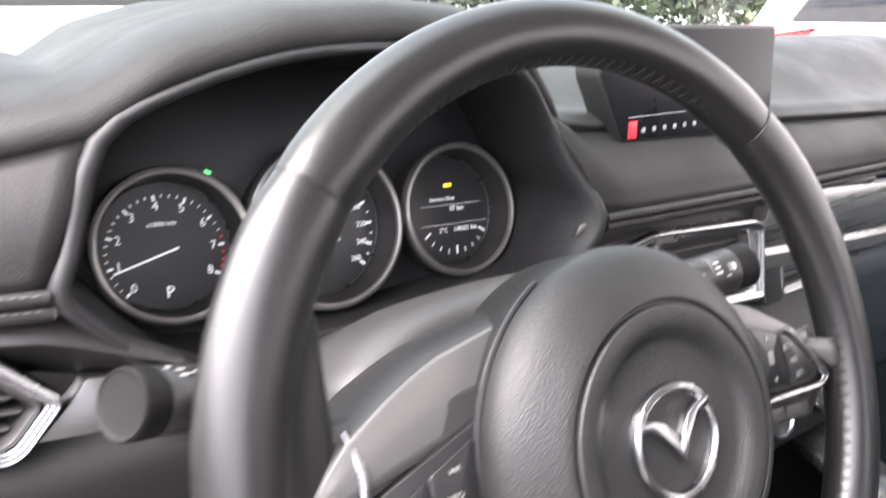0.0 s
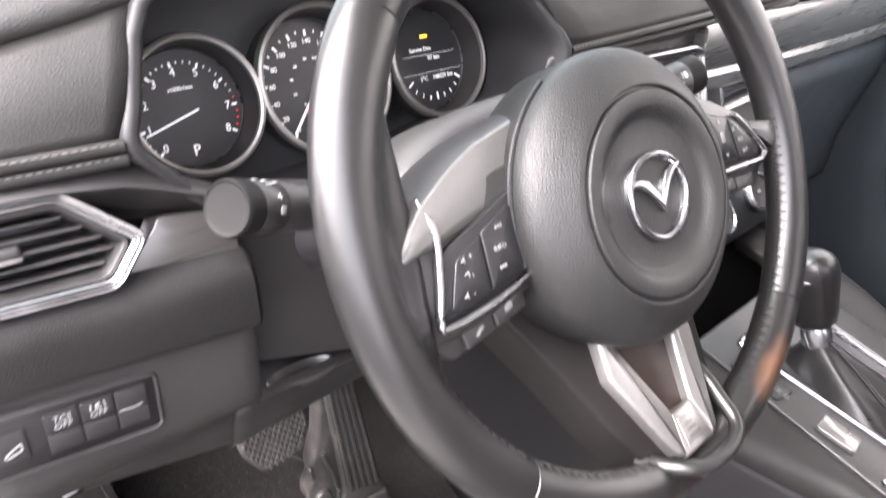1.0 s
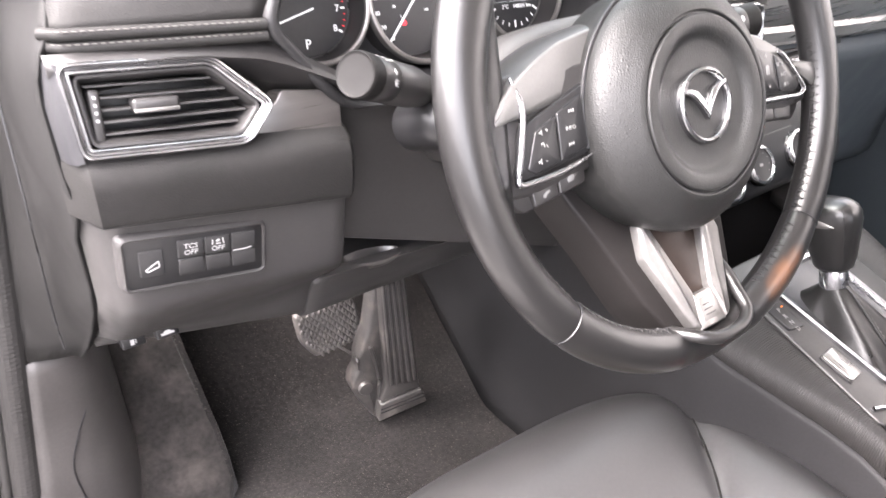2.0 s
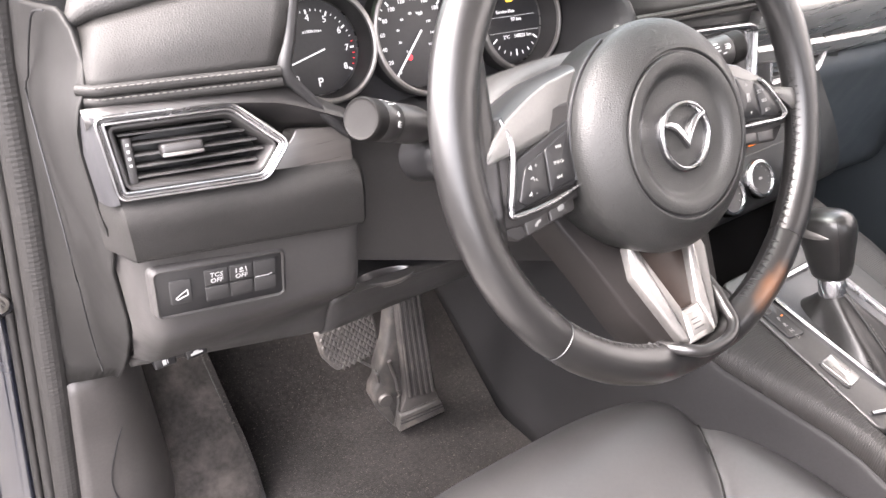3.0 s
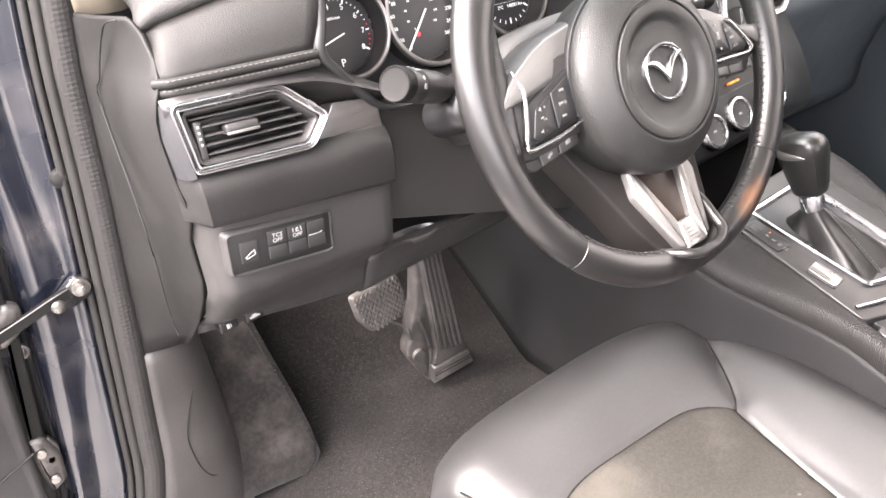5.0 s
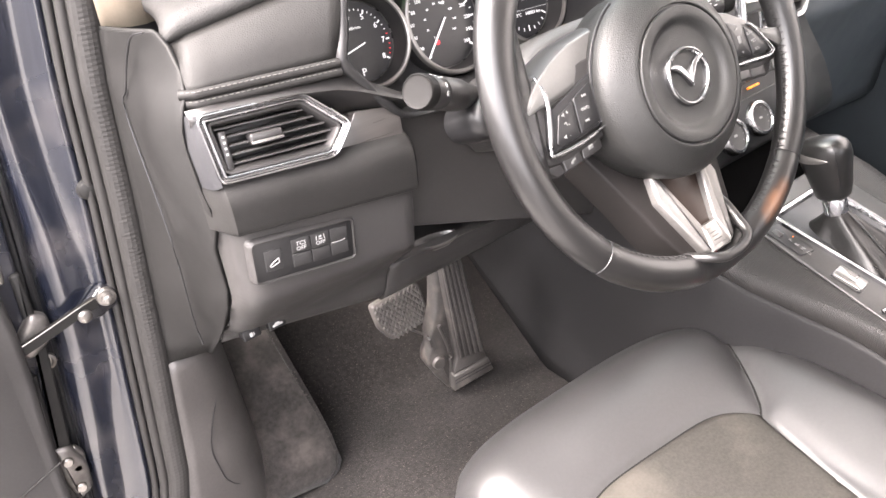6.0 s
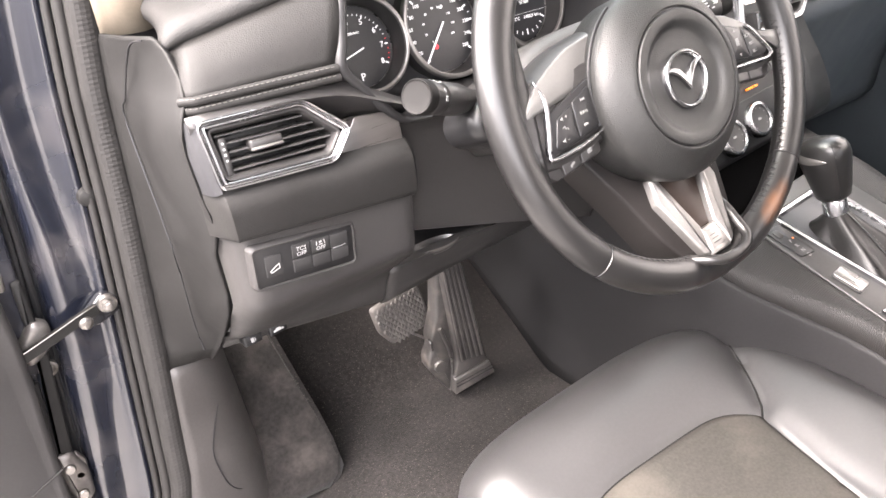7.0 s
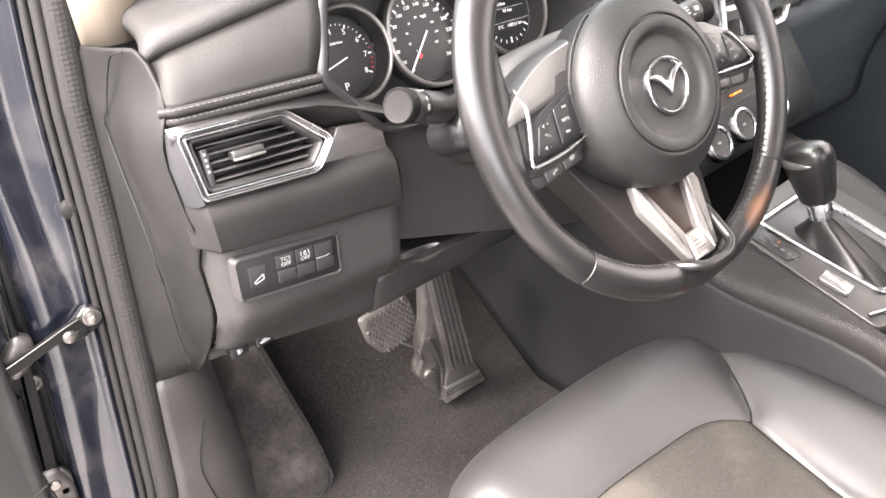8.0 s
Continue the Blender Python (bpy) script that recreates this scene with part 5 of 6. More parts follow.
def build_pedals():
    bp = thing("brake_pedal", "worn rubber brake pedal with a diamond tread", "pedal", (-0.03, 0.51, 0.19))
    fr = Plane((-0.035, 0.505, 0.175), (1, 0.1, 0), (0, 0.12, 1))
    poly = rounded([(-0.054, 0.042), (-0.050, -0.004), (-0.032, -0.036), (0.041, -0.040), (0.051, -0.018), (0.0445, 0.034), (0.036, 0.041)], [0.008, 0.008, 0.007, 0.010, 0.010, 0.008, 0.006], 4)
    pad = part("rubber_pad", block(fr, poly, -0.012, 0.0, 0.004), RUBBER, bp)
    field = inset(poly, 0.0035)
    for i in range(-6, 7):
        for j in range(-7, 9):
            a, b = 0.0094 * i + (0.0047 if j % 2 else 0) - 0.10 * 0.0066 * j * 0.5, 0.0066 * j
            if inside(field, a, b):
                part("tread_block", block(fr, rounded([(a - 0.0041, b + 0.0006), (a, b - 0.0058), (a + 0.0041, b - 0.0006), (a, b + 0.0058)], 0.0012, 2), -0.001, 0.0016, 0.0011), RUBBER, pad)
    for k in (-0.004, 0.002):
        part("white_tag", block(fr, [(k, 0.044), (k + 0.003, 0.044), (k + 0.004, 0.056), (k + 0.001, 0.056)], -0.006, -0.002, 0.0005), WHITE, bp)
    part("pedal_arm", tube(spline([(-0.02, 0.522, 0.185), (-0.02, 0.575, 0.25), (-0.018, 0.60, 0.34), (-0.015, 0.61, 0.46)], 5), 0.010, 10, flat=0.5), DARK, bp)
    ap = thing("accelerator_pedal", "black ribbed floor-hinged accelerator pedal, scuffed at the foot", "pedal", (0.045, 0.46, 0.02))
    fr = Plane((0.04, 0.442, 0.03), (1, -0.15, 0), (0, -0.03, 1))
    plate = [(-0.0305, 0.300), (0.0035, 0.300), (0.0290, 0.043), (0.0330, 0.026), (-0.0340, 0.022), (-0.0235, 0.052)]
    pl = part("pedal_plate", block(fr, rounded(plate, 0.004), -0.014, 0.0, 0.0025), PEDAL, ap)
    for i in range(5):
        f = (i + 0.5) / 5
        lo, hi = -0.0205 + 0.0480 * f, -0.0265 + 0.0340 * f
        part("rib", block(fr, rounded([(lo - 0.0026, 0.052 - 0.006 * f), (lo + 0.0026, 0.052 - 0.006 * f), (hi - 0.0030, 0.298), (hi - 0.0068, 0.298)], 0.001, 2), -0.001, 0.0042, 0.0016), PEDAL, pl)
    foot = part("pedal_foot", block(fr, rounded([(-0.036, 0.0215), (0.0335, 0.0275), (0.0415, -0.003), (-0.0395, -0.0125)], 0.003), -0.030, 0.005, 0.003), PEDAL, ap)
    for q in (0.0, 0.5):
        part("hinge_line", tube([fr(-0.036 - 0.001 * q, 0.012 - 0.014 * q, 0.0052), fr(0.036 + 0.002 * q, 0.017 - 0.013 * q, 0.0052)], 0.0012, 6), BLACKSEAL, foot)
    back = Plane((0.04, 0.456, 0.03), (1, -0.15, 0), (0, -0.03, 1))
    outline = [(-0.010, 0.240), (-0.030, 0.240), (-0.034, 0.200), (-0.042, 0.150), (-0.052, 0.125), (-0.0585, 0.107), (-0.0580, 0.086), (-0.068, 0.071), (-0.071, 0.050), (-0.059, 0.021), (-0.036, -0.022), (-0.016, -0.004), (-0.012, 0.05)]
    bracket = part("pedal_bracket", block(back, rounded(outline, 0.007, 4), -0.030, 0.0, 0.005), PEDAL, ap, "dark pedal housing with a worn foot")
    part("pivot_pin", lathe(back, [(0.0125, -0.002), (0.0120, 0.004), (0.0105, 0.0055), (0.004, 0.0055)], 20, -0.0500, 0.0500), PEDAL, bracket)
    part("bracket_rib", tube(spline([back(-0.036, -0.012, 0.001), back(-0.030, 0.03, 0.003), back(-0.030, 0.075, 0.002), back(-0.040, 0.125, 0.001)], 4), 0.0035, 8), PEDAL, bracket)
    part("edge_bead", tube(spline([Vector((-0.024, 0.521, 0.129)), Vector((-0.012, 0.490, 0.125)), back(-0.0600, 0.107, -0.002), back(-0.0575, 0.086, -0.002)], 4), 0.0022, 8), PEDAL, bracket)
    rest = thing("footrest", "carpeted dead pedal at the side of the footwell, dusty", "footrest", (-0.28, 0.5, 0.1))
    rows, side = [], []
    for y, h, xr in ((0.444, 0.000, -0.256), (0.4465, 0.014, -0.238), (0.4530, 0.036, -0.2290), (0.4680, 0.066, -0.2278), (0.49, 0.098, -0.2285), (0.56, 0.193, -0.2350), (0.68, 0.33, -0.235), (0.78, 0.42, -0.235)):
        rows.append(spline([(-0.40, y - 0.02, h + 0.045), (-0.34, y, h + 0.018), (xr - 0.016, y, h + 0.004), (xr - 0.004, y + 0.002, h)], 4))
        side.append(spline([(xr - 0.004, y + 0.002, h), (xr, y + 0.004, h - 0.006), (xr + 0.006, y + 0.020, -0.02 + max(0, y - 0.6) * 0.5)], 4))
    thick(part("top_carpet", sheet(rows), LITCARPET, rest), 0.006)
    thick(part("side_carpet", sheet(side), CARPET, rest), 0.006)


def build_side_trim():
    kp = thing("kick_panel", "grey plastic kick panel beside the driver footwell", "trim panel", (-0.38, 0.42, 0.2))
    rows = []
    for z in (0.350, 0.33, 0.30, 0.25, 0.20, 0.14, 0.08, 0.03, -0.02):
        xe = aperture(z) + 0.019
        rows.append(spline([(-0.322 - 0.02 * z, 0.66, z), (-0.328, 0.52, z), (-0.340, 0.465, z), (-0.364 + (z - 0.35) * 0.06, 0.425, z), (xe, 0.414, z)], 4))
    thick(part("panel_skin", sheet(rows), LITKICK, kp), 0.004)
    hatch = [Vector((x, y - 0.0005, z)) for x, y, z in ((-0.350, 0.4455, 0.285), (-0.368, 0.4235, 0.268), (-0.3846, 0.4159, 0.2415), (-0.4001, 0.4137, 0.203), (-0.4005, 0.4145, 0.165), (-0.3970, 0.4158, 0.138), (-0.3874, 0.4187, 0.1183), (-0.3740, 0.4270, 0.108), (-0.3580, 0.4400, 0.115), (-0.3460, 0.456, 0.14))]
    part("hatch_outline", tube(spline(hatch, 5), 0.0008, 6, up=(0, 1, 0)), BLACKSEAL, kp)
    top = part("pillar_cover", sheet([spline([(x - 0.026, y + 0.026, z), (x, y, z), (x + 0.05, y + 0.035, z)], 4)
                                      for x, y, z in ((-0.312, 0.386, 0.738), (-0.310, 0.376, 0.80), (-0.305, 0.348, 0.86), (-0.285, 0.225, 1.02), (-0.255, 0.07, 1.19))]), BEIGE)
    thick(top, 0.01)
    tagged(top, "pale beige windscreen pillar cover above the dashboard", "trim panel")


build_pedals()
build_side_trim()


# ---------------------------------------------------------------- door opening: seal, painted pillar, check strap, open door
def build_opening():
    seal = thing("door_seal", "ribbed grey rubber door seal along the opening", "door seal", (-0.43, 0.42, 0.4))
    bm = bmesh.new()
    rows = []
    n = 420
    for i in range(n + 1):
        z = -0.12 + 1.05 * i / n
        x, y = aperture(z) + 0.010, 0.417
        w = 0.0148
        proud = 0.0004 * (i % 2)
        rows.append([Vector((x + w * math.cos(f), y - (0.0105 + proud * (0.6 + 0.4 * noise.noise((i * 0.7, f * 2, 0)))) * math.sin(f), z)) for f in np.linspace(-0.6, math.pi + 0.6, 14)])
    skin(bm, rows, close_v=True)
    part("ribbed_seal", bm, SEAL, seal, angle=8)
    for dx, y, r, m, name in ((0.0085, 0.421, 0.0060, SEAL, "outer_lip"), (0.0185, 0.428, 0.0042, SEAL, "edge_lip"), (0.0260, 0.439, 0.0058, BLACKSEAL, "black_edge"), (0.0350, 0.4385, 0.0016, STRIP, "bright_edge")):
        part(name, tube([Vector((aperture(z) - dx, y, z)) for z in np.linspace(-0.12, 0.95, 40)], r, 10, up=(0, 1, 0)), m, seal)
    pil = thing("body_pillar", "dark navy painted hinge pillar of the car body", "car body", (-0.47, 0.44, 0.4))
    rows = []
    for z in np.linspace(-0.15, 1.0, 46):
        x = aperture(z)
        swell = 0.004 * math.sin(z * 11)
        rows.append(spline([(x + 0.01, 0.446, z), (x - 0.020, 0.446, z), (x - 0.024, 0.438, z), (x - 0.028, 0.436, z), (x - 0.034, 0.440, z), (x - 0.050, 0.443 + swell, z), (x - 0.068, 0.440 + swell, z), (x - 0.078, 0.441, z), (x - 0.083, 0.448, z), (x - 0.086, 0.47, z), (x - 0.092, 0.52, z), (x - 0.13, 0.54, z), (x - 0.26, 0.56, z)], 3))
    thick(part("painted_panel", sheet(rows), PAINT, pil), 0.004)
    for dx, y, r in ((0.094, 0.462, 0.0045), (0.102, 0.455, 0.003)):
        part("weather_strip", tube([Vector((aperture(z) - dx, y, z)) for z in np.linspace(-0.12, 0.95, 40)], r, 8, up=(0, 1, 0)), BLACKSEAL, pil)
    part("door_bumper", lathe(Plane((-0.412, 0.437, 0.582), (1, 0, 0), (0, -0.1, 1)), [(0.012, -0.01), (0.012, 0.004), (0.010, 0.010), (0.005, 0.013)], 20), TRIM, pil)
    sill = part("sill_trim", box(-0.50, -0.9, -0.12, -0.40, 0.40, 0.045, 0.012), TRIM)
    tagged(sill, "grey plastic door sill trim", "trim panel")
    # check strap
    ck = thing("door_check", "black steel door check strap bolted to the pillar", "door check", (-0.445, 0.43, 0.458))
    strap_line = spline([(-0.452, 0.420, 0.462), (-0.470, 0.417, 0.460), (-0.500, 0.416, 0.453), (-0.530, 0.416, 0.446), (-0.556, 0.418, 0.440)], 5)
    strap = part("strap", sweep(strap_line, [(-0.003, -0.0058), (0.003, -0.0058), (0.003, 0.0058), (-0.003, 0.0058)], (0, 0, 1)), SEAMTHREAD, ck)
    # Thin steel line modelled for the glint along the strap's top edge.
    part("edge_glint", tube([p + Vector((0, -0.003, 0.0056)) for p in strap_line], 0.0007, 6), STEEL, strap)
    plate = Plane((-0.446, 0.4255, 0.458), (1, 0, 0.22), (0, 0, 1))
    part("bracket", block(plate, rounded([(-0.030, -0.010), (-0.012, -0.017), (0.016, -0.014), (0.020, 0.006), (0.006, 0.016), (-0.012, 0.008), (-0.030, 0.003)], 0.006, 4), -0.008, 0.003, 0.003), GLOSS, ck)
    bf = Plane((-0.440, 0.421, 0.462), (1, 0, 0), (0, 0, 1))
    bolt = part("bolt", lathe(bf, [(0.0105, -0.006), (0.0105, 0.002), (0.0098, 0.003), (0.0068, 0.0032), (0.0062, 0.0085), (0.0035, 0.0090)], 24), STEEL, ck)
    part("bolt_head", block(bf, circle(0.0050, 6), 0.008, 0.0115, 0.0008), STEEL, bolt)
    part("pin", lathe(Plane((-0.468, 0.414, 0.4535), (1, 0, 0), (0, 0, 1)), [(0.0075, -0.004), (0.0075, 0.002), (0.006, 0.0035), (0.003, 0.004)], 20), STEEL, ck)
    # open door
    dr = thing("open_door", "open driver door with dark trim panel and grey edge", "car door", (-0.6, 0.40, 0.3))
    face = Plane((0, 0.44, 0), (1, 0, 0), (0, 0, 1))
    edge = [(aperture(z) - 0.105, z) for z in np.linspace(-0.15, 0.95, 30)] + [(aperture(z) - 0.20, z) for z in np.linspace(0.95, -0.15, 30)]
    part("door_edge", block(face, edge, -0.03, 0.0, 0.004), PAINT, dr, "dusty painted front edge of the door")
    trim = [(-0.533, 0.60), (-0.531, 0.52), (-0.534, 0.46), (-0.540, 0.41), (-0.556, 0.31), (-0.568, 0.22), (-0.580, 0.13), (-0.60, -0.05), (-1.3, -0.05), (-1.3, 0.60)]
    part("trim_panel", block(face, rounded(trim, 0.008), 0.004, 0.035, 0.008), PLASTIC, dr)
    part("trim_seam", tube([face(-0.556, 0.300, 0.036), face(-0.615, 0.278, 0.036)], 0.0012, 6), TRIM, dr)
    part("edge_flange", block(face, rounded([(-0.5165, 0.52), (-0.506, 0.52), (-0.514, 0.43), (-0.533, 0.33), (-0.552, 0.24), (-0.575, 0.13), (-0.592, 0.13), (-0.566, 0.25), (-0.545, 0.345), (-0.527, 0.43)], 0.004), -0.002, 0.006, 0.003), TRIM, dr, "grey flange along the door edge")
    part("hinge_arm", block(face, rounded([(-0.560, 0.300), (-0.542, 0.296), (-0.534, 0.262), (-0.540, 0.225), (-0.560, 0.215), (-0.566, 0.255)], 0.006, 4), -0.002, 0.012, 0.005), ALLOY, dr, "bare alloy hinge arm")
    for k in (0.236, 0.278):
        part("hinge_bolt", lathe(face, [(0.0065, 0.010), (0.0065, 0.015), (0.0050, 0.0165), (0.002, 0.0165)], 12, -0.5515, k), STEEL, dr)
    part("latch_plate", block(face, rounded([(-0.531, 0.540), (-0.518, 0.537), (-0.522, 0.512), (-0.534, 0.515)], 0.005), -0.004, 0.003, 0.002), STEEL, dr)
    part("check_housing", block(face, rounded([(-0.548, 0.440), (-0.516, 0.474), (-0.500, 0.462), (-0.506, 0.436), (-0.534, 0.420)], 0.008, 4), -0.004, 0.012, 0.005), ALLOY, dr, "alloy housing of the door check")
    part("grommet", lathe(face, [(0.010, -0.002), (0.010, 0.004), (0.007, 0.005), (0.005, 0.002)], 20, -0.522, 0.408), STEEL, dr)
    hg = part("hinge", block(face, rounded([(-0.556, 0.275), (-0.538, 0.288), (-0.532, 0.272), (-0.538, 0.246), (-0.552, 0.246)], 0.003), -0.004, 0.004, 0.002), STEEL, dr)
    part("hinge_pin", lathe(face, [(0.006, 0.0), (0.006, 0.010), (0.004, 0.012)], 16, -0.545, 0.262), STEEL, hg)
    part("dirt_seal", tube([Vector((aperture(z) - 0.118, 0.436, z)) for z in np.linspace(-0.12, 0.40, 24)], 0.004, 8, up=(0, 1, 0)), BLACKSEAL, dr)


build_opening()


# ---------------------------------------------------------------- centre console
CON = Plane((0.36, 0.0, 0.34), (1, 0, 0), (0, 1, 0.35))


def build_console():
    con = thing("centre_console", "black centre console with padded rails and satin selector panel", "console", (0.36, 0.0, 0.15))
    L = lambda a, y: (a - 0.36, y * 1.0595)
    # side walls and padded rails
    for s in (-1, 1):
        rows, rail_rows, seam = [], [], []
        for y in np.linspace(-0.62, 0.72, 40):
            cut = max(-0.01, (y - 0.40) * 0.80)
            rise = 0.34 + 0.35 * max(y, -0.20)
            z = rise if y < 0.16 else 0.34 + 0.35 * 0.16
            out = 0.36 - max(0.182, min(0.236, 0.182 + (0.05 - y) * 0.38))
            xo = 0.36 + s * (out - 0.004)
            rows.append(spline([(xo + s * 0.012, y, cut), (xo + s * 0.010, y, cut + (z - 0.075 - cut) * 0.4), (xo + s * 0.004, y, z - 0.065), (xo, y, z - 0.030)], 3))
            if y < 0.18:
                wide = out - 0.098
                prof = ((0.0, -0.022), (0.0, -0.010), (0.03, -0.006), (0.15, -0.002), (0.45, -0.0005), (0.70, -0.003), (0.87, -0.009), (0.97, -0.018), (1.0, -0.028), (0.97, -0.037), (0.90, -0.040))
                rail_rows.append(spline([(0.36 + s * (0.098 + wide * a), y, rise + b) for a, b in prof], 3))
                seam.append(Vector((0.36 + s * (out - 0.001), y, rise - 0.0395)))
        thick(part("side_wall", sheet(rows), CONSOLE, con), 0.006)
        thick(part("padded_rail", sheet(rail_rows), RAIL, con, "ribbed dark padded rail", angle=60), 0.003)
        part("rail_seam", tube(seam, 0.0012, 6), DARKTHREAD, con)
    top = part("selector_panel", block(CON, rounded([L(0.262, 0.10), L(0.262, -0.105), L(0.30, -0.118), L(0.42, -0.118), L(0.458, -0.10), L(0.458, 0.10)], 0.008), -0.03, -0.003, 0.002), PANEL, con, "brushed dark selector panel")
    # chrome surround of the gaiter
    well = [L(0.296, 0.075), L(0.300, 0.030), L(0.312, -0.082), L(0.345, -0.092), L(0.420, -0.084), L(0.418, 0.075)]
    part("gaiter_surround", ring_frame(CON, rounded(well, 0.010), [(-0.001, -0.004), (-0.0005, 0.001), (0.002, 0.003), (0.006, 0.002), (0.009, -0.003), (0.010, -0.012)]), CHROME, con)
    part("gaiter_well", block(CON, inset(rounded(well, 0.010), 0.006), -0.02, -0.0025, 0.001), DARK, con)
    swoop = [CON(*L(0.266, -0.090), 0.001), CON(*L(0.318, -0.106), 0.003), CON(*L(0.385, -0.112), 0.004), CON(*L(0.410, -0.104), 0.006), CON(*L(0.432, -0.078), 0.012)]
    part("chrome_bar", sweep(spline(swoop, 5), [(-0.0022, -0.003), (0.0022, -0.003), (0.0022, 0.0015), (0.0010, 0.0026), (-0.0012, 0.0026), (-0.0022, 0.0015)], CON.n), CHROME, con)
    # gear positions
    gp = part("gear_plate", block(CON, rounded([L(0.266, 0.062), L(0.268, 0.012), L(0.292, 0.008), L(0.293, 0.06)], 0.003), -0.004, 0.0, 0.0006), PODBLACK, con)
    part("unlock_key", block(CON, rounded([L(0.270, 0.056), L(0.270, 0.044), L(0.280, 0.044), L(0.280, 0.056)], 0.002), -0.002, 0.0016, 0.0006), SATIN, gp)
    for i, c in enumerate("PRND"):
        lettering(c, CON, *L(0.279, 0.034 - 0.0085 * i), 0.0004, 0.0075, PRINT, gp, "gear_letter")
    mark(CON, rect(*L(0.2855, 0.0355), *L(0.2880, 0.0368)), 0.0004, AMBER, gp, "gear_lamp")
    rim = rounded([L(0.2695, -0.0245), L(0.2735, -0.0615), L(0.2975, -0.0595), L(0.2945, -0.0225)], 0.0048)
    pk = part("parking_brake_key", block(CON, inset(rim, 0.0012), -0.004, 0.0022, 0.0008), DARKMETAL, con, "silver parking brake key")
    part("key_gap", ring_frame(CON, rim, [(0.0, -0.0028), (0.0, -0.0016), (0.0014, -0.0016), (0.0014, -0.0028)]), BLACKSEAL, pk)
    for k in (-0.0042, 0.0042):
        mark(CON, bar(*L(0.2825 + k, -0.0350), *L(0.2845 + k, -0.0500), 0.0007), 0.0022, PANEL, pk, "symbol")
    # rear part: trays, keys and rotary dial
    part("control_panel", block(CON, rounded([L(0.262, -0.120), L(0.272, -0.30), L(0.450, -0.30), L(0.458, -0.120)], 0.01), -0.03, -0.004, 0.002), PANEL, con)
    part("small_tray", block(CON, rounded([L(0.268, -0.112), L(0.30, -0.122), L(0.305, -0.142), L(0.278, -0.142)], 0.004), -0.02, -0.0032, 0.001), BLACKSEAL, con)
    for x, y in ((0.293, -0.146), (0.293, -0.172), (0.325, -0.125)):
        gap = part("key_gap", block(CON, rounded([L(x - 0.0140, y + 0.0108), L(x - 0.0140, y - 0.0108), L(x + 0.0140, y - 0.0108), L(x + 0.0140, y + 0.0108)], 0.003), -0.008, -0.0036, 0.0002), BLACKSEAL, con)
        part("key", block(CON, rounded([L(x - 0.0126, y + 0.0096), L(x - 0.0126, y - 0.0096), L(x + 0.0126, y - 0.0096), L(x + 0.0126, y + 0.0096)], 0.0025), -0.006, -0.0024, 0.0004), PANEL, gap)
    knob = part("rotary_dial", lathe(CON, [(0.030, -0.004), (0.030, 0.001), (0.024, 0.002), (0.0235, 0.004), (0.0225, 0.018), (0.021, 0.0195), (0.018, 0.020), (0.016, 0.0185)], 40, *L(0.362, -0.162)), SATIN, con, "black rotary dial with a chrome collar")
    part("chrome_collar", lathe(CON, [(0.0235, 0.0035), (0.0245, 0.005), (0.0245, 0.012), (0.0235, 0.0135)], 40, *L(0.362, -0.162), closed_top=False), CHROME, knob)
    part("volume_knob", lathe(CON, [(0.011, -0.004), (0.011, 0.012), (0.0095, 0.014), (0.008, 0.0135)], 28, *L(0.405, -0.145)), SILVER, con)
    part("armrest", box(0.25, -0.75, 0.24, 0.47, -0.32, 0.33, 0.02), SEAT, con)


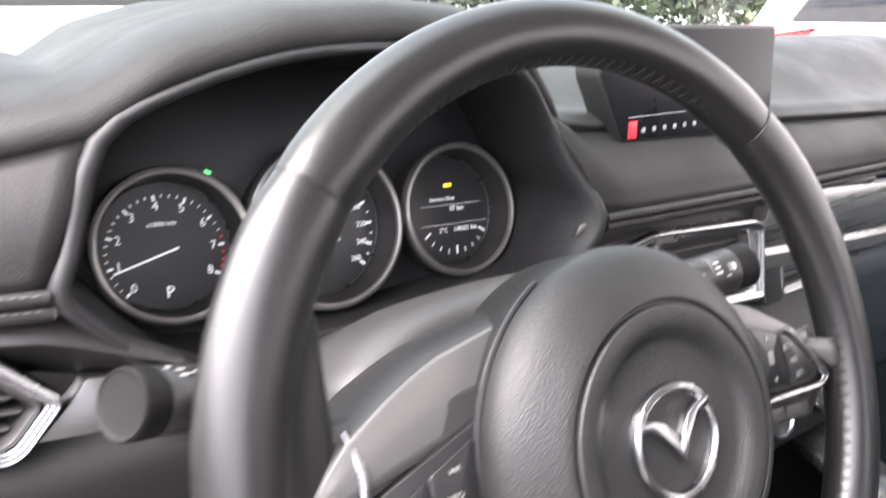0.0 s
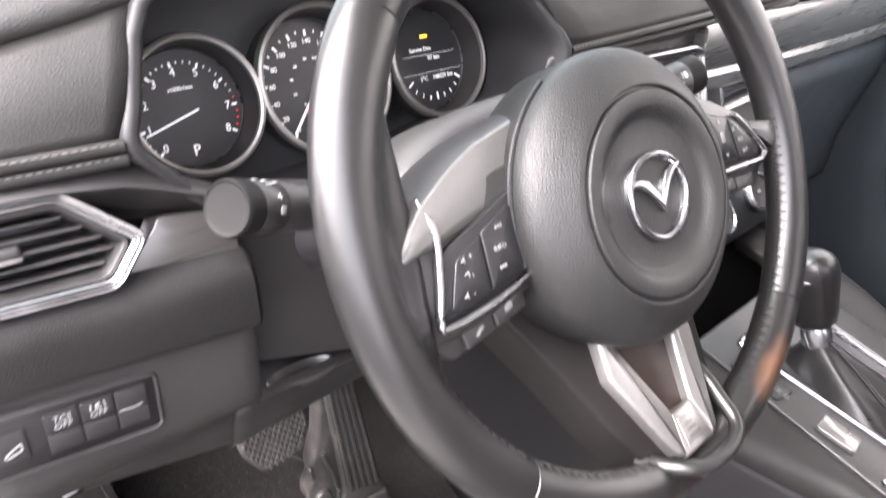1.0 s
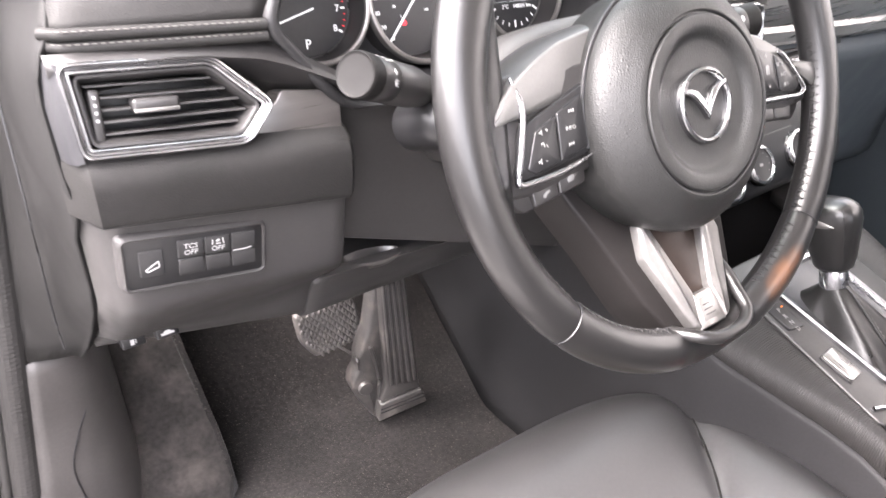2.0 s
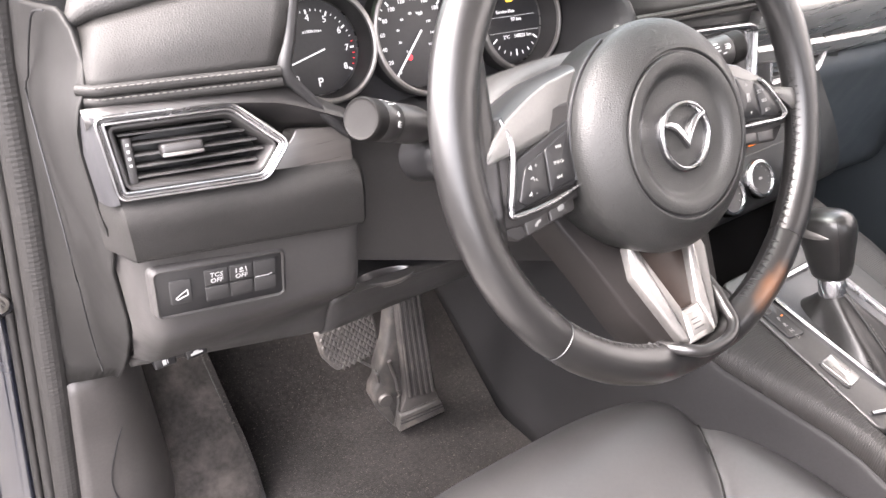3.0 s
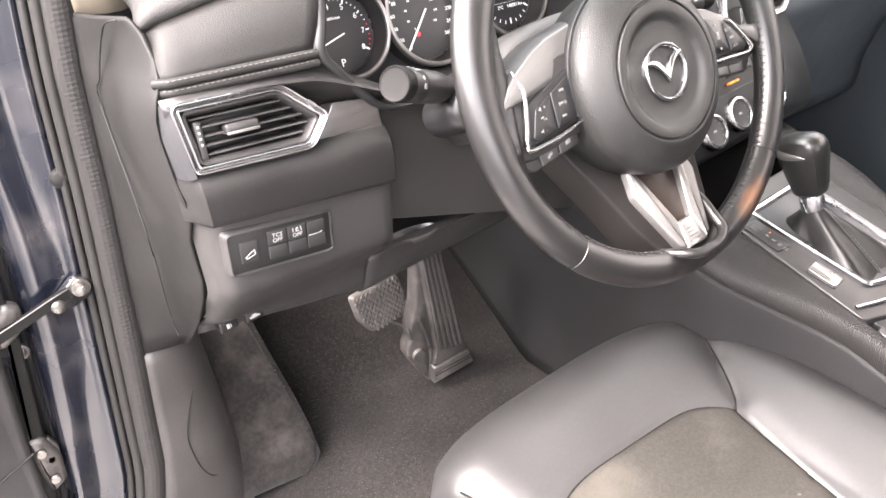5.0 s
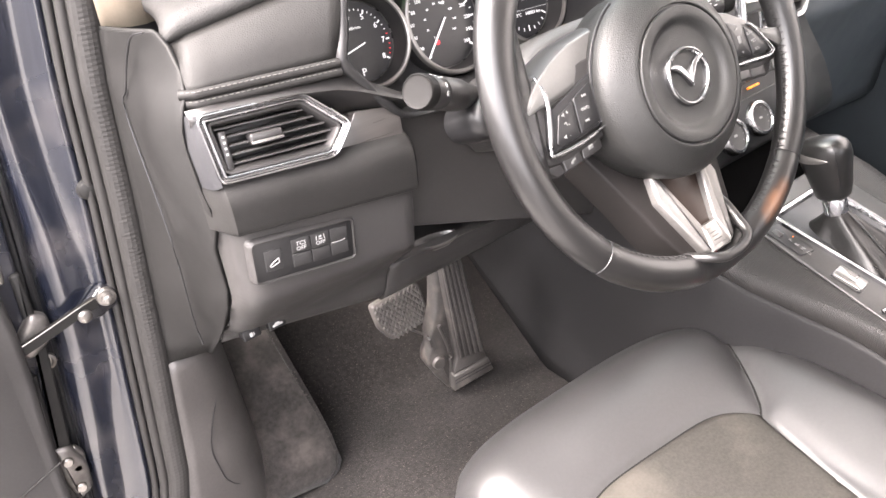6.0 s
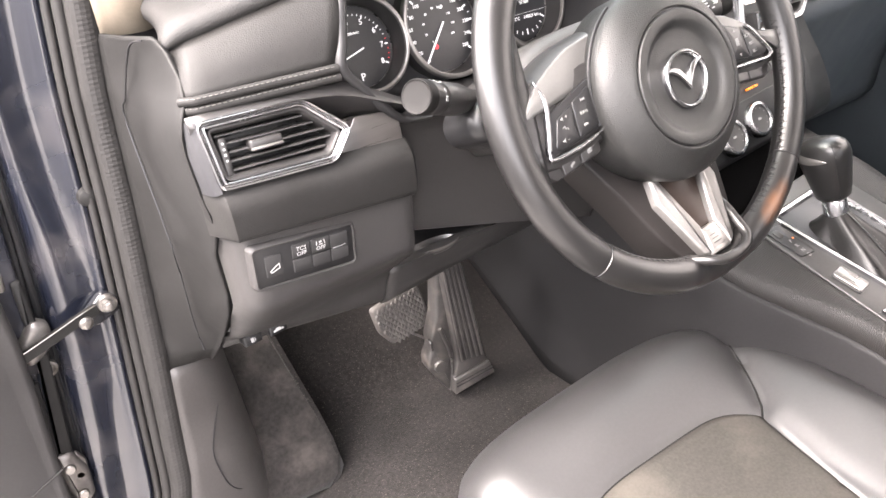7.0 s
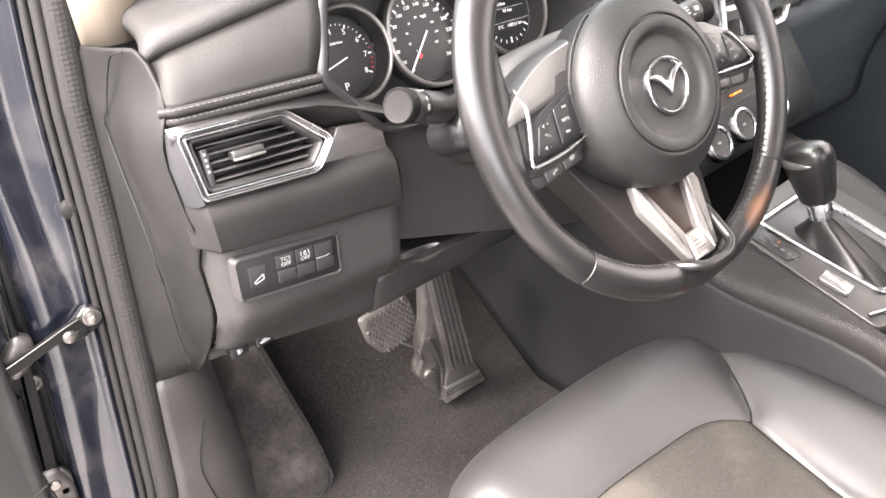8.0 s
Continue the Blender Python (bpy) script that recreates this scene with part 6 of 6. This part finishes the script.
def build_selector():
    gs = thing("gear_selector", "black leather gear selector with chrome collar and pleated gaiter", "gear selector", (0.345, 0.0, 0.33))
    base, top = Vector((0.342, 0.005, 0.345)), Vector((0.348, 0.040, 0.462))
    ax = (top - base).normalized()
    fr = Plane(base, (1, 0, 0), ax.cross(Vector((1, 0, 0))))
    if fr.n.dot(ax) < 0:
        fr = Plane(base, (1, 0, 0), -ax.cross(Vector((1, 0, 0))))
    part("chrome_collar", lathe(fr, [(0.014, 0.022), (0.0145, 0.026), (0.0145, 0.044), (0.013, 0.048)], 28), CHROME, gs)
    stations = ((0.049, 0.0140, 0.0165), (0.053, 0.0175, 0.0200), (0.066, 0.0195, 0.0235), (0.082, 0.0215, 0.0262), (0.096, 0.0236, 0.0290), (0.107, 0.0248, 0.0306), (0.116, 0.0242, 0.0300),
                (0.123, 0.0218, 0.0272), (0.1280, 0.0165, 0.0210), (0.1305, 0.0095, 0.0120), (0.1312, 0.0030, 0.0040))

    def skin_at(h, ang, grow=1.0):
        """A point on the knob at height h and angle ang, fatter towards the driver's side."""
        a = float(np.interp(h, [q[0] for q in stations], [q[1] for q in stations])) * grow
        b = float(np.interp(h, [q[0] for q in stations], [q[2] for q in stations])) * grow
        lean = 0.006 * max(0.0, (h - 0.06) / 0.07)
        return fr(a * math.copysign(abs(math.cos(ang)) ** 0.85, math.cos(ang)) - lean, b * math.copysign(abs(math.sin(ang)) ** 0.85, math.sin(ang)), h)

    turn = np.linspace(0, 2 * math.pi, 40, endpoint=False)
    bm = bmesh.new()
    vs = skin(bm, [[skin_at(q[0], f) for f in turn] for q in stations], close_v=True)
    cap(bm, vs[-1])
    cap(bm, list(reversed(vs[0])))
    part("knob", bm, RIM, gs, "black leather knob", angle=70)
    rows = []
    for t in np.linspace(0, 1, 14):
        ang, mid, half = radians(118 + 88 * t), 0.1125 - 0.0080 * t, 0.0062 * (1 - t ** 3) + 0.0004
        rows.append([skin_at(mid + half * q, ang, 1.0 + 0.030 * (1 - q * q)) for q in np.linspace(-1, 1, 6)])
    part("silver_inlay", sheet(rows), SILVER, gs, angle=70)
    part("knob_seam", tube([skin_at(h, radians(228), 1.003) for h in np.linspace(0.052, 0.124, 16)], 0.0006, 6), BLACKSEAL, gs)
    # leather gaiter, drawn back over the well
    low = [(0.300 + 0.116 * u, 0.066 - 0.148 * v) for u, v in ((0, 0), (0.5, -0.03), (1, 0), (1.0, 0.5), (1, 1), (0.5, 1.03), (0.08, 1), (0.02, 0.5))]
    ring0 = spline([(x, y, 0.330 + 0.35 * y) for x, y in low], 8, closed=True)
    rows = []
    for f in np.linspace(0, 1, 12):
        r = []
        for p in ring0:
            ang = math.atan2(p.y + 0.008, p.x - 0.358)
            q = fr(0.0140 * math.cos(ang), 0.0140 * math.sin(ang), 0.030)
            m = p.lerp(q, f)
            back = max(0.0, -math.sin(ang))
            sag = -0.016 * (1 - back) + 0.004 * back
            fold = 0.0045 * math.sin(ang * 6 + 3.0 * f + 1.2) * (0.35 + 0.65 * f)
            m.z += math.sin(math.pi * f) * (sag + fold) - 0.006 * (1 - f) * (1 - back)
            r.append(m)
        rows.append(r)
    part("gaiter", sheet(rows, close_v=True), GAITER, gs, "pleated leather gaiter", angle=75)
    ridge = min(range(len(ring0)), key=lambda k: abs(ring0[k].y + 0.082) + abs(ring0[k].x - 0.352))
    path = [rows[k][ridge] + Vector((0, 0, 0.0010)) for k in range(1, 12)]
    part("gaiter_seam", tube(path, 0.0012, 6), GAITER, gs)
    stitches([p + Vector((0.004, 0, 0.0004)) for p in path], 0.0036, 0.0020, 0.0005, THREAD, gs)


build_console()
build_selector()


# ---------------------------------------------------------------- climate panel, radio slot, screen
def build_centre():
    cp = thing("climate_panel", "dark climate control panel with chrome-ringed knobs", "control panel", (0.36, 0.18, 0.46))
    rows = []
    for x in np.linspace(0.19, 0.56, 8):
        sec = [(0.225, 0.585), (0.212, 0.56), (0.196, 0.53), (0.165, 0.48), (0.148, 0.43), (0.165, 0.40), (0.22, 0.385), (0.30, 0.37)]
        rows.append(spline([(x, a, b) for a, b in sec], 4))
    thick(part("panel_skin", sheet(rows), CLIMATE, cp), 0.005)
    fr = Plane((0.36, 0.160, 0.455), (1, 0, 0), (0, 0.55, 1))
    for a, b in ((-0.042, -0.009), (0.018, -0.003), (0.100, 0.0)):
        k = part("knob", lathe(fr, [(0.0235, -0.006), (0.0235, 0.008), (0.022, 0.0125), (0.0205, 0.013), (0.0195, 0.011), (0.012, 0.0105)], 40, a, b), PODBLACK, cp)
        part("chrome_ring", lathe(fr, [(0.0245, 0.000), (0.0255, 0.002), (0.0252, 0.010), (0.0232, 0.0135), (0.0200, 0.0142), (0.0190, 0.012)], 40, a, b, closed_top=False), CHROME, k)
        for q in range(9):
            ang = radians(220 - 32 * q)
            mark(fr, circle(0.0007, 8, a + 0.0155 * math.cos(ang), b + 0.0155 * math.sin(ang)), 0.0108, PRINT, k, "dot")
        mark(fr, rounded(rect(a - 0.0032, b - 0.0016, a + 0.0032, b + 0.0016), 0.0008), 0.0108, PRINT, k)
    f2 = Plane((0.385, 0.176, 0.512), (1, 0, 0), (0, 0.6, 1))
    for i in range(5):
        key = part("key", block(f2, rounded(rect(-0.075 + 0.031 * i, -0.009, -0.047 + 0.031 * i, 0.007), 0.002), -0.01, 0.003, 0.001), SATIN, cp)
        mark(f2, rounded(rect(-0.066 + 0.031 * i, -0.004, -0.056 + 0.031 * i, 0.002), 0.001), 0.003, PRINT, key)
    for a0, a1 in ((-0.0120, -0.0010), (0.0015, 0.0095)):
        part("heater_lamp", block(f2, rounded(rect(a0, -0.0185, a1, -0.0158), 0.0008), -0.004, 0.0014, 0.0004), AMBER, cp)
    part("chrome_line", tube([f2(-0.10, -0.0285, 0.001), f2(0.06, -0.0272, 0.001)], 0.0007, 8), PANEL, cp)
    sc = thing("infotainment_screen", "dark free-standing screen with a red menu icon and small icons", "screen", (0.395, 0.29, 0.70))
    sf = Plane((0.335, 0.246, 0.760), (1, 0, 0), (0, 0.04, 1))
    poly = [(-0.098, -0.043), (0.116, -0.050), (0.110, 0.050), (-0.124, 0.054), (-0.127, 0.014)]
    case = part("housing", block(sf, rounded(poly, 0.006), -0.026, 0.0, 0.002), SATIN, sc)
    part("glass", block(sf, rounded(inset(poly, 0.003), 0.004), -0.001, 0.0012, 0.0005), SCREEN, sc)
    mark(sf, rect(-0.090, -0.039, -0.080, -0.025), 0.0012, LITRED, case, "menu_icon")
    for i in range(7):
        mark(sf, rounded(rect(-0.0735 + 0.0135 * i, -0.0355, -0.0690 + 0.0135 * i, -0.0312), 0.0015), 0.0012, WHITE, case, "icon")
    mark(sf, rect(-0.090, -0.0215, 0.08, -0.0212), 0.0012, LIT, case, "line")


build_centre()


# ---------------------------------------------------------------- seats
def build_seat(cx, name, label, cy=0.0):
    st = thing(name, label, "car seat", (cx, -0.2, 0.0))
    hw, front, back = 0.258, 0.168, -0.50

    def seg(p, a, b):
        ab = b - a
        t = max(0.0, min(1.0, (p - a).dot(ab) / ab.length_squared))
        return (p - a - ab * t).length

    def reach(x):
        """Half width of the insert on the side where x lies."""
        return 0.128 if x > 0 else 0.150

    def insert_edge(x):
        """Front edge of the suede insert."""
        return -0.005 - 0.05 * x - 0.034 * (abs(x) / reach(x)) ** 5

    seams = []
    line = [Vector((x, insert_edge(x))) for x in np.linspace(-0.150, 0.128, 25)]
    seams += list(zip(line, line[1:]))
    bows = []
    for s in (-1, 1):
        w0 = reach(s)
        corner = Vector((s * w0, insert_edge(s * w0)))
        seams.append((corner, Vector((s * (w0 - 0.085), -0.50))))
        bow = [corner + Vector((s * (0.212 - w0 + 0.014) * t ** 0.9, (0.160 if s > 0 else 0.17) * t ** 1.25)) for t in np.linspace(0, 1, 9)]
        bows.append(bow)
        seams += list(zip(bow, bow[1:]))

    def crown(x, y):
        """Height of the cushion over its plan, before the seams."""
        u = abs(x) / hw
        q = max(0.0, min(1.0, (u - 0.38) / (0.50 if x > 0 else 0.44)))
        side = (0.035 if x > 0 else 0.030) * q * q * (3 - 2 * q) - 0.006 * u
        nose = 0.036 * math.exp(-((y - 0.078) / 0.078) ** 2) * max(0.0, 1 - 0.6 * u ** 4)
        tilt = 0.08 * min(0.0, y + 0.05)
        return 0.227 + max(side, nose) + 0.12 * min(side, nose) + tilt - 0.030 * x

    def height(x, y):
        p = Vector((x, y))
        d = min(seg(p, a, b) for a, b in seams)
        e = min(seg(p, a, b) for bow in bows for a, b in zip(bow, bow[1:]))
        return crown(x, y) - 0.004 * math.exp(-(e / 0.008) ** 2) - 0.004 * math.exp(-(d / 0.0030) ** 2) - 0.0055 * math.exp(-(d / 0.020) ** 2)

    # leather cover: rings from the middle out to the rounded edge, then down the skirt
    n = 220
    mid = Vector((0.0, -0.20))
    rows = []
    def outline(ang):
        c, s = math.cos(ang), math.sin(ang)
        depth = (front - mid.y) if s > 0 else (mid.y - back)
        k = 3.7 if s > 0 else 7.0
        r = (abs(c / hw) ** k + abs(s / depth) ** k) ** (-1 / k)
        return Vector((c * r, s * r))
    for f in [0.12 + 0.88 * i / 84 for i in range(85)]:
        row = []
        for i in range(n):
            o = outline(2 * math.pi * i / n)
            length = o.length
            q = mid + o * f
            rim = max(0.0, 1 - length * (1 - f) / 0.075)
            z = height(q.x, q.y) - 0.050 * (1 - math.sqrt(max(0.0, 1 - rim * rim)))
            row.append((cx + q.x, q.y, z))
        rows.append(row)
    for d, f in ((0.015, 1.008), (0.040, 1.006), (0.075, 0.985), (0.13, 0.95)):
        row = []
        for i in range(n):
            q = mid + outline(2 * math.pi * i / n) * f
            row.append((cx + q.x, q.y, crown(q.x, q.y) - 0.050 - d))
        rows.append(row)
    thick(part("leather_cover", sheet(rows, close_v=True), SEAT, st, angle=85), 0.003)
    # suede insert in its seam
    rows = []
    for u in np.linspace(-1, 1, 40):
        x0 = u * (reach(u) - 0.0025)
        y1 = insert_edge(x0) - 0.002
        r = []
        for t in np.linspace(0, 1, 70):
            y = y1 + (-0.49 - y1) * t ** 1.3
            x = x0 - u * 0.172 * max(0.0, -0.040 - y)
            edge = min((1 - abs(u)) * reach(u), abs(y1 - y))
            cross = y + 0.152 + 0.15 * (0.102 - x)
            z = crown(x, y) + 0.0030 - 0.0065 * math.exp(-(edge / 0.005) ** 2) - 0.004 * math.exp(-(cross / 0.0035) ** 2)
            r.append((cx + x, y, z))
        rows.append(r)
    thick(part("suede_insert", sheet(rows), SUEDE, st, "grey suede centre panel, stained", angle=85), 0.003)
    for bow in bows:
        part("seam_thread", tube([(cx + p.x, p.y, height(p.x, p.y) + 0.0030) for p in (bow[:-1] if bow[0].x > 0 else bow[:-3])], 0.0013, 6), SEAMTHREAD, st)
    part("seam_thread", tube([(cx + p.x, p.y, height(p.x, p.y) + 0.0030) for p in line], 0.0013, 6), SEAMTHREAD, st)
    part("seat_base", box(cx - 0.20, -0.48, 0.0, cx + 0.20, 0.08, 0.13, 0.02), DARK, st)
    rows = []
    for z in np.linspace(0.20, 0.86, 12):
        y = -0.47 - (z - 0.22) * 0.42
        rows.append([(cx + 0.25 * math.copysign(abs(math.cos(f)) ** 0.6, math.cos(f)) * (1 - 0.2 * max(0, z - 0.5)), y + 0.05 * math.sin(f) + (0.03 * abs(math.cos(f)) if math.sin(f) > 0 else 0), z) for f in np.linspace(0, 2 * math.pi, 24, endpoint=False)])
    bm = bmesh.new()
    vs = skin(bm, rows, close_v=True)
    cap(bm, vs[-1])
    part("backrest", bm, SEAT, st)
    st.location.y += cy


build_seat(-0.015, "driver_seat", "black leather driver seat with a grey suede insert")
build_seat(0.735, "passenger_seat", "black leather passenger seat with a grey suede insert", -0.17)
bk = thing("seat_belt_buckle", "seat belt buckle with a red release button", "buckle", (0.22, -0.20, 0.2))
bn = Vector((-0.35, -0.18, 0.92)).normalized()
bu = Vector((0.78, -0.62, 0.18)).normalized()
bfr = Plane((0.2000, -0.2088, 0.266), bu, bn.cross(bu))
part("buckle_body", block(bfr, rounded([(-0.023, -0.0145), (0.023, -0.0145), (0.0215, 0.014), (-0.0215, 0.014)], 0.005), -0.085, 0.0, 0.003), CONSOLE, bk)
part("release_button", block(bfr, rounded([(-0.0185, -0.009), (0.0185, -0.009), (0.0155, 0.0098), (-0.017, 0.0098)], 0.005, 5), -0.004, 0.004, 0.0025, 0.001), BELTRED, bk, "bright red button")


# ---------------------------------------------------------------- passenger side and outside
def build_far():
    pd = thing("passenger_door", "dark passenger door trim with an armrest and pocket", "car door", (1.08, -0.2, 0.3))
    fr = Plane((1.085, -0.2, 0.35), (0, -1, 0), (0, 0, 1))
    part("door_panel", block(fr, rounded([(-0.75, -0.36), (0.75, -0.36), (0.75, 0.36), (-0.75, 0.36)], 0.04), -0.05, 0.0, 0.012), FARTRIM, pd)
    part("armrest", block(fr, rounded([(-0.3, 0.02), (0.5, 0.06), (0.5, 0.14), (-0.35, 0.12)], 0.02), -0.01, 0.06, 0.015), FARTRIM, pd)
    part("door_pocket", block(fr, rounded([(-0.42, -0.06), (-0.31, -0.25), (0.4, -0.25), (0.4, -0.04)], 0.02), -0.01, 0.030, 0.008), FARTRIM, pd)
    ws = part("windscreen", sheet([[(0.36 + (x - 0.36) * (1 - 0.15 * f), 0.86 - 0.78 * f, 0.71 + 0.50 * f + 0.03 * math.sin(math.pi * f)) for f in np.linspace(0, 1, 8)] for x in np.linspace(-0.36, 1.08, 14)]), glass())
    thick(ws, 0.005)
    tagged(ws, "clear raked windscreen", "window", kind="structure")
    bonnet = part("bonnet", sheet([spline([(x, 0.80, 0.66), (x, 1.1, 0.70 - 0.03 * ((x - 0.36) / 0.6) ** 2), (x, 1.6, 0.62), (x, 1.95, 0.42), (x, 2.0, 0.0)], 4) for x in np.linspace(-0.4, 1.12, 12)]), PAINT)
    thick(bonnet, 0.01)
    tagged(bonnet, "navy painted bonnet of the car", "car body")


def glass():
    """Tinted windscreen glass: light passes straight through, with a faint mirror."""
    m = bpy.data.materials.new("clear_glass")
    m.use_nodes = True
    n, l = m.node_tree.nodes, m.node_tree.links
    clear, shine, mix = n.new("ShaderNodeBsdfTransparent"), n.new("ShaderNodeBsdfGlossy"), n.new("ShaderNodeMixShader")
    clear.inputs["Color"].default_value = (0.76, 0.80, 0.785, 1)
    shine.inputs["Roughness"].default_value = 0.02
    mix.inputs["Fac"].default_value = 0.05
    l.new(clear.outputs["BSDF"], mix.inputs[1])
    l.new(shine.outputs["BSDF"], mix.inputs[2])
    l.new(mix.outputs["Shader"], n["Material Output"].inputs["Surface"])
    return m


build_far()


def parked_car():
    """A white hatchback beyond the windscreen."""
    white = material("white_paint", (0.75, 0.75, 0.76), 0.3, coat=0.6, mottle=0.03)
    dark = material("dark_glass", (0.02, 0.022, 0.025), 0.1, coat=0.4)
    lamp = material("tail_lamp", (0.55, 0.02, 0.02), 0.2, coat=0.8, mottle=0.1)
    car = thing("parked_car", "white parked car with a red tail lamp", "car", (6.2, 4.6, -0.34))
    fr = Plane((5.2, 3.6, -0.34), (0.50, -0.86, 0), (0, 0, 1))
    side = [(0.0, 0.30), (0.05, 0.62), (0.10, 0.95), (0.35, 1.42), (0.7, 1.50), (2.0, 1.48), (2.9, 1.02), (3.9, 0.88), (4.05, 0.55), (4.0, 0.28)]
    part("body", block(fr, rounded(side, 0.12, 5), -1.75, 0.0, 0.10), white, car)
    part("side_glass", block(fr, rounded([(0.40, 1.02), (0.62, 1.38), (1.9, 1.38), (2.6, 1.02)], 0.06, 4), -0.1, 0.004, 0.01), dark, car)
    part("tail_lamp", block(fr, rounded([(0.02, 0.86), (0.12, 1.02), (0.62, 0.98), (0.5, 0.88)], 0.03, 4), -0.2, 0.02, 0.02), lamp, car)
    part("bumper_line", block(fr, rounded(rect(0.0, 0.78, 1.0, 0.81), 0.01, 2), -0.2, 0.01, 0.005), dark, car)
    for a in (0.8, 3.25):
        wheel = part("wheel", lathe(fr, [(0.31, -0.22), (0.31, 0.0), (0.28, 0.02), (0.2, 0.02)], 32, a, 0.31), BLACKSEAL, car)
        part("rim", lathe(fr, [(0.2, 0.015), (0.19, 0.03), (0.05, 0.035)], 24, a, 0.31), SILVER, wheel)


def tree(x, y, h, tint):
    bark = material("bark", (0.09, 0.07, 0.055), 0.9, grain=0.8, grain_size=30, mottle=0.3)
    leaf = material("leaves", tint, 0.7, mottle=0.4, mottle_size=3, sheen=0.2)
    root = thing("tree", "leafy roadside tree beyond the parked car", "tree", (x, y, -0.34), group="trees beyond the car park")
    rng = random.Random(int(x * 10))
    part("trunk", tube([(x, y, -0.34), (x + 0.05, y, h * 0.3), (x, y + 0.1, h * 0.55)], [0.16, 0.12, 0.07], 10), bark, root)
    for k in range(5):
        ang = k * 1.26
        part("limb", tube([(x, y + 0.05, h * (0.32 + 0.05 * k)), (x + math.cos(ang) * 0.6, y + math.sin(ang) * 0.6, h * (0.5 + 0.05 * k)), (x + math.cos(ang) * 1.1, y + math.sin(ang) * 1.1, h * (0.62 + 0.05 * k))], [0.06, 0.04, 0.02], 7), bark, root)
    bm = bmesh.new()
    for _ in range(1500):
        ang, r, z = rng.uniform(0, 6.283), rng.uniform(0.2, 1) ** 0.5 * h * 0.30, rng.gauss(0.68, 0.14) * h
        c = Vector((x + math.cos(ang) * r, y + math.sin(ang) * r, z))
        a, b = Vector((rng.gauss(0, 1), rng.gauss(0, 1), rng.gauss(0, 1))).normalized(), Vector((rng.gauss(0, 1), rng.gauss(0, 1), rng.gauss(0, 1))).normalized()
        s = rng.uniform(0.06, 0.13)
        bm.faces.new([bm.verts.new(c + q) for q in (a * s, b * s * 0.6, -a * s, -b * s * 0.6)])
    part("crown", bm, leaf, root)


def hedge(start, stop, height):
    """A dense clipped hedge along the far edge of the car park."""
    rng = random.Random(5)
    leaf = material("hedge_leaves", (0.045, 0.062, 0.030), 0.7, mottle=0.45, mottle_size=2.5, tint=(0.16, 0.14, 0.12), tint_amount=0.7, tint_size=1.5)
    a, b = Vector(start), Vector(stop)
    across = (b - a).cross(Vector((0, 0, 1))).normalized()
    bm = bmesh.new()
    for _ in range(5200):
        u = rng.random()
        top = height * (0.85 + 0.22 * noise.noise((u * 14, 0.3, 0)))
        z = top * rng.random() ** 0.7
        c = a.lerp(b, u) + across * rng.gauss(0, 0.28) * (1.1 - 0.4 * z / height) + Vector((0, 0, z))
        p, q = (Vector((rng.gauss(0, 1), rng.gauss(0, 1), rng.gauss(0, 1))).normalized() * rng.uniform(0.06, 0.14) for _ in range(2))
        bm.faces.new([bm.verts.new(c + v) for v in (p, q * 0.7, -p, -q * 0.7)])
    tagged(part("hedge", bm, leaf), "dense green hedge beyond the parked car", "hedge", kind="stuff")


parked_car()
hedge((4.0, 13.5, -0.34), (14.5, 8.0, -0.34), 1.75)
for spot in ((10.5, 11.5, 4.2, (0.05, 0.08, 0.03)), (12.5, 9.5, 3.6, (0.07, 0.08, 0.035)), (8.2, 13.0, 4.6, (0.045, 0.075, 0.03)), (14.5, 7.5, 4.0, (0.09, 0.06, 0.10))):
    tree(*spot)
